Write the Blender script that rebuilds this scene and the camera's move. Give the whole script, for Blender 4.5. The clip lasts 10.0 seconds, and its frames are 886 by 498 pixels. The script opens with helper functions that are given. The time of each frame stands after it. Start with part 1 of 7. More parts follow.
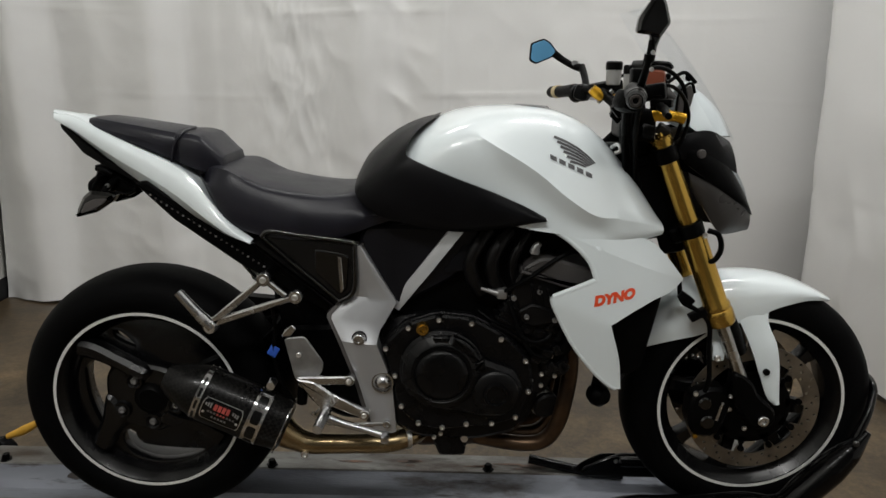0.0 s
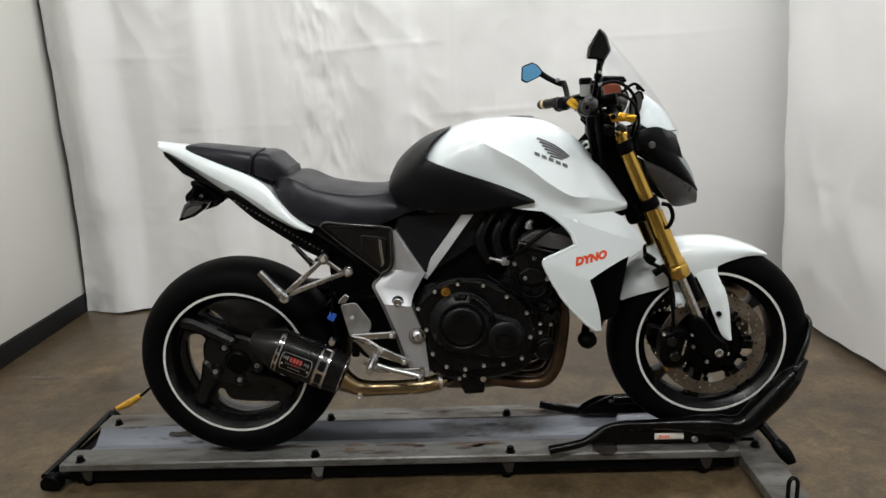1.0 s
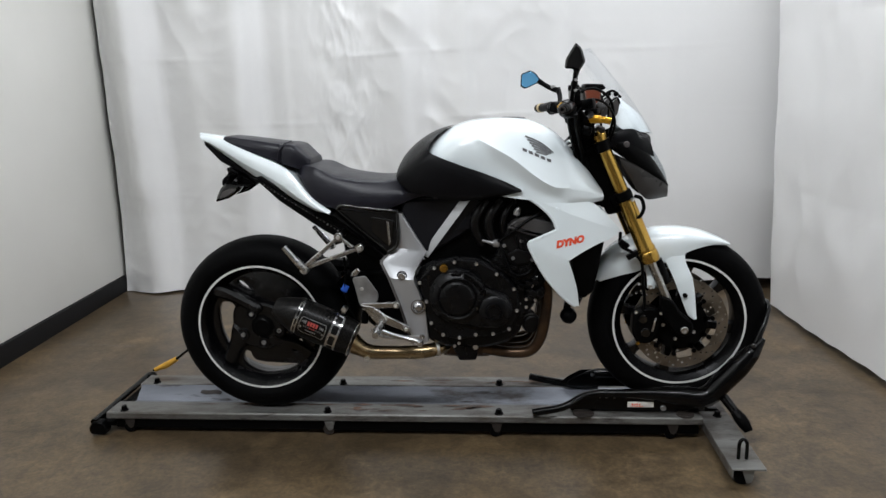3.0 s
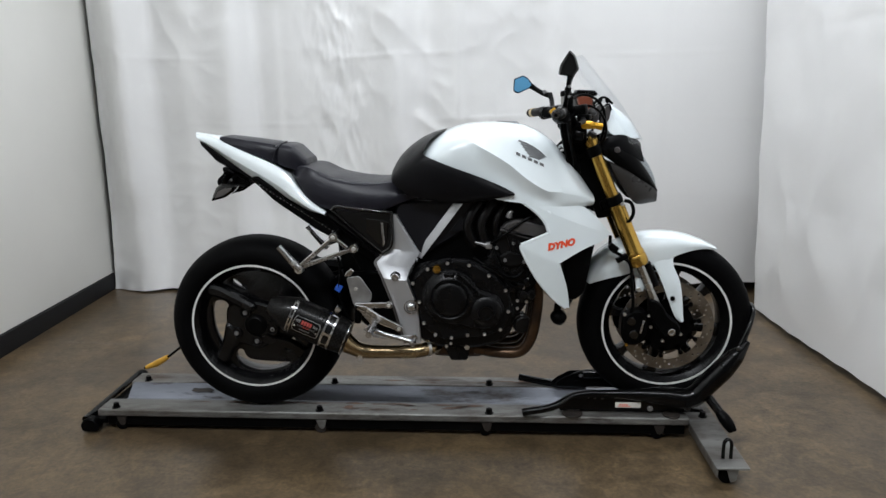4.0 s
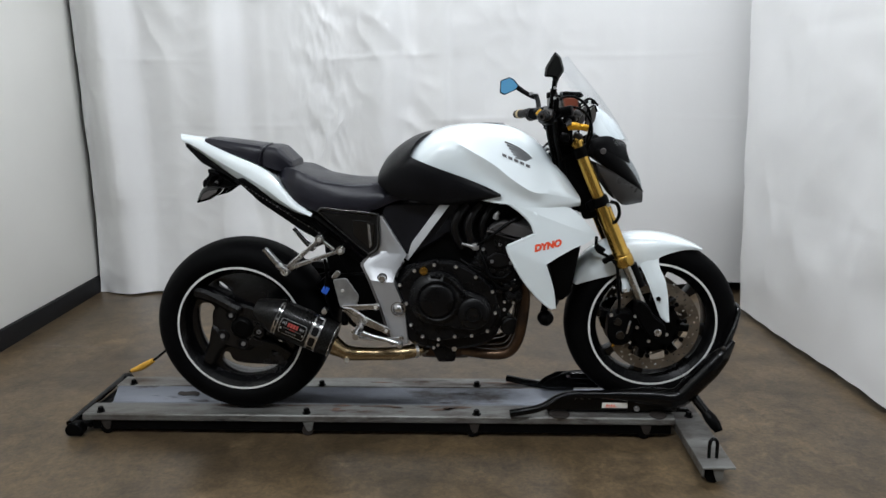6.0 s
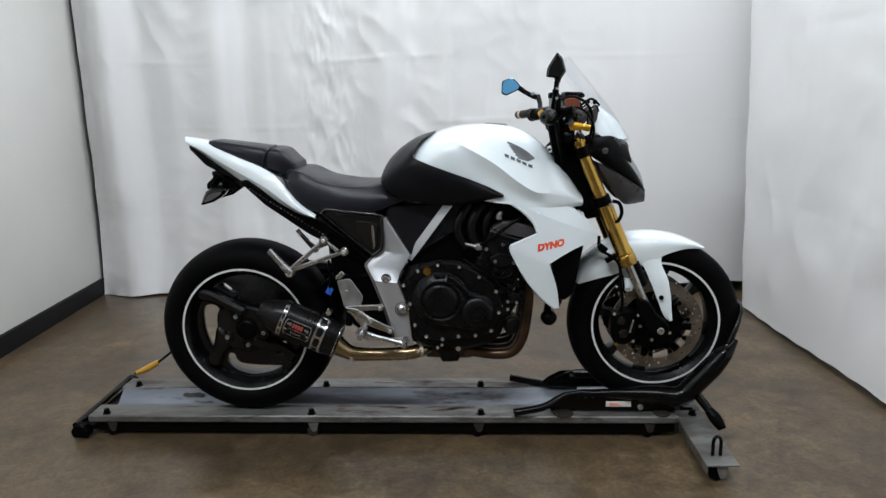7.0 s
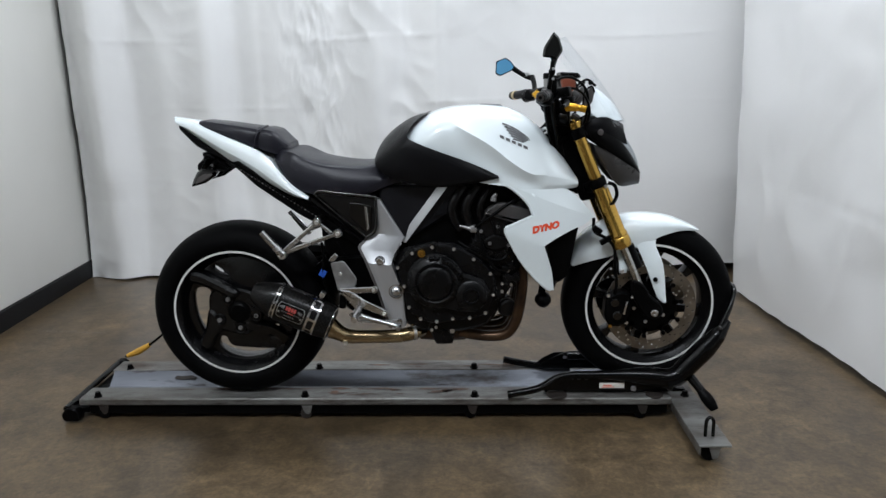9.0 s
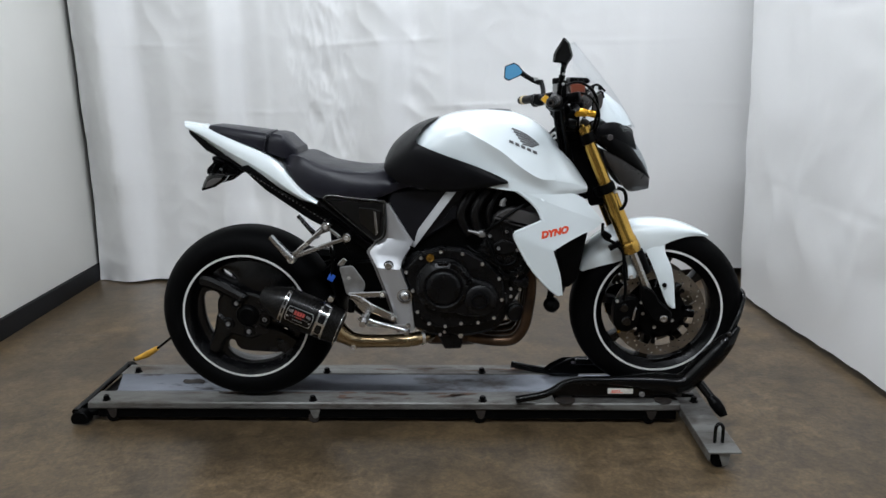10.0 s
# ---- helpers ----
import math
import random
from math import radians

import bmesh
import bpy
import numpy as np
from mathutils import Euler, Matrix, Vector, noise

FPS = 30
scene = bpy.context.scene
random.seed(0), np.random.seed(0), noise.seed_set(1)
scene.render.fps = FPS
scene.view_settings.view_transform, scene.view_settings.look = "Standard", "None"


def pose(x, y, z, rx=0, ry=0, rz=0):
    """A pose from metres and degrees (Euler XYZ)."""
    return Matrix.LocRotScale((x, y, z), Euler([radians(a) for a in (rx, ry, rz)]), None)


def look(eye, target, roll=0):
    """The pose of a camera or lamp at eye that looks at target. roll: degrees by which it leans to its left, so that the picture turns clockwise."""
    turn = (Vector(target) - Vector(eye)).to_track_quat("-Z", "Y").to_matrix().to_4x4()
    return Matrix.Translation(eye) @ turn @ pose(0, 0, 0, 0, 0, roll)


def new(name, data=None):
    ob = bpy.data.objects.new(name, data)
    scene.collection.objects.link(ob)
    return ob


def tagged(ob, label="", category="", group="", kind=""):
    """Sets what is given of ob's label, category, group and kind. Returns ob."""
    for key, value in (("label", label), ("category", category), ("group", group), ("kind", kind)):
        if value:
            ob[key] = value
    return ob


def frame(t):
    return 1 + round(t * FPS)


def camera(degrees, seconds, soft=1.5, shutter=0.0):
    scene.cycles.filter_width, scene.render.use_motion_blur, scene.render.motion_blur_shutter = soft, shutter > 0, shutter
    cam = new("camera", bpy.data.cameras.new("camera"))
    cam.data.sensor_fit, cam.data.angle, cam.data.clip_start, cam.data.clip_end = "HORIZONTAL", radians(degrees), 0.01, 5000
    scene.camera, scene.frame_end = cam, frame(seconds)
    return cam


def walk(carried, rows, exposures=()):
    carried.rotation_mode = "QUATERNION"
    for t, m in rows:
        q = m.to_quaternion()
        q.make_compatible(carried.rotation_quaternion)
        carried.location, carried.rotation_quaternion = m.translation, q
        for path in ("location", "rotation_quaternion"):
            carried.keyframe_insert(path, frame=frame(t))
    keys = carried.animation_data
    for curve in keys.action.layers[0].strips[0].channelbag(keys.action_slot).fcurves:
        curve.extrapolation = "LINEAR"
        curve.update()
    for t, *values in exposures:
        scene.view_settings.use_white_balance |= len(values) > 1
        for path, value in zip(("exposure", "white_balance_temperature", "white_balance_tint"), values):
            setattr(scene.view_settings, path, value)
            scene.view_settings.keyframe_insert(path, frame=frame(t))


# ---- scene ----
cam = camera(65.4, 10.0)
PATH = [
    (0, (0.005, -1.574, 1.178), (-0.028, 0.36, 0.671), 0.7),
    (0.5, (0.101, -1.832, 1.193), (-0.072, 0.12, 0.795), -3.2),
    (1, (0.039, -2.038, 1.19), (-0.067, -0.094, 0.736), -2.9),
    (1.5, (0.051, -2.146, 1.185), (-0.102, -0.21, 0.707), -1.8),
    (2, (0.184, -2.258, 1.194), (-0.029, -0.325, 0.724), -1.4),
    (2.5, (0.163, -2.304, 1.177), (-0.034, -0.365, 0.731), -1.8),
    (4, (0.116, -2.367, 1.187), (-0.022, -0.419, 0.754), -0.9),
    (4.5, (0.117, -2.368, 1.189), (-0.001, -0.42, 0.755), -0.9),
    (5, (0.123, -2.368, 1.186), (0.022, -0.418, 0.755), -1.3),
    (5.5, (0.124, -2.364, 1.186), (0.021, -0.414, 0.756), -0.8),
    (7, (0.116, -2.377, 1.188), (0.007, -0.427, 0.761), -1.3),
    (7.5, (0.111, -2.382, 1.188), (0.02, -0.435, 0.739), -1.2),
    (8, (0.106, -2.38, 1.184), (0.021, -0.443, 0.697), -1.0),
    (8.5, (0.106, -2.371, 1.19), (0.021, -0.435, 0.695), -1.2),
    (9, (0.097, -2.364, 1.186), (0.02, -0.424, 0.707), -1.1),
    (9.5, (0.089, -2.359, 1.193), (0.01, -0.418, 0.718), -1.0),
    (10, (0.083, -2.363, 1.19), (-0.007, -0.421, 0.721), -1.0),
]
EXPOSURES = [(0, -0.38, 6950, 13), (0.5, 0.14, 6900, 14), (1.0, 0.15, 6850, 13), (1.5, 0.13, 6720, 12), (2.5, 0.12, 6500, 14), (5, 0.14, 6340, 13), (10, 0.13, 6180, 13)]
walk(cam, [(t, look(eye, target, roll)) for t, eye, target, roll in PATH], EXPOSURES)

# ---- light ----
world = bpy.data.worlds.new("world")
scene.world = world
world.use_nodes = True
world.node_tree.nodes["Background"].inputs[0].default_value = (0.5, 0.5, 0.5, 1)
world.node_tree.nodes["Background"].inputs[1].default_value = 0.02


def area(name, x, y, z, sx, sy, watts, colour):
    d = bpy.data.lights.new(name, "AREA")
    d.shape, d.size, d.size_y, d.energy, d.color = "RECTANGLE", sx, sy, watts, colour
    ob = new(name, d)
    ob.matrix_world = pose(x, y, z)
    return ob


CEIL = 3.8
LAMPS = [(-0.80, 0.92, 28), (1.04, 0.45, 53), (-0.9, -2.7, 82), (0.80, -2.6, 35)]
for lx, ly, lw in LAMPS:
    area("tube_light", lx, ly, CEIL - 0.1, 1.2, 0.16, lw, (0.93, 0.98, 1.0))


# ---- materials ----
def mat(name, colour, rough=0.5, metal=0.0, vary=0.12, scale=8.0, bump=0.1, fine=120.0, coat=0.0, stretch=(1, 1, 1), rough_vary=0.12, second=None, spec=0.5):
    m = bpy.data.materials.new(name)
    m.use_nodes = True
    n, l = m.node_tree.nodes, m.node_tree.links
    p = n["Principled BSDF"]
    p.inputs["Metallic"].default_value = metal
    p.inputs["Specular IOR Level"].default_value = spec
    p.inputs["Coat Weight"].default_value = coat
    p.inputs["Coat Roughness"].default_value = 0.03
    tc = n.new("ShaderNodeTexCoord")
    mp = n.new("ShaderNodeMapping")
    mp.inputs["Scale"].default_value = stretch
    l.new(tc.outputs["Object"], mp.inputs["Vector"])
    a = n.new("ShaderNodeTexNoise")
    a.inputs["Scale"].default_value, a.inputs["Detail"].default_value = scale, 6
    b = n.new("ShaderNodeTexNoise")
    b.inputs["Scale"].default_value, b.inputs["Detail"].default_value = fine, 4
    l.new(mp.outputs[0], a.inputs["Vector"])
    l.new(mp.outputs[0], b.inputs["Vector"])
    mix = n.new("ShaderNodeMix")
    mix.data_type = "RGBA"
    lo = tuple(c * (1 - vary) for c in colour) if second is None else second
    hi = tuple(min(1, c * (1 + vary)) for c in colour) if second is None else colour
    mix.inputs[6].default_value, mix.inputs[7].default_value = (*lo, 1), (*hi, 1)
    ramp = n.new("ShaderNodeMapRange")
    ramp.inputs[1].default_value, ramp.inputs[2].default_value = 0.3, 0.7
    l.new(a.outputs[0], ramp.inputs[0])
    l.new(ramp.outputs[0], mix.inputs[0])
    l.new(mix.outputs[2], p.inputs["Base Color"])
    rr = n.new("ShaderNodeMapRange")
    rr.inputs[3].default_value, rr.inputs[4].default_value = max(0.02, rough - rough_vary), min(1, rough + rough_vary)
    l.new(a.outputs[0], rr.inputs[0])
    l.new(rr.outputs[0], p.inputs["Roughness"])
    if bump:
        bp = n.new("ShaderNodeBump")
        bp.inputs["Strength"].default_value, bp.inputs["Distance"].default_value = bump, 0.002
        l.new(b.outputs[0], bp.inputs["Height"])
        l.new(bp.outputs[0], p.inputs["Normal"])
    return m


M_WALL = mat("painted_wall", (0.83, 0.825, 0.785), 0.6, vary=0.03, scale=1.5, fine=180, bump=0.12)
M_CLOTH = mat("white_cloth", (0.78, 0.78, 0.775), 0.31, spec=1.0, vary=0.015, scale=2.2, fine=60, bump=0.15, rough_vary=0.05)
M_RUBBER_TRIM = mat("black_trim", (0.008, 0.008, 0.009), 0.5, vary=0.25, scale=5, bump=0.1, spec=0.2)
M_PEARL = mat("pearl_white_paint", (0.735, 0.80, 0.82), 0.34, vary=0.015, scale=4, bump=0.0, coat=1.0, rough_vary=0.04, spec=0.5)
M_PEARL.node_tree.nodes["Principled BSDF"].inputs["Coat Roughness"].default_value = 0.05
M_VINYL = mat("black_vinyl", (0.0105, 0.0105, 0.0155), 0.36, vary=0.2, scale=14, bump=0.16, fine=420, spec=0.26)
M_COVER = mat("matt_black_plastic", (0.0040, 0.0040, 0.0048), 0.36, vary=0.2, scale=12, bump=0.2, fine=600, spec=0.12)
M_PANEL = mat("dark_side_plastic", (0.005, 0.005, 0.007), 0.4, vary=0.2, scale=10, bump=0.15, fine=500, spec=0.25)
M_BLACK = mat("black_part", (0.0016, 0.0016, 0.0017), 0.34, vary=0.3, scale=20, bump=0.2, fine=260, spec=0.06)
M_GLOSSBLACK = mat("gloss_black", (0.003, 0.003, 0.0032), 0.14, vary=0.2, scale=10, bump=0.05, coat=0.5, spec=0.5)
M_ENGINE = mat("engine_black", (0.0028, 0.0028, 0.0032), 0.28, metal=0, vary=0.3, scale=18, bump=0.3, fine=420, spec=0.22)
M_TYRE = mat("tyre_rubber", (0.0016, 0.0016, 0.0018), 0.6, vary=0.25, scale=9, bump=0.3, fine=240, spec=0.05)
M_RIM = mat("rim_black", (0.0018, 0.0018, 0.0022), 0.24, vary=0.2, scale=14, bump=0.08, spec=0.4)
M_STRIPE = mat("rim_tape", (0.68, 0.68, 0.66), 0.4, vary=0.08, scale=30, bump=0.05)
M_SILVER = mat("silver_paint", (0.46, 0.47, 0.485), 0.38, metal=0.6, vary=0.06, scale=9, bump=0.08, fine=700)
M_DULL = mat("dull_cast_metal", (0.31, 0.31, 0.31), 0.42, metal=0.8, vary=0.2, scale=30, bump=0.2, fine=300)
M_ALLOY = mat("polished_alloy", (0.56, 0.56, 0.565), 0.24, metal=1.0, vary=0.1, scale=25, bump=0.12, fine=300)
M_CHROME = mat("chrome", (0.75, 0.75, 0.76), 0.12, metal=1.0, vary=0.05, scale=20, bump=0.03, rough_vary=0.05)
M_SLIDER = mat("fork_slider_steel", (0.42, 0.41, 0.39), 0.26, metal=1.0, vary=0.12, scale=20, bump=0.05, rough_vary=0.08)
M_STEEL = mat("bolt_steel", (0.8, 0.8, 0.8), 0.32, metal=1.0, vary=0.1, scale=40, bump=0.05)
M_GOLD = mat("gold_anodised", (0.52, 0.32, 0.07), 0.23, metal=0.95, vary=0.1, scale=16, bump=0.06, stretch=(1, 1, 0.3))
M_GOLDBRIGHT = mat("orange_gold_anodised", (0.75, 0.40, 0.03), 0.28, metal=0.7, vary=0.1, scale=30, bump=0.04)
M_TITAN = mat("titanium_pipe", (0.46, 0.37, 0.22), 0.26, metal=1.0, vary=0.25, scale=9, bump=0.06, second=(0.34, 0.24, 0.13))
M_HEADER = mat("burnt_header", (0.135, 0.078, 0.042), 0.34, metal=0.85, vary=0.2, scale=10, bump=0.1, second=(0.045, 0.030, 0.022))
M_DISC = mat("brake_disc_steel", (0.22, 0.192, 0.156), 0.34, metal=0.9, vary=0.25, scale=22, bump=0.15)
M_RAIL = mat("worn_grey_rail", (0.225, 0.228, 0.215), 0.42, metal=0.35, vary=0.2, scale=7, bump=0.35, fine=130, stretch=(0.5, 2, 2), second=(0.115, 0.113, 0.105), rough_vary=0.2)
M_GROOVE = mat("blue_grey_rail", (0.20, 0.215, 0.245), 0.42, metal=0.35, vary=0.2, scale=4, bump=0.35, fine=120, stretch=(0.4, 2, 2), second=(0.085, 0.09, 0.108), rough_vary=0.2)
M_HEAD = mat("head_cover_grey", (0.05, 0.047, 0.046), 0.36, vary=0.2, scale=20, bump=0.2, fine=300)
M_CAST = mat("black_casting", (0.0036, 0.0034, 0.0036), 0.34, vary=0.3, scale=30, bump=0.35, fine=350, spec=0.2)
M_DARK = mat("dark_grey_plastic", (0.02, 0.018, 0.017), 0.35, vary=0.2, scale=20, bump=0.15)
M_RUST = mat("rust_stain", (0.16, 0.09, 0.06), 0.8, vary=0.4, scale=40, bump=0.4, second=(0.06, 0.05, 0.045))
M_RUSTY = mat("rusted_steel", (0.040, 0.031, 0.026), 0.6, metal=0.3, vary=0.3, scale=30, bump=0.4, second=(0.018, 0.015, 0.013))
M_STAND = mat("stand_black", (0.0012, 0.0012, 0.0014), 0.20, vary=0.25, scale=14, bump=0.10, coat=0.12, spec=0.2)
M_YELLOW = mat("yellow_sleeve", (0.55, 0.29, 0.03), 0.5, vary=0.2, scale=30, bump=0.2)
M_BLUE = mat("blue_tag", (0.02, 0.10, 0.5), 0.5, vary=0.1, scale=30, bump=0.1)
M_RED = mat("red_decal", (0.78, 0.075, 0.02), 0.35, vary=0.06, scale=60, bump=0.02)
M_REDPALE = mat("faded_red_print", (0.34, 0.05, 0.04), 0.5, vary=0.15, scale=60, bump=0.02)
M_DECAL = mat("dark_decal", (0.085, 0.085, 0.09), 0.4, vary=0.1, scale=60, bump=0.02)
M_LABEL = mat("white_label", (0.7, 0.68, 0.62), 0.5, vary=0.1, scale=60, bump=0.05)
M_BROWN = mat("gauge_brown", (0.20, 0.055, 0.03), 0.3, vary=0.15, scale=30, bump=0.03)
M_TAN = mat("tan_grip_ring", (0.62, 0.5, 0.28), 0.5, vary=0.1, scale=40, bump=0.1)
M_FROST = mat("frosted_plastic", (0.26, 0.255, 0.245), 0.4, vary=0.1, scale=20, bump=0.05)
M_COWL = mat("dark_cowl_plastic", (0.034, 0.032, 0.031), 0.30, vary=0.15, scale=14, bump=0.1, spec=0.4)
M_SMOKE = mat("grey_cowl_plastic", (0.075, 0.068, 0.066), 0.42, vary=0.12, scale=14, bump=0.1)
M_MARK = mat("pale_scuff", (0.17, 0.145, 0.12), 0.6, vary=0.3, scale=60, bump=0.1)
# dark tone for unseen walls, so that black parts reflect little light
M_DIM = mat("unseen_dim_wall", (0.22, 0.22, 0.21), 0.7, vary=0.05, scale=1.5)
M_CEIL = mat("ceiling_paint", (0.5, 0.5, 0.49), 0.8, vary=0.03, scale=2)


def concrete():
    """Sealed brown-grey concrete: broad clouds, trowel mottling, fine pores and pale scuffs."""
    m = mat("sealed_concrete", (0.116, 0.080, 0.042), 0.34, vary=0.2, scale=1.7, bump=0.3, fine=55, second=(0.058, 0.041, 0.024), rough_vary=0.14)
    n, l = m.node_tree.nodes, m.node_tree.links
    p = n["Principled BSDF"]
    col = p.inputs["Base Color"].links[0].from_socket
    tc = n.new("ShaderNodeTexCoord")

    def layer(col, scale, detail, rough, distort, lo, hi, dark, light, stretch=(1, 1, 1)):
        mp, a, r, mu = n.new("ShaderNodeMapping"), n.new("ShaderNodeTexNoise"), n.new("ShaderNodeMapRange"), n.new("ShaderNodeVectorMath")
        mp.inputs["Scale"].default_value = stretch
        a.inputs["Scale"].default_value, a.inputs["Detail"].default_value = scale, detail
        a.inputs["Roughness"].default_value, a.inputs["Distortion"].default_value = rough, distort
        for k, v in enumerate((lo, hi, dark, light)):
            r.inputs[k + 1].default_value = v
        mu.operation = "SCALE"
        l.new(tc.outputs["Object"], mp.inputs["Vector"])
        l.new(mp.outputs[0], a.inputs["Vector"])
        l.new(a.outputs[0], r.inputs[0])
        l.new(col, mu.inputs[0])
        l.new(r.outputs[0], mu.inputs["Scale"])
        return mu.outputs[0]
    col = layer(col, 5.0, 8, 0.68, 0.9, 0.36, 0.64, 0.70, 1.26)
    col = layer(col, 16.0, 10, 0.75, 0.6, 0.36, 0.66, 0.62, 1.34)
    col = layer(col, 70.0, 5, 0.7, 0.3, 0.32, 0.60, 0.70, 1.18)
    col = layer(col, 3.4, 10, 0.78, 1.6, 0.60, 0.72, 1.0, 1.32, (1.0, 0.5, 1))
    l.new(col, p.inputs["Base Color"])
    return m


def carbon(name, scale, lo, hi):
    m = mat(name, (0.02, 0.02, 0.021), 0.3, vary=0.1, scale=20, bump=0.0, coat=0.08, spec=0.16)
    n, l = m.node_tree.nodes, m.node_tree.links
    p = n["Principled BSDF"]
    tc = n.new("ShaderNodeTexCoord")
    mp = n.new("ShaderNodeMapping")
    mp.inputs["Rotation"].default_value = (0, radians(68), 0)
    ch = n.new("ShaderNodeTexChecker")
    ch.inputs["Scale"].default_value = scale
    ch.inputs[1].default_value, ch.inputs[2].default_value = (*lo, 1), (*hi, 1)
    l.new(tc.outputs["Object"], mp.inputs["Vector"])
    l.new(mp.outputs[0], ch.inputs["Vector"])
    l.new(ch.outputs[0], p.inputs["Base Color"])
    return m


def glass(name, tint, rough=0.03):
    m = bpy.data.materials.new(name)
    m.use_nodes = True
    n, l = m.node_tree.nodes, m.node_tree.links
    out = n["Material Output"]
    n.remove(n["Principled BSDF"])
    t = n.new("ShaderNodeBsdfTransparent")
    t.inputs[0].default_value = (*tint, 1)
    g = n.new("ShaderNodeBsdfGlossy")
    g.inputs["Roughness"].default_value = rough
    f = n.new("ShaderNodeLayerWeight")
    f.inputs[0].default_value = 0.12
    mx = n.new("ShaderNodeMixShader")
    k = n.new("ShaderNodeMath")
    k.operation = "MULTIPLY"
    k.inputs[1].default_value = 0.09
    l.new(f.outputs["Fresnel"], k.inputs[0])
    l.new(k.outputs[0], mx.inputs[0])
    l.new(t.outputs[0], mx.inputs[1])
    l.new(g.outputs[0], mx.inputs[2])
    l.new(mx.outputs[0], out.inputs["Surface"])
    return m


def stained(m, colour, scale, lo, hi, stretch=(1, 1, 1)):
    """Lays rust-brown blotches over a metal."""
    n, l = m.node_tree.nodes, m.node_tree.links
    p = n["Principled BSDF"]
    old = p.inputs["Base Color"].links[0].from_socket
    tc, mp, a = n.new("ShaderNodeTexCoord"), n.new("ShaderNodeMapping"), n.new("ShaderNodeTexNoise")
    mp.inputs["Scale"].default_value = stretch
    a.inputs["Scale"].default_value, a.inputs["Detail"].default_value, a.inputs["Roughness"].default_value = scale, 9, 0.7
    r, mx = n.new("ShaderNodeMapRange"), n.new("ShaderNodeMix")
    r.inputs[1].default_value, r.inputs[2].default_value = lo, hi
    mx.data_type = "RGBA"
    mx.inputs[7].default_value = (*colour, 1)
    l.new(tc.outputs["Object"], mp.inputs["Vector"])
    l.new(mp.outputs[0], a.inputs["Vector"])
    l.new(a.outputs[0], r.inputs[0])
    l.new(r.outputs[0], mx.inputs[0])
    l.new(old, mx.inputs[6])
    l.new(mx.outputs[2], p.inputs["Base Color"])
    return m


stained(M_RAIL, (0.055, 0.042, 0.034), 6.0, 0.46, 0.66, (0.6, 1.6, 1.6))
stained(M_RAIL, (0.034, 0.027, 0.024), 24.0, 0.56, 0.68, (0.25, 1.6, 1.2))
stained(M_GROOVE, (0.06, 0.05, 0.044), 5.0, 0.54, 0.70, (0.5, 1.5, 1.5))
stained(M_GROOVE, (0.035, 0.03, 0.03), 26.0, 0.58, 0.70, (0.2, 1.5, 1.2))
stained(M_HEADER, (0.02, 0.018, 0.018), 9.0, 0.5, 0.75)
M_FLOOR = concrete()
M_CARBON = carbon("carbon_fibre", 150, (0.0012, 0.0012, 0.0012), (0.011, 0.0105, 0.0100))
M_WEAVE = carbon("fine_carbon_fibre", 330, (0.004, 0.004, 0.004), (0.0085, 0.008, 0.0075))
M_CLEAR = glass("clear_acrylic", (0.975, 0.98, 0.985))
M_LENS = glass("headlight_lens", (0.75, 0.78, 0.8), 0.08)
M_MIRROR = mat("blue_mirror_glass", (0.16, 0.48, 0.80), 0.08, metal=0.35, vary=0.03, scale=6, bump=0, rough_vary=0.02)


# ---- mesh helpers ----
from mathutils.bvhtree import BVHTree


def spline(pts, count, closed=False):
    """Catmull-Rom curve through pts, count samples, spaced evenly by chord."""
    pts = [Vector(p) for p in pts]
    n = len(pts)
    if n == 2:
        return [pts[0].lerp(pts[1], i / (count - 1)) for i in range(count)]
    segs = n if closed else n - 1
    dense = []
    for s in range(segs):
        if closed:
            a, b, c, d = (pts[(s + k - 1) % n] for k in range(4))
        else:
            b, c = pts[s], pts[s + 1]
            a = pts[s - 1] if s else b * 2 - c
            d = pts[s + 2] if s + 2 < n else c * 2 - b
        for k in range(16):
            t = k / 16
            dense.append(0.5 * (2 * b + (c - a) * t + (2 * a - 5 * b + 4 * c - d) * t * t + (3 * b - a - 3 * c + d) * t ** 3))
    dense.append(pts[0].copy() if closed else pts[-1].copy())
    cum = [0.0]
    for a, b in zip(dense, dense[1:]):
        cum.append(cum[-1] + (b - a).length)
    out, j = [], 0
    steps = count if closed else count - 1
    for i in range(count):
        want = cum[-1] * i / steps
        while j < len(cum) - 2 and cum[j + 1] < want:
            j += 1
        span = cum[j + 1] - cum[j]
        out.append(dense[j].lerp(dense[j + 1], (want - cum[j]) / span if span > 1e-9 else 0))
    return out


def param_spline(pts, count):
    """Like spline(), but evenly spaced by control point, so that curves with as many points correspond."""
    pts = [Vector(p) for p in pts]
    n, out = len(pts), []
    for i in range(count):
        u = (n - 1) * i / (count - 1)
        s = min(int(u), n - 2)
        t = u - s
        b, c = pts[s], pts[s + 1]
        a = pts[s - 1] if s else b * 2 - c
        d = pts[s + 2] if s + 2 < n else c * 2 - b
        out.append(0.5 * (2 * b + (c - a) * t + (2 * a - 5 * b + 4 * c - d) * t * t + (3 * b - a - 3 * c + d) * t ** 3))
    return out


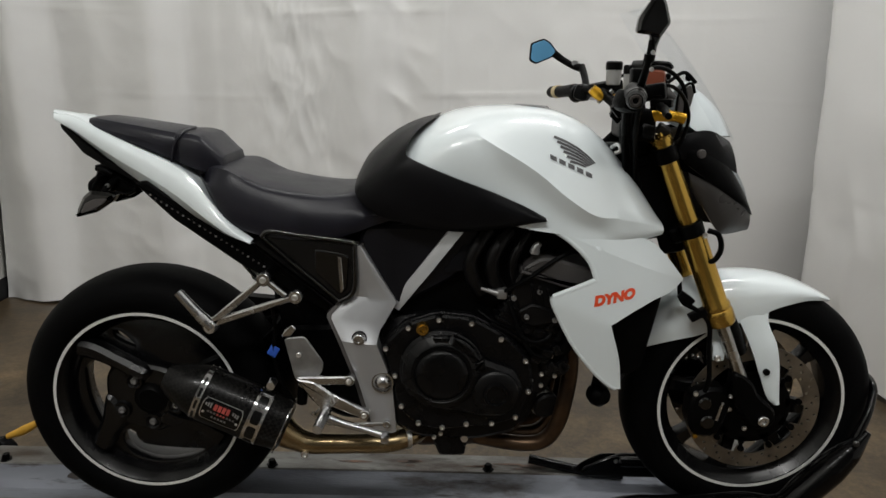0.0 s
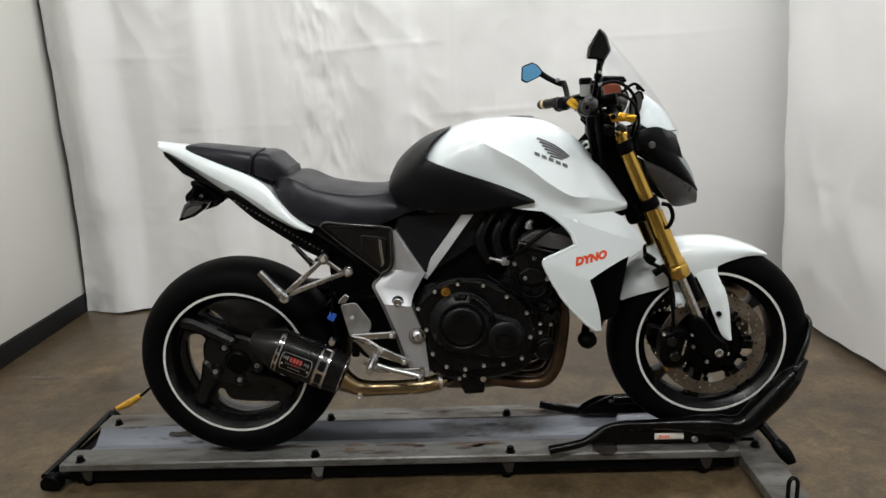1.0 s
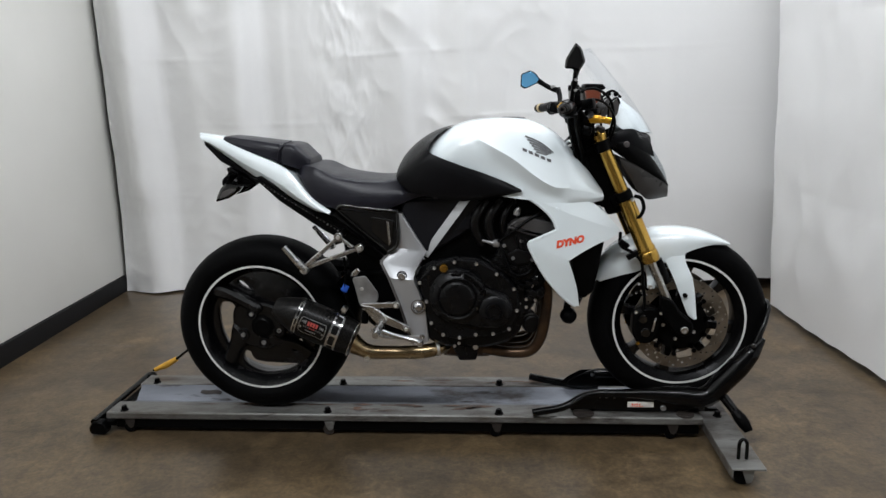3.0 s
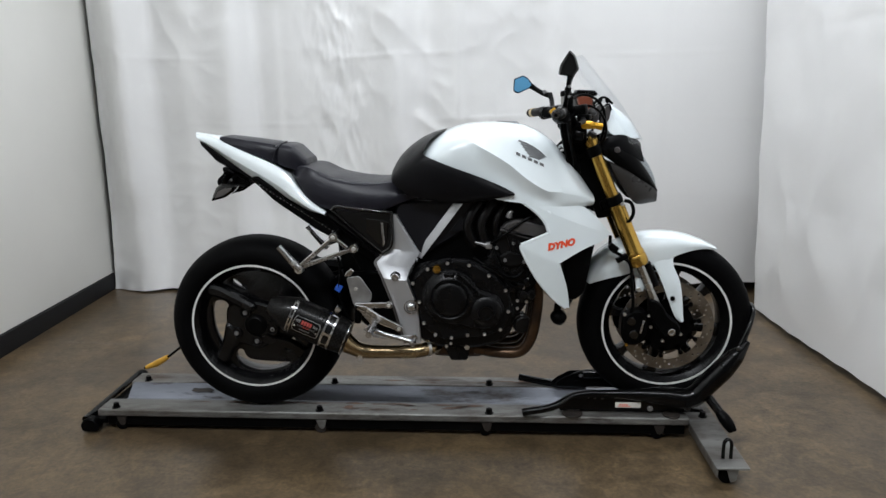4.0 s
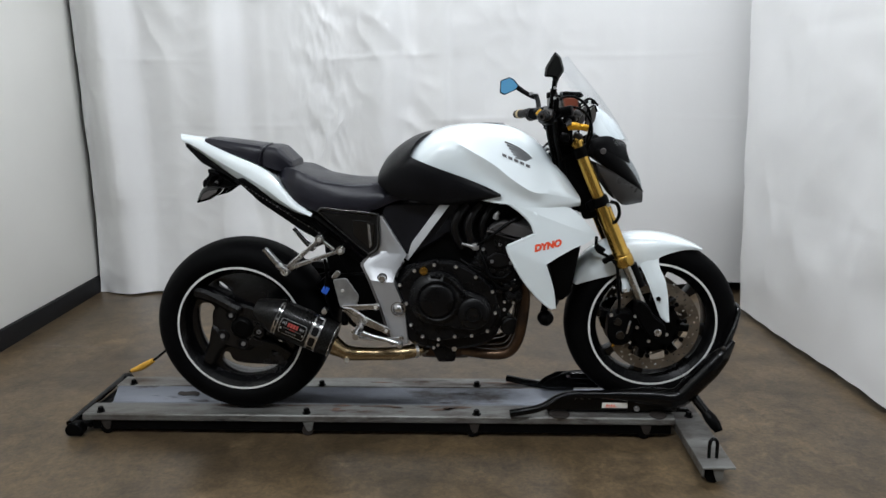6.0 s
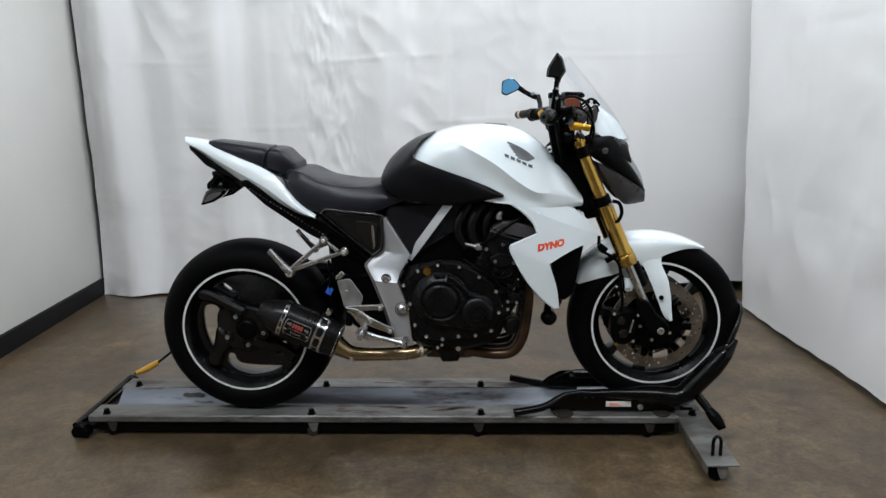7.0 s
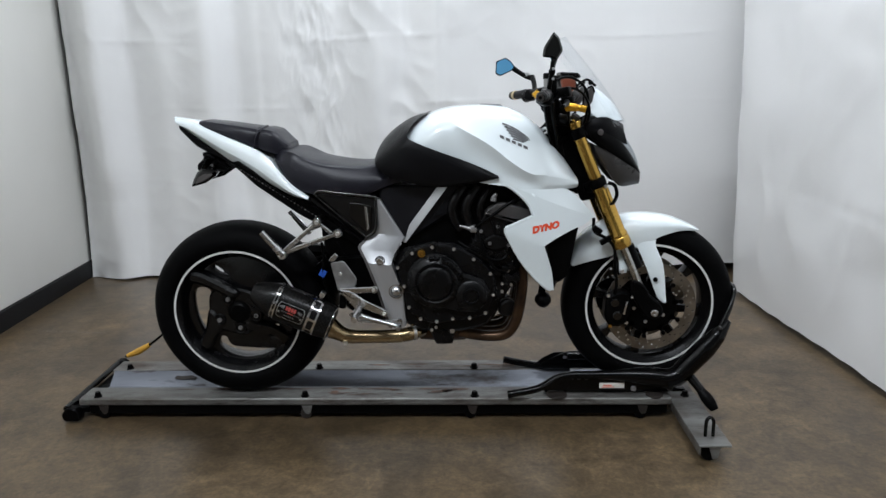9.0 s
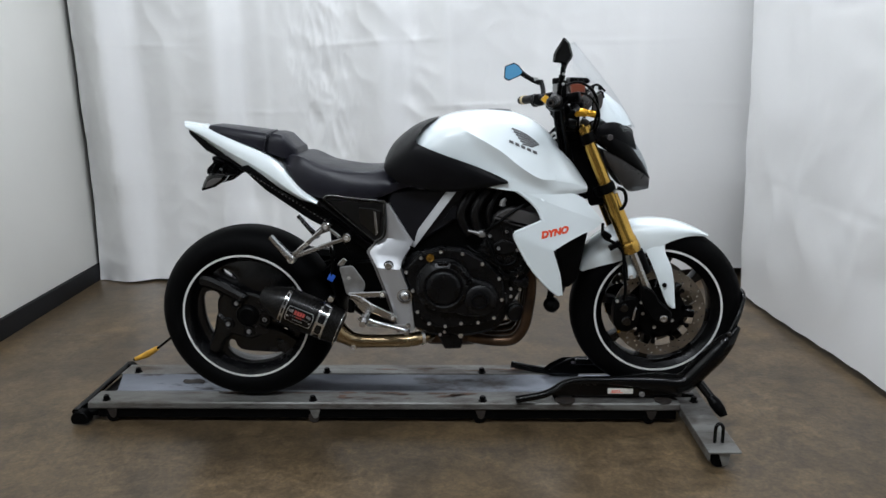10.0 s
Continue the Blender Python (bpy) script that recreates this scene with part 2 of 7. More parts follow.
def grid_faces(bm, rows, close_u=False, close_v=False):
    vs = [[bm.verts.new(p) for p in r] for r in rows]
    nu, nv = len(vs), len(vs[0])
    for i in range(nu if close_u else nu - 1):
        for j in range(nv if close_v else nv - 1):
            try:
                bm.faces.new((vs[i][j], vs[(i + 1) % nu][j], vs[(i + 1) % nu][(j + 1) % nv], vs[i][(j + 1) % nv]))
            except ValueError:
                pass
    return vs


def loft(rings, cap=True, bm=None):
    bm = bm or bmesh.new()
    vs = grid_faces(bm, rings, close_v=True)
    if cap:
        bm.faces.new(vs[0])
        bm.faces.new(vs[-1])
    return bm


def tube(pts, r, seg=12, count=None, bm=None, smooth=True, cap=True):
    """A round tube along pts; r is a radius or a list of radii, one a control point."""
    n = count or max(2, 8 * (len(pts) - 1))
    path = spline(pts, n) if smooth and len(pts) > 2 else [Vector(p) for p in pts]
    n = len(path)
    rings, up = [], None
    for i, p in enumerate(path):
        d = (path[min(i + 1, n - 1)] - path[max(i - 1, 0)]).normalized()
        if up is None:
            up = d.orthogonal().normalized()
        up = (up - d * up.dot(d)).normalized()
        side = d.cross(up)
        if isinstance(r, (list, tuple)):
            u = (len(r) - 1) * i / max(1, n - 1)
            k = min(int(u), len(r) - 2)
            rad = r[k] + (r[k + 1] - r[k]) * (u - k)
        else:
            rad = r
        rings.append([p + rad * (math.cos(2 * math.pi * k / seg) * up + math.sin(2 * math.pi * k / seg) * side) for k in range(seg)])
    return loft(rings, cap, bm)


def lathe(profile, at, axis=(0, 1, 0), seg=48, closed=False, bm=None):
    """Turns (radius, height) pairs about the axis through at."""
    bm = bm or bmesh.new()
    ax = Vector(axis).normalized()
    u = Vector((1, 0, 0)) if abs(ax.x) < 0.9 else Vector((0, 0, 1))
    u = (u - ax * u.dot(ax)).normalized()
    v = ax.cross(u)
    at = Vector(at)
    rings = []
    for r, h in profile:
        rings.append([at + ax * h + r * (math.cos(2 * math.pi * k / seg) * u + math.sin(2 * math.pi * k / seg) * v) for k in range(seg)])
    vs = grid_faces(bm, rings, close_u=closed, close_v=True)
    if not closed:
        for ring, (r, h) in ((vs[0], profile[0]), (vs[-1], profile[-1])):
            if r > 1e-5:
                bm.faces.new(ring)
    bmesh.ops.remove_doubles(bm, verts=bm.verts, dist=1e-6)
    return bm


def rounded(pts, r, seg=4):
    """A polygon (x, z) with its corners rounded."""
    out, n = [], len(pts)
    for i in range(n):
        a, b, c = Vector(pts[i - 1]), Vector(pts[i]), Vector(pts[(i + 1) % n])
        d1, d2 = a - b, c - b
        k = min(r, 0.45 * d1.length, 0.45 * d2.length)
        p, q = b + d1.normalized() * k, b + d2.normalized() * k
        for s in range(seg + 1):
            t = s / seg
            out.append(p * (1 - t) ** 2 + b * 2 * t * (1 - t) + q * t * t)
    return out


def prism(pts, y0, y1, r=0.006, bev=0.003, bm=None):
    """A plate with the outline pts in x and z, from y0 to y1, its rims bevelled."""
    bm = bm or bmesh.new()
    pol = rounded(pts, r) if r else [Vector(p) for p in pts]
    c = sum(pol, Vector((0, 0))) / len(pol)
    b = min(bev, abs(y1 - y0) / 3)

    def inset(d):
        out, n = [], len(pol)
        for i, p in enumerate(pol):
            t = (pol[(i + 1) % n] - pol[i - 1])
            nn = Vector((-t.y, t.x))
            nn = nn.normalized() if nn.length > 1e-9 else Vector((0, 0))
            out.append(p + nn * d * sgn)
        return out
    area2 = sum(pol[i - 1].x * pol[i].y - pol[i].x * pol[i - 1].y for i in range(len(pol)))
    sgn = 1 if area2 > 0 else -1
    s = 1 if y1 > y0 else -1
    rings = []
    for pl, y in ((inset(b), y0), (pol, y0 + s * b), (pol, y1 - s * b), (inset(b), y1)):
        rings.append([(p.x, y, p.y) for p in pl])
    return loft(rings, True, bm)


def box(x0, x1, y0, y1, z0, z1, bev=0.003, bm=None):
    own = bmesh.new()
    bmesh.ops.create_cube(own, size=1)
    for v in own.verts:
        v.co = Vector(((x0 + x1) / 2 + v.co.x * (x1 - x0), (y0 + y1) / 2 + v.co.y * (y1 - y0), (z0 + z1) / 2 + v.co.z * (z1 - z0)))
    if bev:
        bmesh.ops.bevel(own, geom=own.edges, offset=bev, segments=2, affect="EDGES", profile=0.5)
    return join(own, bm)


def join(own, bm):
    if bm is None:
        return own
    me = bpy.data.meshes.new("tmp")
    own.to_mesh(me)
    bm.from_mesh(me)
    own.free()
    bpy.data.meshes.remove(me)
    return bm


def skin(upper, lower, bulge=0.015, thick=0.006, m=28, n=9, flat=2.0, bm=None, inward=1, straight=False):
    """A curved shell between two edge curves with matching control points; it bulges to -y."""
    bm = bm or bmesh.new()
    U, L = param_spline(upper, m), param_spline(lower, m)
    if straight:
        U, L = [Vector(p) for p in upper], [Vector(p) for p in lower]
    out, back = [], []
    for a, b in zip(U, L):
        ro, rb = [], []
        for j in range(n):
            v = j / (n - 1)
            p = a.lerp(b, v)
            k = bulge * (1 - abs(2 * v - 1) ** flat)
            ro.append(p + Vector((0, -k, 0)))
            rb.append(p + Vector((0, -k + thick * inward, 0)))
        out.append(ro)
        back.append(rb)
    rings = [o + b[::-1] for o, b in zip(out, back)]
    return loft(rings, True, bm)


def mirrored(bm):
    """Adds the same form on the other side of the middle plane."""
    geom = bm.verts[:] + bm.edges[:] + bm.faces[:]
    d = bmesh.ops.duplicate(bm, geom=geom)["geom"]
    for v in d:
        if isinstance(v, bmesh.types.BMVert):
            v.co.y = -v.co.y
    return bm


def moved(bm, m):
    bm.transform(m)
    return bm


def finish(name, bm, material, angle=38, smooth=True):
    bmesh.ops.recalc_face_normals(bm, faces=bm.faces)
    me = bpy.data.meshes.new(name)
    bm.to_mesh(me)
    bm.free()
    me.materials.append(material)
    if smooth:
        me.polygons.foreach_set("use_smooth", [True] * len(me.polygons))
        me.set_sharp_from_angle(angle=radians(angle))
    return me


def part(name, bm, material, parent, label="", angle=38):
    me = bm if isinstance(bm, bpy.types.Mesh) else finish(name, bm, material, angle)
    ob = new(name, me)
    if parent is not None:
        ob.parent = parent
        ob.matrix_parent_inverse = Matrix.Translation(-parent.location)
    if label:
        ob["label"] = label
    return ob


def thing(name, at, label, category, group="", kind=""):
    ob = new(name)
    ob.location = at
    ob.empty_display_size = 0.05
    return tagged(ob, label, category, group, kind)


def structure(name, bm, material, label, category, angle=38):
    return tagged(part(name, bm, material, None, "", angle), label, category, "", "structure")


def bolt_mesh(name, r, h, material, socket=True):
    bm = lathe([(r * 0.45, -h * 0.55), (r * 0.5, -h), (r * 0.85, -h), (r, -h * 0.8), (r, 0)] if socket else [(0, -h), (r * 0.8, -h), (r, -h * 0.7), (r, 0)], (0, 0, 0), (0, 1, 0), 12)
    return finish(name, bm, material)


BOLT = {}


def bolt(parent, x, y, z, r=0.006, h=0.006, material=None, name="bolt", label=""):
    material = material or M_STEEL
    key = (name, r, h, material.name)
    if key not in BOLT:
        BOLT[key] = bolt_mesh(name, r, h, material)
    ob = part(name, BOLT[key], material, parent, label)
    ob.location = (x, y, z)
    return ob



def draped(bm, target, lift=0.0008, cuts=2):
    """Lays a flat figure in x and z on the right-hand side of a part."""
    if cuts:
        bmesh.ops.subdivide_edges(bm, edges=bm.edges[:], cuts=cuts, use_grid_fill=True)
    me = target.data
    tree = BVHTree.FromPolygons([v.co for v in me.vertices], [p.vertices for p in me.polygons])
    for v in bm.verts:
        hit = tree.ray_cast(Vector((v.co.x, -1, v.co.z)), Vector((0, 1, 0)))[0]
        if hit:
            v.co.y = hit.y - lift
    return bm

# ---- the room ----
XL, XR, YB, YF = -2.33, 2.6, 1.98, -6.5


def fold(x, z, seed, crease=0.012):
    """How far a hung cloth stands out at x and z."""
    d = 0.0
    d += crease * noise.noise(Vector((x * 2.3, z * 2.6, seed))) * 1.5
    n2 = noise.noise(Vector((x * 6.5, z * 7.5, seed + 4)))
    d += crease * 0.35 * (1 - abs(n2) * 2.5)
    return d


def back_curtain():
    bm = bmesh.new()
    rows = []
    nx, nz = 620, 230
    x0, x1 = -2.30, 1.90
    # the cloth turns towards the lamps over short flanks and falls back slowly between them
    flanks = ((-1.985, 0.066, 2.1), (-1.335, 0.062, 2.1), (-1.13, 0.03, 0.4), (-0.35, 0.085, 1.6), (-0.05, 0.03, 0.35), (0.47, 0.05, 0.25), (1.05, 0.05, 0.2))
    lean = []
    for i in range(nx + 1):
        x = x0 + (x1 - x0) * i / nx
        lean.append(sum(a * math.exp(-((x - c) / w) ** 2) for c, w, a in flanks))
    span = int(0.27 * nx / (x1 - x0))
    swing, run = [], 0.0
    for i in range(nx + 1):
        local = lean[max(0, i - span):i + span + 1]
        run += (lean[i] - sum(local) / len(local)) * (x1 - x0) / nx
        swing.append(run)
    for i in range(nx + 1):
        x = x0 + (x1 - x0) * i / nx
        left = max(0.0, min(1.0, (0.25 - x) / 0.9))
        taut = max(0.0, min(1.0, (x - 0.6) / 0.5))
        hem = 0.012 + 0.012 * math.sin(3.1 * x) + 0.07 * max(0.0, min(1.0, (x - 0.9) / 0.6))
        row = []
        for j in range(nz + 1):
            z = hem + (3.05 - hem) * j / nz
            low = max(0.0, 1 - z / 0.5)
            sway = 0.85 + 0.15 * math.sin(0.8 * z + 3 * x)
            y = 1.79 - 0.05 * low * left - 0.05 * max(0.0, min(1.0, (x - 0.7) / 1.0)) ** 1.5 + 0.05 * math.exp(-((x + 2.3) / 0.15) ** 2) + swing[i] * (0.4 + 0.6 * min(1.0, z / 0.7)) * sway
            y -= 0.009 * math.sin(2.6 * x + 0.5 + 0.2 * z)
            y -= fold(x, z, 3.1, 0.006 * (1 - taut)) + 0.20 * max(0.0, x - 1.15) ** 1.5 * min(1.0, z / 0.6)
            # crushed column of cloth with hard little facets
            mid = x + 0.80 - 0.05 * math.sin(1.7 * z + 0.6)
            crump = 0.36 * math.exp(-(mid / 0.17) ** 2) * (0.35 + 0.65 * min(1.0, max(0.0, z - 0.55) / 0.4))
            f1 = abs(noise.noise(Vector((x * 7 + z * 3.4, z * 3.3 - x * 2, 8.2))))
            f2 = abs(noise.noise(Vector((x * 15 + z * 2.5, z * 4.6, 3.2))))
            f3 = abs(noise.noise(Vector((x * 26 - z * 4, z * 11, 1.7))))
            y -= crump * (0.030 * (0.5 - f1) + 0.034 * (0.5 - f2) + 0.017 * (0.5 - f3))
            # sparse sharp creases over the rest
            g = noise.noise(Vector((x * 1.5, z * 1.7, 21.0)))
            if g > 0.0:
                y -= 0.016 * (1 - taut) * min(1.0, g * 3) * (0.5 - abs(noise.noise(Vector((x * 5.5 + z * 2.5, z * 4.5 - x, 14.0)))))
            for zc, h, wob, ph in ((1.05, 0.0038, 2.0, 0.4), (1.42, 0.0042, 3.0, 1.7), (1.76, 0.0035, 2.2, 3.0), (0.62, 0.003, 2.5, 2.1)):
                y -= h * (0.75 - 0.35 * taut) * math.exp(-((z - zc - 0.016 * math.sin(wob * x + ph)) / 0.010) ** 2) * max(0.0, 0.45 + 0.55 * math.sin(4.3 * x + ph * 2))
            y += 0.002 * math.sin(55 * x) * math.exp(-((z - hem) / 0.05) ** 2)
            row.append((x, y, z))
        rows.append(row)
    grid_faces(bm, rows)
    return structure("curtain_back", bm, M_CLOTH, "white fabric backdrop curtain hanging in soft folds", "curtain", 180)


def right_curtain():
    bm = bmesh.new()
    rows = []
    ny, nz = 240, 150
    for i in range(ny + 1):
        y = 1.40 - (1.40 + 2.4) * i / ny
        row = []
        hem = 0.030 + 0.005 * math.sin(4 * y) + 0.002 * math.sin(31 * y)
        for j in range(nz + 1):
            z = hem + (3.05 - hem) * j / nz
            edge = math.exp(-((y - 1.4) / 0.35) ** 2)
            x = 1.560 + 0.048 * max(0.0, 1.4 - y) ** 1.1 - 0.036 * z * edge
            x += 0.026 * math.sin(5.2 * y + 0.5 * math.sin(z)) * (0.12 + 0.88 * min(1, z)) * (1 - edge)
            x -= fold(y * 1.1, z, 11.7, 0.005) * min(1.0, 0.2 + z / 0.6)
            x -= 0.011 * min(1.0, z / 0.45) * (1 - 2.2 * abs(noise.noise(Vector((y * 3.2 + z, z * 2.2 - y, 5.5))))) * math.exp(-((z - 0.45) / 0.5) ** 2)
            x -= 0.010 * min(1.0, z / 0.5) * (0.5 - abs(noise.noise(Vector((y * 6.0 - z * 2.0, z * 3.6 + y, 9.5))))) * max(0.0, noise.noise(Vector((y * 1.4, z * 1.5, 2.5))) + 0.25)
            x += 0.0025 * math.exp(-((z - 0.62 - 0.05 * y) / 0.010) ** 2) + 0.0025 * math.exp(-((z - 1.48 + 0.03 * y) / 0.010) ** 2)
            x += 0.012 * math.exp(-((y - 1.40) / 0.02) ** 2)
            row.append((x, y, z))
        rows.append(row)
    grid_faces(bm, rows)
    return structure("curtain_side", bm, M_CLOTH, "white fabric side curtain ending just above the floor", "curtain", 180)


def room():
    structure("floor", box(-6, 6, -8, 4, -0.12, 0.0, 0), M_FLOOR, "brown-grey sealed concrete floor with faint stains", "floor")
    turn = pose(XL, 1.92, 0, 0, 0, 4.6)
    structure("wall_left", box(-0.14, 0, -9, 0.0, 0, CEIL, 0.004), M_WALL, "smooth unseen dim wall that keeps reflections dark", "wall").matrix_world = turn
    structure("wall_back", box(XL - 0.5, 3.2, YB, YB + 0.14, 0, CEIL, 0), M_WALL, "off-white wall behind the curtain", "wall")
    # right and front walls are out of view, kept dark to hold reflections down
    structure("wall_right", box(3.1, 3.24, YF - 0.2, YB, 0, CEIL, 0), M_DIM, "unseen dim wall that keeps reflections dark", "wall")
    structure("wall_front", box(XL - 0.7, 3.24, YF - 0.14, YF, 0, CEIL, 0), M_DIM, "unseen dark wall behind the viewpoint, keeps reflections dark", "wall")
    structure("ceiling", box(-3, 3.4, -7, 3, CEIL, CEIL + 0.1, 0), M_CEIL, "plain off-white ceiling", "ceiling")
    structure("baseboard", prism([(0, 0), (0.012, 0), (0.012, 0.1), (0.004, 0.106), (0, 0.106)], -9, -0.02, 0.001, 0.001), M_RUBBER_TRIM, "black rubber baseboard", "baseboard").matrix_world = turn
    structure("baseboard", box(XL, 3.1, YB - 0.012, YB, 0, 0.106, 0.002), M_RUBBER_TRIM, "black rubber baseboard", "baseboard")
    # black strip put in for the shadow gap between wall and curtain
    structure("trim", box(XL - 0.012, XL + 0.020, 1.905, 1.94, 0.0, CEIL, 0.004), M_RUBBER_TRIM, "black strip for the shadow gap where wall meets curtain", "trim")
    rng = random.Random(12)
    mark = bmesh.new()
    for k in range(14):
        x, y = -2.12 + 0.03 * k + 0.01 * rng.random(), 0.80 + 0.02 * rng.random() - 0.002 * k
        w, h = 0.012 + 0.02 * rng.random(), 0.006 + 0.008 * rng.random()
        mark.faces.new([mark.verts.new((x + w * math.cos(a) * (0.6 + 0.6 * rng.random()), y + h * math.sin(a) * (0.6 + 0.6 * rng.random()), 0.0015)) for a in [2 * math.pi * i / 10 for i in range(10)]])
    structure("floor_mark", mark, M_MARK, "row of faint pale scuffs on the concrete", "floor mark")
    back_curtain()
    right_curtain()
    for lx, ly, lw in LAMPS:
        f = thing("ceiling_light", (lx, ly, CEIL), "white rectangular fluorescent ceiling light", "ceiling light", "ceiling lights")
        part("housing", box(lx - 0.64, lx + 0.64, ly - 0.12, ly + 0.12, CEIL - 0.07, CEIL - 0.001, 0.006), M_LABEL, f)
        for s in (-1, 1):
            part("side_rail", box(lx - 0.64, lx + 0.64, ly + s * 0.105 - 0.012, ly + s * 0.105 + 0.012, CEIL - 0.115, CEIL - 0.071, 0.003), M_LABEL, f)


room()


# ---- the roll-on stand ----
def rail_stand():
    s = thing("motorcycle_dolly", (-0.25, 0.04, 0), "worn grey steel motorcycle dolly with two bolted rails", "dolly")
    top, x0, x1 = 0.086, -1.325, 0.80
    part("near_rail", prism([(x0, 0.059), (x1, 0.059), (x1, top), (x0 + 0.004, top)], -0.118, -0.022, 0.005, 0.004), M_RAIL, s)
    part("far_rail", prism([(x0 + 0.0, 0.045), (x1, 0.045), (x1, top), (x0, top)], 0.135, 0.225, 0.004, 0.003), M_RAIL, s)
    bm = bmesh.new()
    rows = [[(x, y, z) for y, z in ((-0.022, 0.07), (0.0, 0.045), (0.08, 0.042), (0.134, 0.083), (0.134, 0.079), (0.08, 0.036), (0.0, 0.038), (-0.022, 0.064))] for x in (x0 + 0.01, -0.6, 0.1, x1)]
    part("channel", loft(rows, True, bm), M_GROOVE, s, "blue-grey worn wheel channel", 20)
    for x in (-1.26, -0.50, 0.11, 0.85):
        for y in (-0.098, 0.150):
            b = bmesh.new()
            lathe([(0.0, 0.018), (0.009, 0.018), (0.011, 0.014), (0.011, 0.004), (0.016, 0.003), (0.016, 0.0)], (x, y, top), (0, 0, 1), 6, bm=b)
            part("rail_bolt", b, M_BLACK, s, "dark hex bolt")
    for x in (-1.24, -0.495, 0.10, 0.70):
        c = part("caster_bracket", prism([(x - 0.018, 0.058), (x + 0.022, 0.058), (x + 0.014, 0.026), (x + 0.004, 0.020), (x - 0.006, 0.026)], -0.112, -0.107, 0.006, 0.001), M_RUSTY if x != -0.495 else M_RAIL, s)
        part("caster_wheel", lathe([(0.004, -0.012), (0.019, -0.012), (0.021, -0.008), (0.021, 0.008), (0.019, 0.012), (0.004, 0.012)], (x - 0.004, -0.094, 0.0215), (0, 1, 0), 20), M_RUSTY if x == -0.495 else M_BLACK, c)
    # added black strips stand in for the darkness beneath the rails
    part("rail_shade_strip", prism([(x0 + 0.03, 0.020), (x1 - 0.01, 0.020), (x1 - 0.01, 0.058), (x0 + 0.03, 0.058)], -0.104, -0.085, 0.003, 0.002), M_BLACK, s, "black strip that darkens the gap under the rail")
    part("rail_shade_strip", prism([(x0 + 0.03, 0.016), (x1 - 0.01, 0.016), (x1 - 0.01, 0.034), (x0 + 0.03, 0.034)], 0.150, 0.176, 0.003, 0.002), M_BLACK, s, "black strip that darkens the gap under the rail")
    # end bar
    bar = part("end_bar", tube([(-1.365, -0.130, 0.052), (-1.382, 0.31, 0.052)], 0.012, 14), M_STAND, s, "black round end bar")
    part("end_foot", prism([(-1.378, 0.006), (-1.320, 0.006), (-1.312, 0.026), (-1.330, 0.056), (-1.362, 0.058), (-1.384, 0.032)], -0.140, -0.105, 0.012, 0.004), M_BLACK, bar)
    part("end_foot", prism([(-1.405, 0.004), (-1.34, 0.004), (-1.335, 0.03), (-1.36, 0.062), (-1.39, 0.062), (-1.408, 0.035)], 0.28, 0.32, 0.012, 0.004), M_BLACK, bar)
    part("tie_rod", box(-1.37, -1.30, -0.10, 0.21, 0.022, 0.040, 0.004), M_BLACK, s)
    # cross plate with its caster
    pl = part("cross_plate", prism([(0.803, -0.405), (0.905, -0.405), (0.905, 0.46), (0.803, 0.46)], 0.058, 0.066, 0.004, 0.002), M_RAIL, s, "grey steel cross plate")
    for me in (pl.data,):
        me.transform(Matrix(((1, 0, 0, 0), (0, 0, 1, 0), (0, 1, 0, 0), (0, 0, 0, 1))))
    part("plate_edge", box(0.806, 0.812, -0.40, 0.455, 0.03, 0.058, 0.002), M_RAIL, pl)
    for y in (-0.375, 0.42):
        c = part("caster_fork", prism([(0.838, 0.056), (0.875, 0.056), (0.868, 0.016), (0.852, 0.012)], y - 0.02, y - 0.016, 0.003, 0.001), M_RAIL, pl)
        part("caster_wheel", lathe([(0.004, -0.011), (0.024, -0.011), (0.027, -0.007), (0.027, 0.007), (0.024, 0.011), (0.004, 0.011)], (0.845, y, 0.028), (0, 1, 0), 24), M_BLACK, c)
    ring = []
    for k in range(17):
        a = math.pi * (1 - k / 16)
        ring.append((0.853 + 0.012 * math.cos(a), -0.345, 0.108 + 0.022 * math.sin(a)))
    part("tie_ring", tube([(0.841, -0.345, 0.066)] + ring + [(0.865, -0.345, 0.066)], 0.0055, 10, 60), M_STAND, s, "black tie-down loop")
    part("sticker", box(-0.995, -0.945, 0.150, 0.185, top + 0.0008, top + 0.002, 0), M_LABEL, s, "torn white sticker")
    part("rust_patch", moved(prism([(-0.045, -0.004), (-0.020, -0.010), (0.018, -0.007), (0.040, -0.011), (0.046, 0.002), (0.022, 0.010), (-0.014, 0.006), (-0.038, 0.009)], -0.0008, 0.0008, 0.005, 0.0002), pose(-1.02, 0.1065, 0.0665, -48, 0, 0)), M_RUSTY, s, "rust-brown patch")
    # scuffs on the near rail
    rng = random.Random(4)
    for k in range(44):
        if k < 20:
            x, y = -0.42 + rng.random() * 0.5, -0.09 + rng.random() * 0.055
            w, h = 0.012 + 0.03 * rng.random(), 0.003 + 0.006 * rng.random()
        elif k < 34:
            x, y = -1.15 + rng.random() * 1.85, -0.034 - rng.random() * 0.012
            w, h = 0.025 + 0.06 * rng.random(), 0.002 + 0.003 * rng.random()
        else:
            x, y = -0.40 + rng.random() * 0.75, 0.150 + rng.random() * 0.06
            w, h = 0.015 + 0.04 * rng.random(), 0.003 + 0.006 * rng.random()
        pts = [(x + w * math.cos(a) * (0.7 + 0.5 * rng.random()), y + h * math.sin(a) * (0.7 + 0.5 * rng.random()), top + 0.0012) for a in [2 * math.pi * i / 9 for i in range(9)]]
        b = bmesh.new()
        b.faces.new([b.verts.new(p) for p in pts])
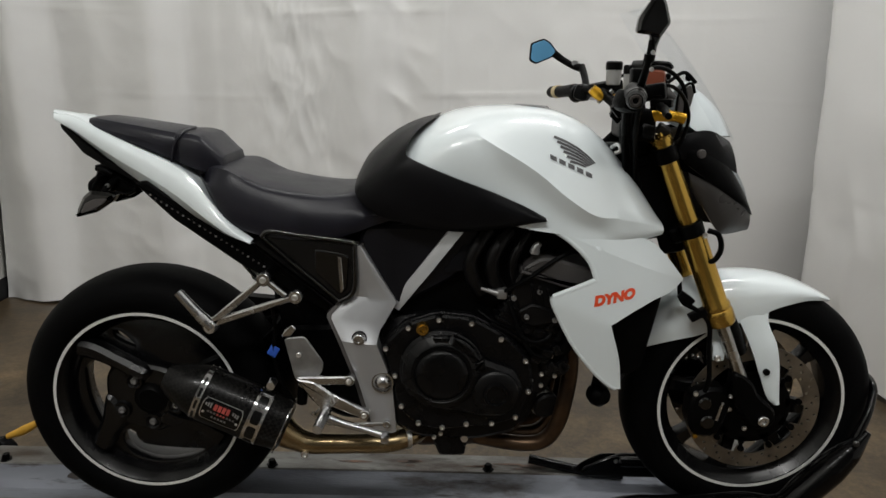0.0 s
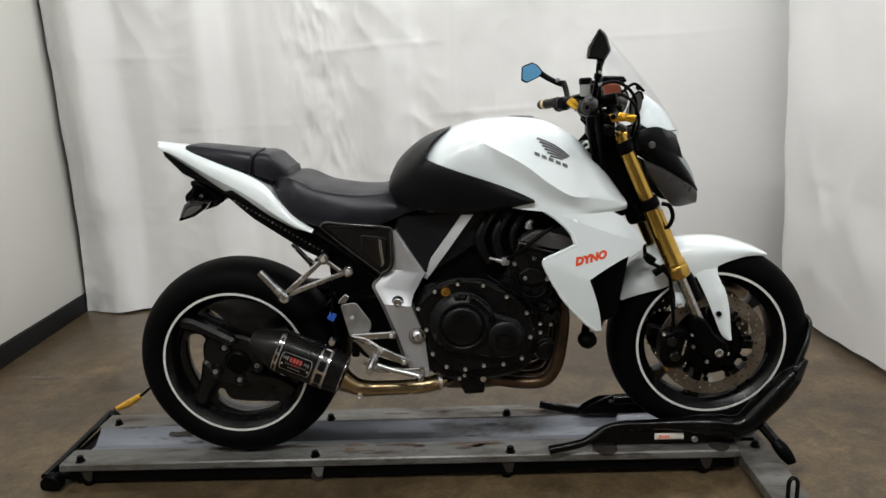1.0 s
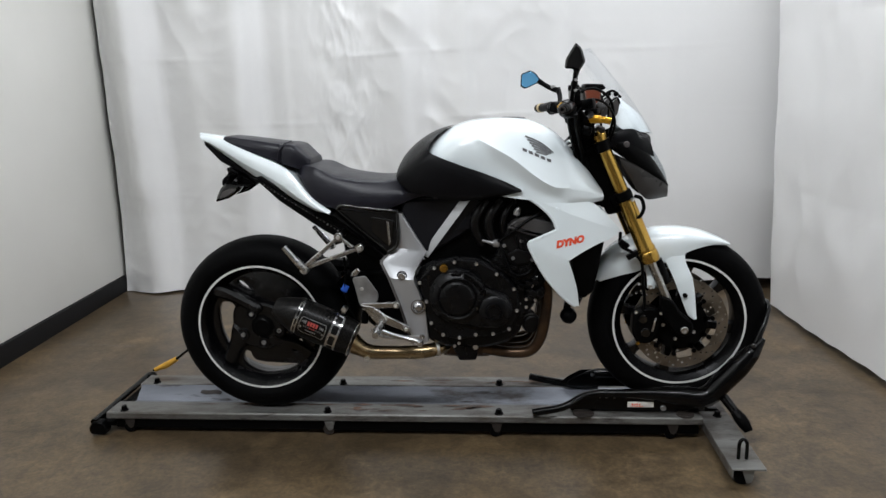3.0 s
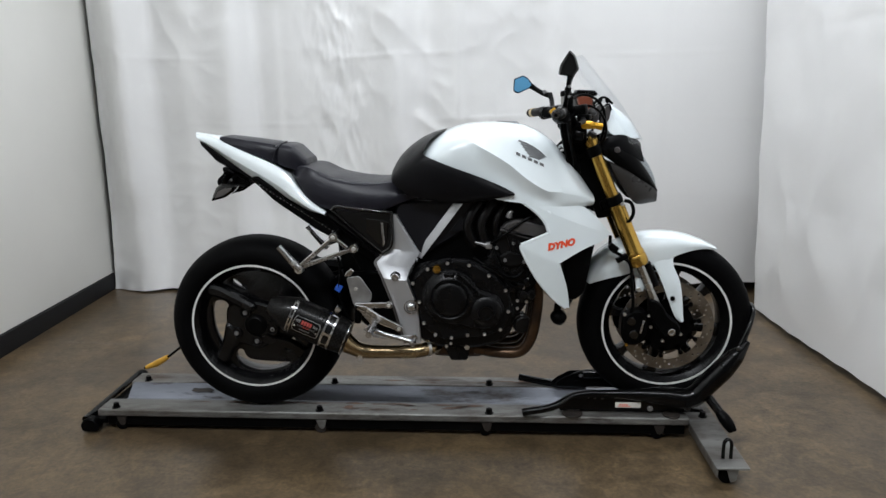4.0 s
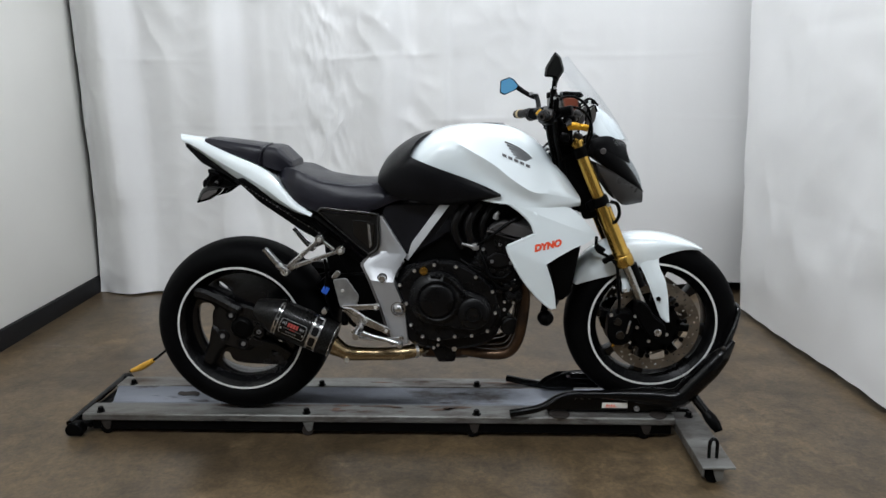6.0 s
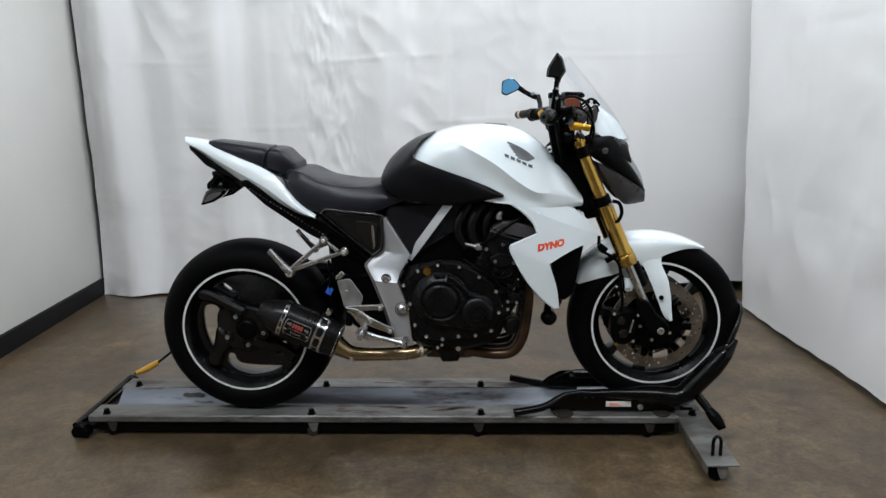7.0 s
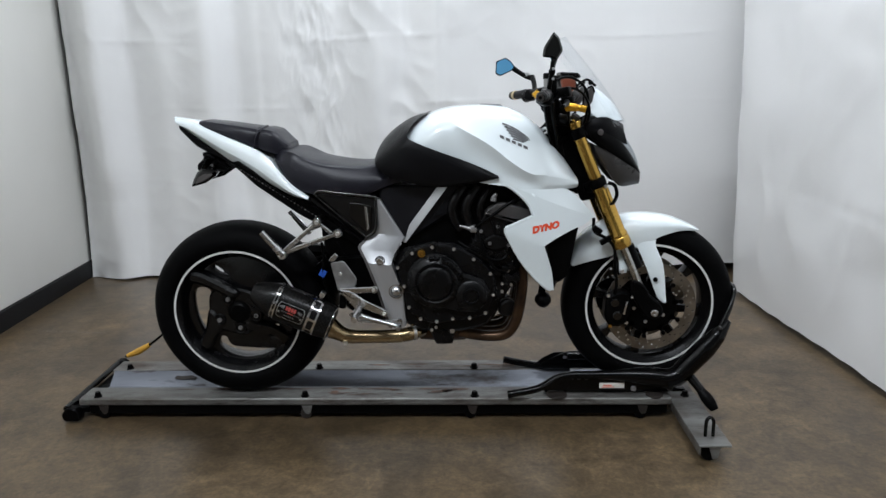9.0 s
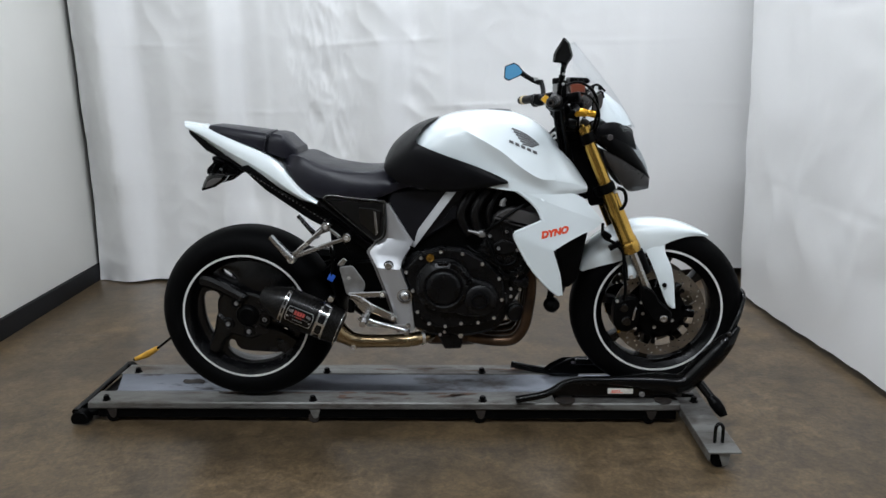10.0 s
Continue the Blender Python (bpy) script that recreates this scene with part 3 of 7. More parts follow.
        part("scuff", b, M_RUST, s, "rust-brown scuff")
    return s


rail_stand()


def wheel_chock():
    c = thing("wheel_chock", (0.6, 0.02, 0.086), "black tubular steel wheel chock bolted to the dolly", "wheel chock")
    for s, y in ((-1, -0.078), (1, 0.115)):
        part("side_plate", prism([(0.36, 0.098), (0.75, 0.098), (0.80, 0.105), (0.80, 0.160), (0.72, 0.168), (0.47, 0.168), (0.42, 0.150), (0.365, 0.122)], y - 0.006, y + 0.006, 0.012, 0.003), M_STAND, c)
        arm = [(0.225, y - 0.055, 0.108), (0.33, y - 0.040, 0.123), (0.40, y - 0.012, 0.150), (0.46, y - 0.008, 0.161), (0.50, y - 0.0075, 0.160)] if s < 0 else [(0.225, y + 0.055, 0.112), (0.31, y + 0.042, 0.100), (0.40, y + 0.020, 0.094), (0.48, y + 0.010, 0.096)]
        part("flared_arm", tube(arm, 0.0135, 14), M_STAND, c)
        part("arm_gusset", prism([(0.335, 0.104), (0.44, 0.104), (0.46, 0.160), (0.415, 0.158), (0.37, 0.134)], y + 0.010 * s, y + 0.016 * s, 0.008, 0.002), M_STAND, c)
        for k in range(3):
            part("peg_hole", lathe([(0.0, -0.002), (0.006, -0.002), (0.0065, 0.0)], (0.455 + 0.026 * k, y - 0.006, 0.146), (0, 1, 0), 10), M_STEEL if s > 0 else M_DARK, c)
    # thick padded tubes rise in front of the tyre, a thin hoop goes on above them
    for s, y in ((-1, -0.095), (1, 0.095)):
        part("hoop_tube", tube([(0.46, y * 0.9, 0.160), (0.62, y * 0.9, 0.160), (0.73, y * 0.95, 0.156), (0.785, y, 0.152), (0.823, y, 0.166), (0.858, y, 0.205), (0.894, y, 0.245), (0.930, y, 0.288), (0.954, y * 1.0, 0.320), (0.974, y * 1.0, 0.348), (0.984, y * 1.0, 0.363)], [0.014, 0.014, 0.017, 0.024, 0.032, 0.035, 0.036, 0.036, 0.036, 0.028, 0.008], 20, 110), M_STAND, c)
        part("hoop_arm", tube([(0.950, y * 0.98, 0.318), (0.968, y * 0.92, 0.360), (0.988, y * 0.80, 0.402), (1.002, y * 0.62, 0.432), (1.010, y * 0.50, 0.448)], [0.013, 0.011, 0.010, 0.009, 0.009], 12, 30), M_STAND, c)
        part("rivet", lathe([(0, -0.006), (0.006, -0.005), (0.008, 0)], (0.945, y * 1.0 - 0.024, 0.345), (0, 1, 0), 12), M_DARK, c)
        part("pad_weld", tube([(0.800, y * 1.0 - 0.026, 0.135), (0.822, y * 1.0 - 0.028, 0.140), (0.836, y * 1.0 - 0.027, 0.154)], 0.005, 8), M_DARK, c)
    part("hoop_top", tube([(1.009, -0.050, 0.444), (1.014, -0.03, 0.457), (1.018, 0.0, 0.461), (1.014, 0.03, 0.457), (1.009, 0.050, 0.444)], 0.009, 12), M_STAND, c)
    part("cradle", prism([(0.64, 0.088), (0.80, 0.088), (0.83, 0.10), (0.81, 0.118), (0.72, 0.106), (0.63, 0.118), (0.62, 0.10)], -0.072, 0.109, 0.006, 0.003), M_STAND, c)
    part("base_bar", box(0.36, 0.86, -0.070, -0.045, 0.087, 0.098, 0.003), M_STAND, c)
    strut = part("outrigger", tube([(0.850, -0.07, 0.175), (0.880, -0.10, 0.138), (0.906, -0.128, 0.105)], [0.017, 0.016, 0.015], 12), M_STAND, c)
    part("rubber_end", tube([(0.898, -0.120, 0.114), (0.915, -0.138, 0.092), (0.930, -0.155, 0.070), (0.934, -0.160, 0.062)], [0.016, 0.021, 0.020, 0.014], 14), M_BLACK, strut, "black rubber end")
    for x, r in ((0.402, 0.036), (0.745, 0.030)):
        part("foot_disc", lathe([(0, 0.009), (r * 0.8, 0.008), (r, 0.004), (r, 0.0)], (x, -0.092, 0.0868), (0, 0, 1), 24), M_RUSTY, c, "rust-browned round foot")
    lab = part("label_plate", box(0.552, 0.640, -0.0862, -0.0842, 0.109, 0.129, 0.0006), M_LABEL, c, "white sticker")
    for k in range(4):
        part("sticker_bar", box(0.566 + 0.008 * k, 0.571 + 0.008 * k, -0.0870, -0.0860, 0.117, 0.123 - 0.001 * (k % 2), 0), M_RED, lab)
    part("sticker_bar", box(0.562, 0.604, -0.0870, -0.0860, 0.1125, 0.1145, 0), M_RED, lab)
    for x, m in ((0.672, M_DULL), (0.80, M_DARK)):
        bolt(c, x, -0.084, 0.108, 0.010, 0.008, m)
    return c


wheel_chock()


def hook_strap():
    h = thing("strap_hook", (-1.3, 0.25, 0.086), "yellow-sleeved tie-down cable lying on the dolly", "strap")
    part("cable", tube([(-1.33, 0.255, 0.094), (-1.25, 0.256, 0.128), (-1.17, 0.258, 0.185), (-1.12, 0.26, 0.23), (-1.08, 0.26, 0.235), (-1.0, 0.26, 0.16), (-0.95, 0.25, 0.094)], 0.005, 8), M_BLACK, h)
    part("sleeve", tube([(-1.322, 0.255, 0.097), (-1.275, 0.256, 0.116), (-1.225, 0.257, 0.144)], [0.008, 0.014, 0.010], 12), M_YELLOW, h, "yellow sleeve")


hook_strap()

# ---- the motorcycle ----
RX, RZ, RR = -0.7225, 0.397, 0.316
FX, FZ, FR = 0.7185, 0.406, 0.298
bike = thing("motorcycle", (0, 0, 0.08), "white naked sport motorcycle with gold forks, standing on a dolly", "motorcycle")


def tyre_profile(R, w, rim):
    """Closed (radius, height) ring for a tyre with a rounded crown."""
    pts = []
    for k in range(19):
        a = math.pi * (k / 18)
        c, s = math.cos(a), math.sin(a)
        h = -w * (abs(c) ** 0.85) * (1 if c > 0 else -1)
        r = rim + 0.018 + (R - rim - 0.018) * (s ** 0.75)
        pts.append((r, h))
    pts += [(rim + 0.004, w * 0.86), (rim - 0.008, w * 0.74), (rim - 0.008, -w * 0.74), (rim + 0.004, -w * 0.86)]
    return pts


def spoke(bm, cx, cz, ang, r0, r1, w0, w1, y0, y1, depth, bend=0.0):
    """A curved tapering spoke from the hub to the rim."""
    rings = []
    for k in range(13):
        t = k / 12
        r = r0 + (r1 - r0) * t
        a = radians(ang) + bend * math.sin(t * math.pi) * 0.5 + bend * t
        d = Vector((math.cos(a), math.sin(a)))
        q = Vector((-d.y, d.x))
        w = w0 + (w1 - w0) * t + 0.012 * max(0, t - 0.8) / 0.2
        y = y0 + (y1 - y0) * t
        c = Vector((cx, cz)) + d * r
        ring = []
        for u, v in ((-1, 0.35), (-0.7, 0), (0.7, 0), (1, 0.35), (1, 0.8), (0.6, 1), (-0.6, 1), (-1, 0.8)):
            p = c + q * w * u
            ring.append((p.x, y + v * depth, p.y))
        rings.append(ring)
    loft(rings, True, bm)


def rim_mesh(cx, cz, rim, half, hub_r):
    bm = bmesh.new()
    prof = [(rim + 0.006, -half), (rim + 0.004, -half - 0.004), (rim - 0.006, -half - 0.002), (rim - 0.018, -half + 0.012), (rim - 0.030, -half * 0.55), (rim - 0.034, 0),
            (rim - 0.030, half * 0.55), (rim - 0.018, half - 0.012), (rim - 0.006, half + 0.002), (rim + 0.006, half), (rim - 0.004, half * 0.7), (rim - 0.012, 0), (rim - 0.004, -half * 0.7)]
    lathe(prof, (cx, 0, cz), (0, 1, 0), 96, closed=True, bm=bm)
    lathe([(0.012, -0.045), (hub_r * 0.6, -0.045), (hub_r * 0.75, -0.03), (hub_r, -0.02), (hub_r, 0.03), (hub_r * 0.7, 0.045), (0.012, 0.045)], (cx, 0, cz), (0, 1, 0), 40, bm=bm)
    return bm


def stripe_mesh(cx, cz, r, y):
    bm = bmesh.new()
    for s in (-1, 1):
        prof = [(r - 0.0035, s * y), (r + 0.0035, s * y), (r + 0.0035, s * (y + 0.0012)), (r - 0.0035, s * (y + 0.0012))]
        lathe(prof, (cx, 0, cz), (0, 1, 0), 120, closed=True, bm=bm)
    return bm


def pierced(outer, holes, y0, y1, bev=0.0):
    """A flat plate with openings through it, their rims bevelled where bev is given."""
    bm = bmesh.new()
    edges = []
    for loop in [outer] + holes:
        vs = [bm.verts.new((x, y0, z)) for x, z in loop]
        edges += [bm.edges.new((vs[k], vs[(k + 1) % len(vs)])) for k in range(len(vs))]
    bmesh.ops.triangle_fill(bm, use_beauty=True, use_dissolve=False, edges=edges, normal=(0, -1, 0))
    g = bmesh.ops.extrude_face_region(bm, geom=bm.faces[:])["geom"]
    bmesh.ops.translate(bm, vec=(0, y1 - y0, 0), verts=[v for v in g if isinstance(v, bmesh.types.BMVert)])
    if bev:
        bmesh.ops.recalc_face_normals(bm, faces=bm.faces)
        rims = [e for e in bm.edges if len(e.link_faces) == 2 and e.calc_face_angle() > 1.0 and abs(e.verts[0].co.y - e.verts[1].co.y) < 1e-6]
        bmesh.ops.bevel(bm, geom=rims, offset=bev, segments=2, affect="EDGES", profile=0.5)
    return bm


def ring_points(cx, cz, r, n, start=0.0):
    return [(cx + r * math.cos(start + 2 * math.pi * k / n), cz + r * math.sin(start + 2 * math.pi * k / n)) for k in range(n)]


def disc_mesh(cx, cz, y, ri, ro, holes=40, wave=0.0, thick=0.005, hole=0.004):
    """A flat brake disc ring with round holes through it, three to a slanting row."""
    outer = [(cx + (ro + wave * math.sin(11 * a)) * math.cos(a), cz + (ro + wave * math.sin(11 * a)) * math.sin(a)) for a in [2 * math.pi * k / 120 for k in range(120)]]
    cuts = [ring_points(cx, cz, ri, 96)]
    for k in range(holes):
        a, f = 2 * math.pi * k / holes, (0.2, 0.5, 0.8)[k % 3]
        r = ri + (ro - ri) * f
        cuts.append(ring_points(cx + r * math.cos(a), cz + r * math.sin(a), hole, 8))
    return pierced(outer, cuts, y - thick / 2, y + thick / 2)


def rear_wheel():
    w = part("rear_wheel", rim_mesh(RX, RZ, 0.224, 0.078, 0.100), M_RIM, bike, "black cast rear wheel")
    # swept web with its openings
    gaps = [spline([(-0.887, 0, 0.470), (-0.857, 0, 0.484), (-0.830, 0, 0.466), (-0.835, 0, 0.400), (-0.853, 0, 0.344), (-0.866, 0, 0.317), (-0.886, 0, 0.371), (-0.892, 0, 0.424)], 40, closed=True),
            spline([(-0.811, 0, 0.563), (-0.790, 0, 0.556), (-0.761, 0, 0.524), (-0.803, 0, 0.544)], 24, closed=True),
            spline([(x, 0, z) for x, z in [(-0.815, 0.285), (-0.804, 0.298), (-0.788, 0.295), (-0.782, 0.277), (-0.767, 0.262), (-0.732, 0.255), (-0.691, 0.252), (-0.649, 0.25), (-0.615, 0.248), (-0.665, 0.224), (-0.735, 0.216), (-0.79, 0.234), (-0.813, 0.262)]], 52, closed=True),
            spline([(x, 0, z) for x, z in [(-0.599, 0.344), (-0.593, 0.335), (-0.611, 0.301), (-0.631, 0.304), (-0.616, 0.33)]], 24, closed=True)]
    part("wheel_web", pierced([(RX + 0.206 * math.cos(k * math.pi / 40), RZ + 0.206 * math.sin(k * math.pi / 40)) for k in range(80)], [[(p.x, p.z - 0.005) for p in g] for g in gaps], -0.037, -0.008, 0.006), M_RIM, w)
    # sculpted carrier with its arms to the rim
    carrier = spline([(x, 0, z) for x, z in [(-0.831, 0.420), (-0.822, 0.462), (-0.790, 0.484), (-0.730, 0.482), (-0.668, 0.462), (-0.640, 0.400), (-0.660, 0.340), (-0.712, 0.308), (-0.762, 0.318), (-0.800, 0.330), (-0.826, 0.362)]], 66, closed=True)
    part("hub_carrier", prism([(p.x, p.z) for p in carrier], -0.064, -0.036, 0.0, 0.007), M_RIM, w)
    upper = spline([(x, 0, z) for x, z in [(-0.880, 0.545), (-0.840, 0.541), (-0.789, 0.514), (-0.745, 0.490), (-0.716, 0.472), (-0.728, 0.448), (-0.757, 0.456), (-0.811, 0.486), (-0.850, 0.502), (-0.884, 0.512)]], 50, closed=True)
    part("spoke", prism([(p.x, p.z) for p in upper], -0.086, -0.038, 0.0, 0.010), M_RIM, w)
    lower = spline([(x, 0, z) for x, z in [(-0.829, 0.405), (-0.846, 0.346), (-0.864, 0.306), (-0.874, 0.272), (-0.842, 0.252), (-0.818, 0.290), (-0.790, 0.332), (-0.800, 0.380)]], 44, closed=True)
    part("spoke", prism([(p.x, p.z) for p in lower], -0.074, -0.038, 0.0, 0.009), M_RIM, w)
    for a, r1, bend in ((300, 0.196, 0.42), (352, 0.196, 0.60)):
        bm = bmesh.new()
        spoke(bm, RX, RZ, a, 0.050, r1, 0.026, 0.012, -0.072, -0.056, 0.036, bend)
        part("spoke", bm, M_RIM, w)
    part("tyre", lathe(tyre_profile(RR, 0.092, 0.224), (RX, 0, RZ), (0, 1, 0), 112, closed=True), M_TYRE, w, "black sport tyre", 60)
    part("rim_stripe", stripe_mesh(RX, RZ, 0.2225, 0.0835), M_STRIPE, w, "white reflective rim tape")
    hub = part("hub_plate", lathe([(0.0, -0.072), (0.026, -0.072), (0.032, -0.067), (0.040, -0.066), (0.044, -0.060), (0.046, -0.04)], (RX, 0, RZ), (0, 1, 0), 44), M_BLACK, w)
    for x, z in ((-0.758, 0.443), (-0.795, 0.366), (-0.722, 0.337), (-0.662, 0.382)):
        part("bolt_well", lathe([(0.011, -0.001), (0.0165, -0.008), (0.0205, -0.008), (0.023, -0.002), (0.023, 0.006)], (x, -0.0645, z), (0, 1, 0), 24), M_RIM, hub)
        bolt(w, x, -0.0645, z, 0.0080, 0.008, M_DULL, "hub_bolt")
    # toothed sprocket seen through the spokes
    bm = bmesh.new()
    n = 43 * 4
    ringo, ringi = [], []
    for k in range(n):
        a = 2 * math.pi * k / n
        r = 0.108 + (0.006 if k % 4 in (1, 2) else 0.0)
        ringo.append((r * math.cos(a), r * math.sin(a)))
        ringi.append((0.075 * math.cos(a), 0.075 * math.sin(a)))
    rows = [[(RX + x, y, RZ + z) for x, z in ring] for ring, y in ((ringi, 0.064), (ringo, 0.064), (ringo, 0.070), (ringi, 0.070))]
    grid_faces(bm, rows, close_u=True, close_v=True)
    part("sprocket", bm, M_BLACK, w, "dark toothed sprocket")
    part("rear_disc", disc_mesh(RX, RZ, -0.012, 0.06, 0.108, 42, 0.004), M_RIM, w)


def front_wheel():
    w = part("front_wheel", rim_mesh(FX, FZ, 0.219, 0.052, 0.05), M_RIM, bike, "black cast front wheel")
    for k in range(4):
        for a, bend in ((72 + 90 * k, 0.12), (46 + 90 * k, -0.12)):
            bm = bmesh.new()
            spoke(bm, FX, FZ, a, 0.03, 0.200, 0.022, 0.014, -0.022, -0.020, 0.042, bend)
            part("spoke", bm, M_RIM, w)
    part("tyre", lathe(tyre_profile(FR, 0.061, 0.219), (FX, 0, FZ), (0, 1, 0), 112, closed=True), M_TYRE, w, "black sport tyre", 60)
    part("rim_stripe", stripe_mesh(FX, FZ, 0.2170, 0.0570), M_STRIPE, w, "white reflective rim tape")
    for s in (-1, 1):
        d = part("brake_disc", disc_mesh(FX, FZ, s * 0.066, 0.122, 0.157, 60, 0.0, 0.005, 0.0038), M_DISC, w, "bronze-grey drilled brake disc", 30)
        bm = bmesh.new()
        lathe([(0.034, s * 0.06), (0.088, s * 0.06), (0.091, s * 0.066), (0.034, s * 0.066)], (FX, 0, FZ), (0, 1, 0), 40, closed=True, bm=bm)
        part("disc_carrier", bm, M_BLACK, d)
        for k in range(10):
            a = radians(36 * k + 10)
            c = Vector((math.cos(a), math.sin(a)))
            q = Vector((-c.y, c.x))
            at = Vector((FX, FZ))
            pol = [at + c * r + q * t for r, t in ((0.078, -0.013), (0.098, -0.006), (0.106, 0.0), (0.098, 0.006), (0.078, 0.013))]
            part("carrier_arm", prism([tuple(p) for p in pol], s * 0.060, s * 0.066, 0.002, 0.001), M_BLACK, d)
            # lug of the ring with its bobbin
            lug = [at + c * r + q * t for r, t in ((0.1215, -0.012), (0.112, -0.010), (0.103, -0.007), (0.101, 0.0), (0.103, 0.007), (0.112, 0.010), (0.1215, 0.012))]
            part("disc_lug", prism([tuple(p) for p in lug], s * 0.0635, s * 0.0685, 0.0008, 0.0), M_DISC, d)
            part("disc_bobbin", lathe([(0.0035, -0.005), (0.0065, -0.005), (0.0080, -0.002), (0.0080, 0.003)], (FX + 0.108 * c.x, s * 0.070, FZ + 0.108 * c.y), (0, 1, 0), 14), M_BLACK, d)
    for k in range(5):
        a = radians(72 * k + 40)
        bolt(w, FX + 0.055 * math.cos(a), -0.068, FZ + 0.055 * math.sin(a), 0.006, 0.006, name="disc_bolt")


rear_wheel()
front_wheel()


def front_fender():
    bm = bmesh.new()
    table = [(151, 0.316, 0.302), (145, 0.330, 0.278), (138, 0.336, 0.256), (130, 0.337, 0.236), (120, 0.334, 0.226), (106, 0.329, 0.222), (96, 0.322, 0.226), (88, 0.318, 0.243), (80, 0.315, 0.262), (70, 0.312, 0.284), (59, 0.311, 0.303)]
    rows = param_spline([(a, b, c) for a, b, c in table], 60)
    rings = []
    for a, rt, rs in rows:
        c, s = math.cos(radians(a)), math.sin(radians(a))
        w = 0.072 * (0.45 + 0.55 * max(0.0, min(1.0, (a - 58) / 20)) ** 0.6) * (0.86 + 0.14 * max(0.0, min(1.0, (152 - a) / 14)))
        half = [(w * 1.0, rs), (w * 1.03, rs + (rt - rs) * 0.28), (w * 1.03, rs + (rt - rs) * 0.52), (w * 0.93, rs + (rt - rs) * 0.74), (w * 0.72, rs + (rt - rs) * 0.90), (w * 0.42, rs + (rt - rs) * 0.975), (0, rt)]
        prof = [(-y, r) for y, r in half] + [(y, r) for y, r in half[-2::-1]]
        inner = [(y * 0.93, r - 0.004 if abs(y) < w * 0.9 else r) for y, r in prof][::-1]
        rings.append([(FX + r * c, y, FZ + r * s) for y, r in prof + inner])
    loft(rings, True, bm)
    f = part("front_fender", bm, M_PEARL, bike, "pearl white front fender", 50)
    for s in (-1, 1):
        b = skin([(0.630, -0.050, 0.700), (0.652, -0.066, 0.645), (0.676, -0.081, 0.595), (0.694, -0.092, 0.552), (0.712, -0.096, 0.505), (0.734, -0.099, 0.450), (0.752, -0.100, 0.431)],
                 [(0.770, -0.050, 0.690), (0.732, -0.064, 0.655), (0.727, -0.076, 0.622), (0.744, -0.092, 0.578), (0.755, -0.096, 0.526), (0.762, -0.099, 0.456), (0.765, -0.100, 0.433)], 0.0045, 0.006, 36, 9)
        b2 = skin([(0.600, -0.062, 0.60), (0.603, -0.084, 0.565), (0.604, -0.09, 0.535)], [(0.655, -0.062, 0.605), (0.635, -0.084, 0.565), (0.628, -0.09, 0.535)], 0.004, 0.006, 10, 5)
        join(b2, b)
        if s > 0:
            moved(b, Matrix.Diagonal((1, -1, 1, 1)))
        part("fender_leg", b, M_PEARL, f)
    bolt(f, 0.722, -0.104, 0.515, 0.008, 0.006, M_BLACK)
    bolt(f, 0.612, -0.094, 0.542, 0.008, 0.006, M_STEEL)


front_fender()


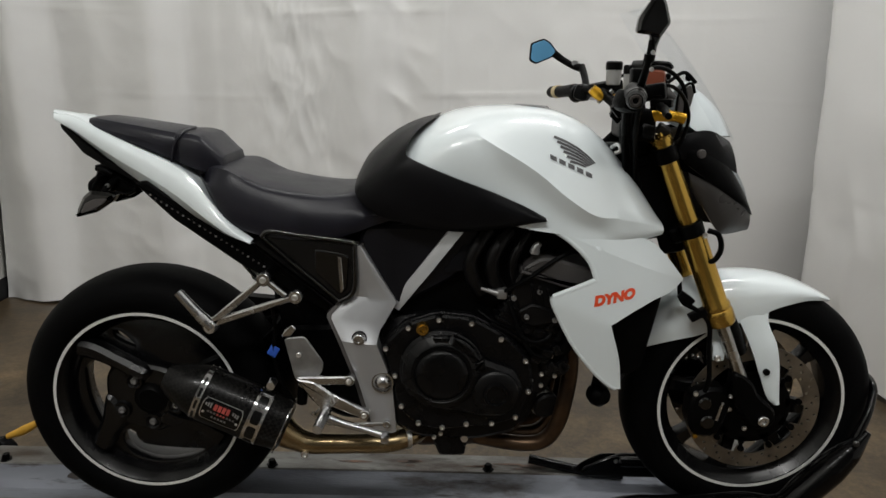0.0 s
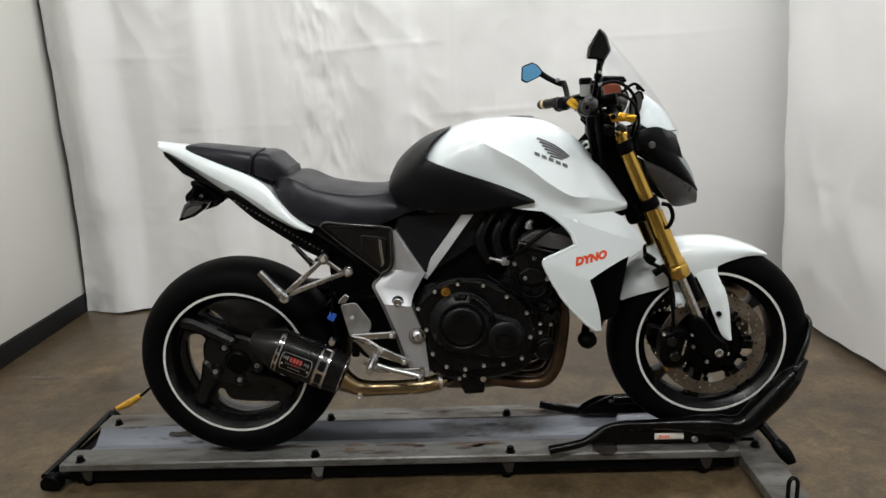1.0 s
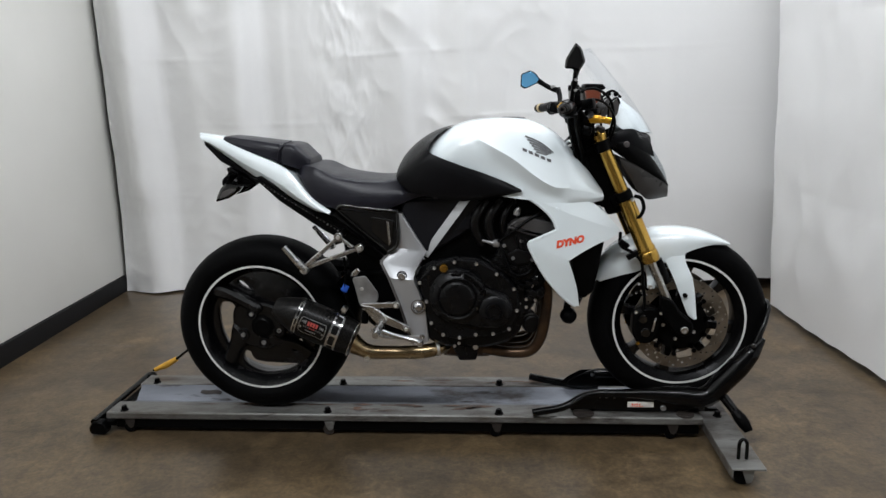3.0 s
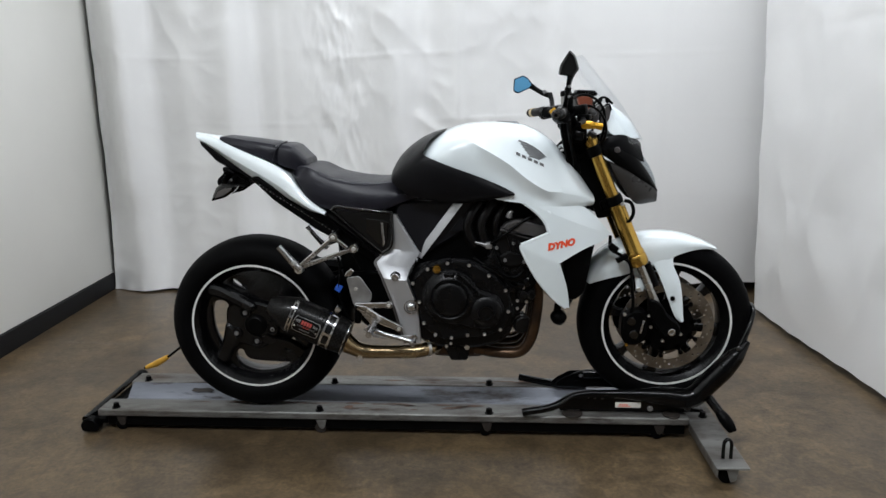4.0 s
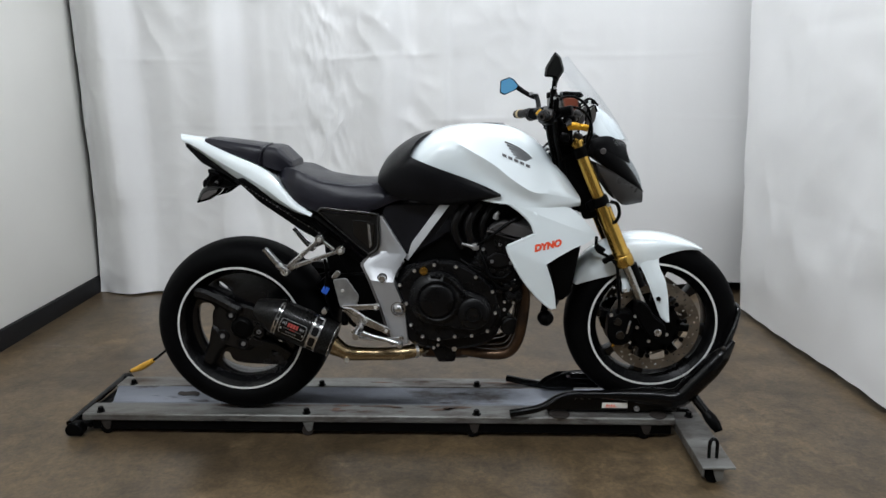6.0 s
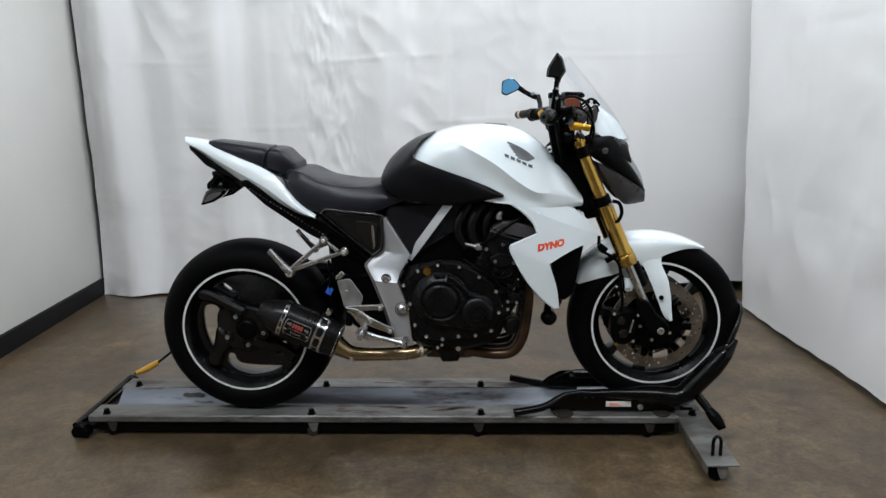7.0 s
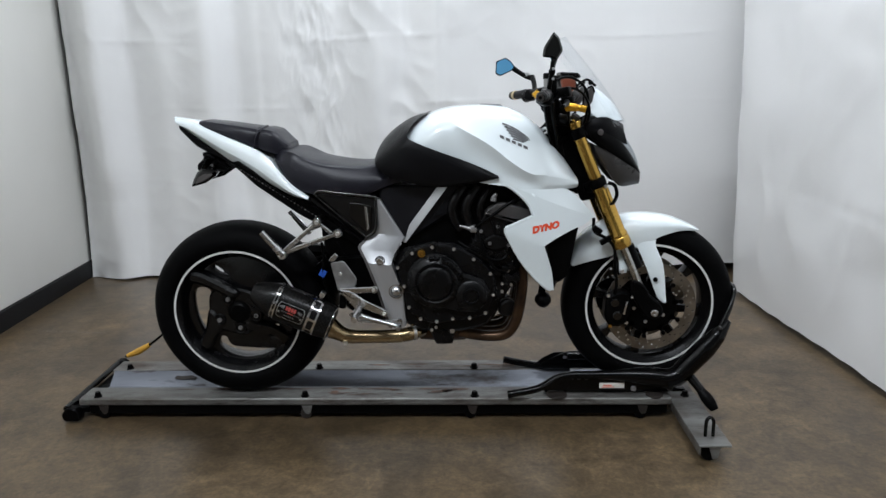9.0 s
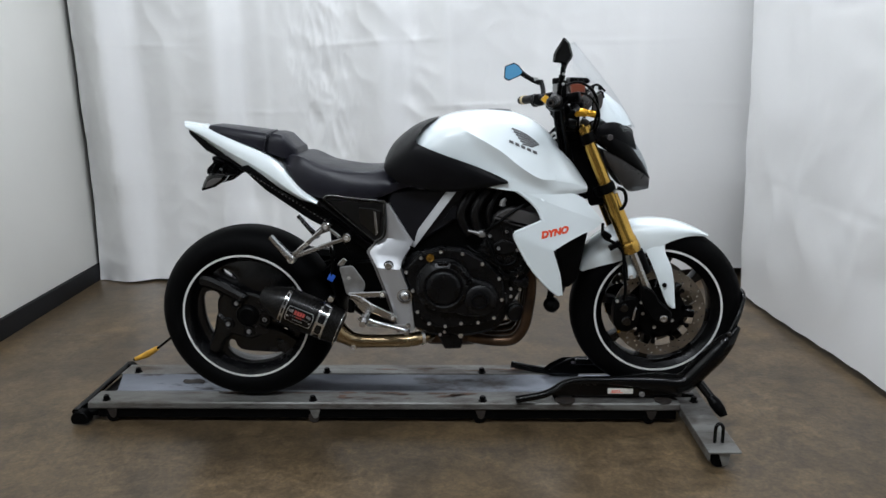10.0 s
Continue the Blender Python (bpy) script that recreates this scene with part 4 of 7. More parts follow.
def fork(s):
    y = s * 0.100
    d = Vector((0.262, 0, -0.612)).normalized()
    top = Vector((0.437, y, 1.035))

    def at(k):
        p = top + d * k
        return (p.x, y, p.z)
    leg = part("fork_leg", lathe([(0.0, 0.0), (0.020, 0.0), (0.021, 0.006), (0.021, 0.215)], at(0), d, 28), M_GOLD, bike, "gold anodised fork leg")
    part("outer_tube", lathe([(0.0215, 0.205), (0.024, 0.21), (0.0265, 0.225), (0.0265, 0.385), (0.030, 0.391), (0.0305, 0.399), (0.0285, 0.402), (0.0305, 0.405), (0.032, 0.412), (0.032, 0.432), (0.029, 0.440), (0.020, 0.442)], at(0), d, 30), M_GOLD, leg)
    part("slider_tube", lathe([(0.0145, 0.43), (0.0145, 0.61), (0.010, 0.612)], at(0), d, 26), M_SLIDER, leg, "dulled steel fork slider")
    part("fork_cap", lathe([(0.0, -0.018), (0.008, -0.018), (0.010, -0.010), (0.021, -0.010), (0.0245, -0.006), (0.0245, 0.004), (0.0, 0.006)], at(0), d, 12), M_GOLD, leg)
    p = at(0.602)
    cast = prism([(p[0] - 0.030, p[2] + 0.035), (p[0] - 0.006, p[2] + 0.03), (p[0] + 0.020, p[2] + 0.006), (0.705, 0.462), (0.750, 0.425), (0.752, 0.392), (0.730, 0.376), (0.698, 0.378), (0.668, 0.420), (p[0] - 0.028, p[2] - 0.02)], y - 0.022, y + 0.022, 0.014, 0.006)
    c = part("axle_casting", cast, M_BLACK, leg, "black fork bottom casting")
    bolt(c, FX, y - 0.024 if s < 0 else y + 0.03, FZ - 0.002, 0.013, 0.012, M_ALLOY, "axle_bolt")
    part("guard_tube", lathe([(0.019, 0.445), (0.020, 0.47), (0.019, 0.52), (0.016, 0.53)], (at(0)[0] + 0.018, y + 0.016, at(0)[2] + 0.004), d, 18), M_BLACK, leg)
    cal = part("brake_caliper", prism([(0.560, 0.452), (0.600, 0.475), (0.640, 0.468), (0.652, 0.430), (0.640, 0.372), (0.612, 0.345), (0.572, 0.350), (0.556, 0.385)], s * 0.050, s * 0.108, 0.016, 0.008), M_BLACK, bike, "black radial brake caliper")
    for i, (bx, bz, r) in enumerate(((0.590, 0.435, 0.016), (0.600, 0.388, 0.017))):
        part("piston_cap", lathe([(0.0, -0.008), (r * 0.8, -0.008), (r, -0.004), (r, 0.004)], (bx, s * 0.108, bz), (0, s, 0) if s > 0 else (0, 1, 0), 20), M_GLOSSBLACK, cal)
    part("logo_bar", moved(box(-0.003, 0.003, -0.0012, 0.0, -0.024, 0.024, 0.001), pose(0.626, s * 0.1085, 0.415, 0, 12, 0)), M_ALLOY, cal)
    bolt(cal, 0.566, s * 0.108, 0.46, 0.006, 0.006)
    bolt(cal, 0.575, s * 0.108, 0.352, 0.006, 0.006, M_GOLD)
    bolt(cal, 0.646, s * 0.108, 0.455, 0.005, 0.006)
    return leg


fork(-1)
fork(1)


def front_end():
    tri = prism([(0.370, 0.984), (0.405, 1.002), (0.454, 1.025), (0.462, 1.008), (0.447, 0.995), (0.40, 0.974), (0.372, 0.966)], -0.088, 0.088, 0.010, 0.004)
    t = part("top_clamp", tri, M_BLACK, bike, "black upper fork clamp")
    lc = part("lower_clamp", prism([(0.470, 0.838), (0.530, 0.862), (0.545, 0.838), (0.535, 0.820), (0.485, 0.806)], -0.095, 0.095, 0.012, 0.006), M_BLACK, bike, "black lower fork clamp")
    for s in (-1, 1):
        part("clamp_ring", lathe([(0.022, 0.188), (0.027, 0.190), (0.028, 0.196), (0.028, 0.214), (0.027, 0.220), (0.022, 0.222)], (0.437, s * 0.1, 1.035), (0.262, 0, -0.612), 28), M_BLACK, lc)
    for s in (-1, 1):
        bolt(lc, 0.540, s * 0.128, 0.838, 0.006, 0.006)
        part("clamp_collar", lathe([(0.0215, 0.012), (0.026, 0.014), (0.027, 0.020), (0.027, 0.040), (0.026, 0.046), (0.0215, 0.048)], (0.437, s * 0.1, 1.035), (0.262, 0, -0.612), 28), M_BLACK, t)
        bolt(t, 0.398, s * 0.090, 0.990, 0.007, 0.006, M_BLACK)
    part("steering_head", lathe([(0.03, 0), (0.036, 0.02), (0.036, 0.20), (0.03, 0.22)], (0.385, 0, 1.015), (0.262, 0, -0.612), 24), M_BLACK, bike)
    # frame spars and dark inner panels behind the forks
    bm = bmesh.new()
    for s in (-1, 1):
        prism([(0.375, 1.045), (0.45, 1.02), (0.515, 0.86), (0.52, 0.79), (0.47, 0.78), (0.44, 0.86), (0.38, 0.95), (0.335, 1.005)], s * 0.062, s * 0.078, 0.012, 0.004, bm)
    part("inner_panel", bm, M_BLACK, bike, "black panel behind the fork")
    # lower hose loop at the clamp
    part("brake_hose", tube([(0.545, -0.130, 0.850), (0.566, -0.135, 0.842), (0.575, -0.135, 0.812), (0.566, -0.13, 0.785), (0.556, -0.118, 0.778)], 0.006, 10), M_BLACK, bike)
    part("brake_hose", tube([(0.515, -0.07, 0.72), (0.512, -0.11, 0.685), (0.545, -0.118, 0.665), (0.578, -0.11, 0.63), (0.585, -0.108, 0.57), (0.592, -0.11, 0.50), (0.588, -0.105, 0.465)], 0.0055, 10), M_BLACK, bike)
    part("hose_clip", moved(box(-0.016, 0.016, -0.012, 0.012, -0.010, 0.010, 0.003), pose(0.520, -0.112, 0.690, 0, 35, 0)), M_BLACK, bike)
    part("hose_clip", moved(box(-0.02, 0.02, -0.012, 0.012, -0.008, 0.008, 0.003), pose(0.548, -0.115, 0.655, 0, -30, 0)), M_BLACK, bike)


front_end()


def tank():
    st = [
        (-0.175, 0.985, 0.070, 0.966, 0.112, 0.935, 0.132, 0.905, 0.120, 0.880),
        (-0.100, 1.043, 0.085, 1.030, 0.148, 0.990, 0.170, 0.940, 0.150, 0.876),
        (-0.030, 1.077, 0.090, 1.066, 0.158, 1.038, 0.184, 0.980, 0.165, 0.872),
        (0.030, 1.095, 0.100, 1.084, 0.166, 1.053, 0.186, 0.995, 0.172, 0.870),
        (0.100, 1.101, 0.110, 1.088, 0.192, 1.020, 0.181, 0.962, 0.178, 0.868),
        (0.170, 1.099, 0.118, 1.083, 0.203, 0.978, 0.185, 0.922, 0.192, 0.858),
        (0.230, 1.088, 0.120, 1.068, 0.208, 0.930, 0.191, 0.886, 0.194, 0.850),
        (0.290, 1.060, 0.116, 1.038, 0.206, 0.893, 0.190, 0.862, 0.192, 0.838),
        (0.345, 1.012, 0.108, 0.992, 0.190, 0.885, 0.188, 0.855, 0.182, 0.835),
        (0.400, 0.945, 0.098, 0.932, 0.166, 0.872, 0.167, 0.850, 0.160, 0.835),
        (0.450, 0.872, 0.085, 0.866, 0.130, 0.856, 0.134, 0.848, 0.124, 0.838)]
    curves = []
    for k in range(5):
        if k == 0:
            curves.append([Vector((s[0], 0, s[1])) for s in st])
        else:
            curves.append([Vector((s[0], s[2 * k], s[2 * k + 1])) for s in st])
    curves = [param_spline(c, 56) for c in curves]
    rings = []
    for i in range(56):
        x = curves[0][i].x
        ctrl = [Vector((0, c[i].y, c[i].z)) for c in curves]
        ctrl = [Vector((0, -ctrl[1].y, ctrl[1].z))] + ctrl
        half = []
        for a in range(1, 5):
            p0, p1, p2 = ctrl[a - 1], ctrl[a], ctrl[a + 1]
            p3 = ctrl[a + 2] if a + 2 < len(ctrl) else p2 * 2 - p1
            # a fold runs along the shoulder: each side keeps its own slope
            sharp = max(0.0, min(1.0, (x - 0.015) / 0.05))
            if a == 2:
                p3 = p3.lerp(p2 * 2 - p1 + Vector((0, 0, -0.3 * (p1 - p2).length)), sharp)
            elif a == 3:
                p0 = p0.lerp(p1 * 2 - p2, sharp)
            for k in range(6):
                t = k / 6
                half.append(0.5 * (2 * p1 + (p2 - p0) * t + (2 * p0 - 5 * p1 + 4 * p2 - p3) * t * t + (3 * p1 - p0 - 3 * p2 + p3) * t ** 3))
        half.append(ctrl[-1])
        half.append(Vector((0, ctrl[-1].y * 0.8, ctrl[-1].z - 0.008)))
        ring = [(x, -p.y, p.z) for p in half] + [(x, p.y, p.z) for p in half[:0:-1]]
        rings.append(ring)
    t = part("fuel_tank", loft(rings), M_PEARL, bike, "pearl white fuel tank", 34)
    # black cover over the rear and lower side
    up = [(-0.028, 0.0, 1.083), (-0.045, -0.075, 1.068), (-0.080, -0.135, 1.040), (-0.097, -0.172, 1.010), (-0.075, -0.188, 0.995), (-0.002, -0.196, 0.966), (0.079, -0.194, 0.936), (0.145, -0.195, 0.908), (0.190, -0.197, 0.885)]
    lo = [(-0.190, 0.0, 0.985), (-0.199, -0.066, 0.970), (-0.207, -0.112, 0.945), (-0.206, -0.140, 0.922), (-0.186, -0.158, 0.900), (-0.132, -0.172, 0.872), (0.000, -0.180, 0.850), (0.110, -0.188, 0.862), (0.192, -0.196, 0.878)]
    b = skin(up, lo, 0.012, 0.010, 54, 12, 3.0)
    for v in b.verts:
        f = max(0.0, min(1.0, (v.co.x + 0.20) / 0.165))
        k = 4 * f * (1 - f) * math.exp(-(v.co.y / 0.13) ** 4)
        v.co.z += 0.017 * k
        v.co.x -= 0.006 * k
    part("tank_cover", mirrored(b), M_COVER, t, "matt black tank cover", 50)
    part("fuel_cap", lathe([(0.0, 0.008), (0.035, 0.008), (0.042, 0.003), (0.043, -0.005)], (0.17, 0, 1.0935), (0.05, 0, 1), 32), M_GLOSSBLACK, t)
    # wing emblem and the line below it, as plain shapes
    for k in range(6):
        a = Vector((0.204 + 0.0065 * k, 1.046 - 0.0095 * k))
        c = Vector((0.291 - 0.0042 * k, 0.9925 - 0.0012 * k))
        bow = Vector((0.006, 0.004)) * (1 - k / 6)
        top_, low_ = [], []
        for i in range(5):
            f = i / 4
            p = a.lerp(c, f) + bow * math.sin(math.pi * f)
            th = 0.0024 * (1 - 0.45 * f)
            top_.append((p.x + th * 0.5, p.y + th))
            low_.append((p.x - th * 0.5, p.y - th))
        emblem(t, top_ + low_[::-1], "wing_emblem")
    for k in range(5):
        x = 0.195 + 0.0186 * k
        z = 1.013 - 0.0085 * k
        emblem(t, ((x, z), (x + 0.0135, z - 0.006), (x + 0.0138, z - 0.0150), (x + 0.0003, z - 0.0090)), "emblem_bar")
    return t


def emblem(parent, pol, name):
    bm = bmesh.new()
    bm.faces.new([bm.verts.new((x, 0, z)) for x, z in pol])
    bmesh.ops.triangulate(bm, faces=bm.faces)
    return part(name, draped(bm, parent, 0.0012, 3), M_DECAL, parent)


tank()


def seat():
    # rider seat: sections across the bike
    st = [  # x, top z, crease half width, crease z, lower half width, lower z
        (-0.545, 0.966, 0.070, 0.958, 0.105, 0.938),
        (-0.520, 0.970, 0.098, 0.964, 0.130, 0.905),
        (-0.480, 0.963, 0.124, 0.962, 0.146, 0.852),
        (-0.430, 0.942, 0.130, 0.938, 0.152, 0.832),
        (-0.395, 0.935, 0.132, 0.924, 0.152, 0.824),
        (-0.330, 0.922, 0.130, 0.913, 0.155, 0.818),
        (-0.260, 0.915, 0.124, 0.909, 0.152, 0.820),
        (-0.205, 0.922, 0.110, 0.914, 0.146, 0.836),
        (-0.165, 0.930, 0.105, 0.902, 0.145, 0.852),
        (-0.125, 0.905, 0.100, 0.885, 0.142, 0.864)]
    pts = param_spline([Vector((a, b, c)) for a, b, c, d, e, f in st], 44)
    pts2 = param_spline([Vector((d, e, f)) for a, b, c, d, e, f in st], 44)
    rings = []
    for (x, zt, wc), (zc, wl, zl) in zip(pts, pts2):
        half = [(0, zt), (wc * 0.5, zt * 0.85 + zc * 0.15), (wc * 0.86, zt * 0.35 + zc * 0.65 + 0.001), (wc, zc), (wc + 0.006, zc - 0.008), (wc + (wl - wc) * 0.7, zc - 0.028), (wl, zc + (zl - zc) * 0.55), (wl, zl + 0.012), (wl - 0.006, zl), (wl - 0.03, zl - 0.004)]
        rings.append([(x, -y, z) for y, z in half] + [(x, y, z) for y, z in half[:0:-1]])
    part("rider_seat", loft(rings), M_VINYL, bike, "black vinyl rider seat", 45)
    st = [(-0.814, 1.058, 0.030, 1.054, 1.050), (-0.806, 1.064, 0.046, 1.058, 1.044), (-0.785, 1.066, 0.060, 1.058, 1.036), (-0.735, 1.060, 0.072, 1.050, 1.020), (-0.66, 1.049, 0.078, 1.037, 0.996), (-0.606, 1.041, 0.082, 1.027, 0.976),
          (-0.600, 1.036, 0.080, 1.023, 0.974), (-0.594, 1.039, 0.084, 1.027, 0.970), (-0.570, 1.038, 0.086, 1.027, 0.962), (-0.552, 1.033, 0.087, 1.022, 0.956), (-0.546, 1.029, 0.086, 1.018, 0.954), (-0.512, 0.994, 0.082, 0.987, 0.953), (-0.504, 0.988, 0.078, 0.982, 0.955), (-0.500, 0.974, 0.070, 0.970, 0.958)]
    rings = []
    for x, zt, w, zc, zl in st:
        half = [(0, zt), (w * 0.6, zt - 0.001), (w * 0.86, zt * 0.6 + zc * 0.4), (w * 0.95, zc), (w * 0.985, zc - 0.006), (w * 1.04, (zc + zl) / 2), (w, zl), (w * 0.7, zl - 0.004)]
        rings.append([(x, -y, z) for y, z in half] + [(x, y, z) for y, z in half[:0:-1]])
    p = part("pillion_seat", loft(rings), M_VINYL, bike, "black vinyl pillion seat", 26)
    part("seat_strap", tube([(-0.612, -0.089, 0.972), (-0.603, -0.088, 1.010), (-0.590, -0.074, 1.033), (-0.586, 0.0, 1.042), (-0.590, -0.074, 1.033), (-0.603, 0.088, 1.010), (-0.612, 0.089, 0.972)], 0.0032, 8), M_VINYL, p)


seat()


def tail():
    up = [(-0.900, -0.012, 1.072), (-0.830, -0.045, 1.062), (-0.760, -0.074, 1.034), (-0.687, -0.088, 1.004), (-0.615, -0.100, 0.975), (-0.562, -0.118, 0.944), (-0.510, -0.136, 0.888), (-0.472, -0.149, 0.852), (-0.425, -0.156, 0.820)]
    lo = [(-0.885, -0.020, 1.045), (-0.835, -0.045, 1.018), (-0.770, -0.068, 0.978), (-0.715, -0.082, 0.942), (-0.664, -0.096, 0.912), (-0.606, -0.111, 0.880), (-0.547, -0.126, 0.851), (-0.482, -0.142, 0.819), (-0.430, -0.152, 0.808)]
    ridge = []
    for a, c in zip(up, lo):
        p = Vector(a).lerp(Vector(c), 0.62)
        ridge.append((p.x, p.y - 0.013, p.z))
    lo_in = [(x, y + 0.012, z) for x, y, z in lo]
    b = skin(up, ridge, 0.005, 0.008, 40, 8, 2.0)
    skin(ridge, lo_in, 0.001, 0.008, 40, 6, 2.0, b)
    bmesh.ops.remove_doubles(b, verts=b.verts[:], dist=0.0003)
    b = mirrored(b)
    t = part("tail_cowl", b, M_PEARL, bike, "pearl white tail cowl", 22)
    # deck that joins the two sides under the seat
    rows = []
    for x, w, z in ((-0.902, 0.013, 1.073), (-0.83, 0.046, 1.060), (-0.76, 0.072, 1.030), (-0.687, 0.086, 1.0), (-0.615, 0.096, 0.970), (-0.56, 0.10, 0.935), (-0.5, 0.1, 0.86)):
        rows.append([(x, -w, z), (x, -w * 0.5, z + 0.004), (x, w * 0.5, z + 0.004), (x, w, z), (x, w * 0.9, z - 0.016), (x, -w * 0.9, z - 0.016)])
    part("tail_deck", loft(rows), M_PEARL, t)
    u = [(-0.888, 0.014, 1.040), (-0.83, 0.04, 0.985), (-0.78, 0.055, 0.960), (-0.70, 0.07, 0.925), (-0.62, 0.09, 0.868), (-0.5, 0.1, 0.79), (-0.42, 0.1, 0.74)]
    rows = []
    for (x, w, z), top in zip(u, (1.046, 1.012, 0.976, 0.940, 0.885, 0.81, 0.78)):
        rows.append([(x, -w, top), (x, -w, z), (x, -w * 0.6, z - 0.008), (x, w * 0.6, z - 0.008), (x, w, z), (x, w, top)])
    part("under_tail", loft(rows), M_BLACK, bike, "black under-tail tray")
    # sub-frame rail with its row of small lights
    for s in (-1, 1):
        sf = part("subframe_rail", prism([(-0.690, 0.930), (-0.665, 0.935), (-0.520, 0.840), (-0.460, 0.808), (-0.40, 0.775), (-0.255, 0.660), (-0.272, 0.636), (-0.345, 0.682), (-0.47, 0.752), (-0.61, 0.852)], s * 0.112, s * 0.086, 0.006, 0.004), M_BLACK, bike, "black subframe rail")
        if s < 0:
            for k in range(24):
                f = k / 23
                x, z = -0.655 + f * 0.262, 0.905 - f * 0.172
                part("led_bead", box(x - 0.0022, x + 0.0022, -0.1142, -0.1118, z - 0.002, z + 0.002, 0.0006), M_SMOKE if k % 3 else M_DULL, sf)
    # plate holder and turn signal
    h = part("plate_bracket", prism([(-0.808, 0.96), (-0.787, 0.954), (-0.76, 0.943), (-0.712, 0.909), (-0.703, 0.9), (-0.733, 0.897), (-0.765, 0.901), (-0.794, 0.894), (-0.829, 0.897), (-0.828, 0.917), (-0.802, 0.939)], -0.045, 0.045, 0.008, 0.004), M_BLACK, bike, "black plate bracket")
    part("number_plate", moved(box(-0.003, 0.003, -0.09, 0.09, -0.045, 0.045, 0.002), pose(-0.800, 0.0, 0.900, 0, 30, 0)), M_BLACK, h, "plate seen edge on")
    part("bracket_clip", tube([(-0.800, -0.046, 0.952), (-0.782, -0.050, 0.948), (-0.765, -0.050, 0.938)], [0.007, 0.009, 0.006], 10), M_BLACK, h)
    for s in (-1, 1):
        sg = part("turn_signal", prism([(-0.832, 0.849), (-0.825, 0.87), (-0.811, 0.896), (-0.793, 0.91), (-0.765, 0.907), (-0.735, 0.902), (-0.746, 0.886), (-0.783, 0.862)], s * 0.075, s * 0.104, 0.005, 0.007), M_GLOSSBLACK, h, "black arrow-shaped turn signal")
        part("signal_lens", prism([(-0.817, 0.859), (-0.805, 0.882), (-0.782, 0.893), (-0.753, 0.894), (-0.764, 0.883), (-0.791, 0.868)], s * 0.1035, s * 0.1065, 0.005, 0.001), M_SMOKE, sg, "smoked lens")
        part("signal_stem", tube([(x, s * y, z) for (x, z), y in zip([(-0.779, 0.898), (-0.768, 0.917), (-0.754, 0.933)], (0.085, 0.06, 0.03))], 0.008, 10), M_BLACK, h)
        bolt(h, -0.768, s * 0.068 if s < 0 else s * 0.06, 0.917, 0.005, 0.006, M_DULL)
    part("signal_wire", tube([(x, -0.06, z) for x, z in [(-0.757, 0.902), (-0.732, 0.897), (-0.714, 0.903), (-0.708, 0.914)]], 0.003, 8), M_BLACK, h)


tail()


def side_cover(s):
    c = part("side_cover", prism([(-0.403, 0.824), (-0.389, 0.831), (-0.333, 0.827), (-0.211, 0.814), (-0.213, 0.71), (-0.242, 0.683)], s * 0.150, s * 0.09, 0.006, 0.004), M_WEAVE, bike, "glossy carbon side cover")
    part("cover_rib", prism([(-0.294, 0.799), (-0.242, 0.793), (-0.22, 0.785), (-0.226, 0.712), (-0.243, 0.699), (-0.296, 0.751)], s * 0.1535, s * 0.146, 0.006, 0.003), M_GLOSSBLACK, c)
    part("cover_edge", prism([(-0.245, 0.785), (-0.237, 0.783), (-0.233, 0.712), (-0.241, 0.7)], s * 0.156, s * 0.152, 0.002, 0.001), M_ALLOY, c, "bright edge strip")
    for pts, r in (([(-0.407, 0.826), (-0.39, 0.838), (-0.333, 0.831), (-0.218, 0.817), (-0.208, 0.807)], 0.0055), ([(-0.208, 0.807), (-0.212, 0.711), (-0.243, 0.682)], 0.006), ([(-0.407, 0.826), (-0.334, 0.76), (-0.243, 0.682)], 0.004)):
        part("cover_lip", tube([(x, s * 0.151, z) for x, z in pts], r, 10, 40), M_GLOSSBLACK, c)
    part("frame_tube", prism([(-0.427, 0.816), (-0.413, 0.821), (-0.244, 0.668), (-0.264, 0.654), (-0.44, 0.804)], s * 0.134, s * 0.10, 0.008, 0.010), M_CAST, bike, "dark subframe tube")
    return c


side_cover(-1)
side_cover(1)


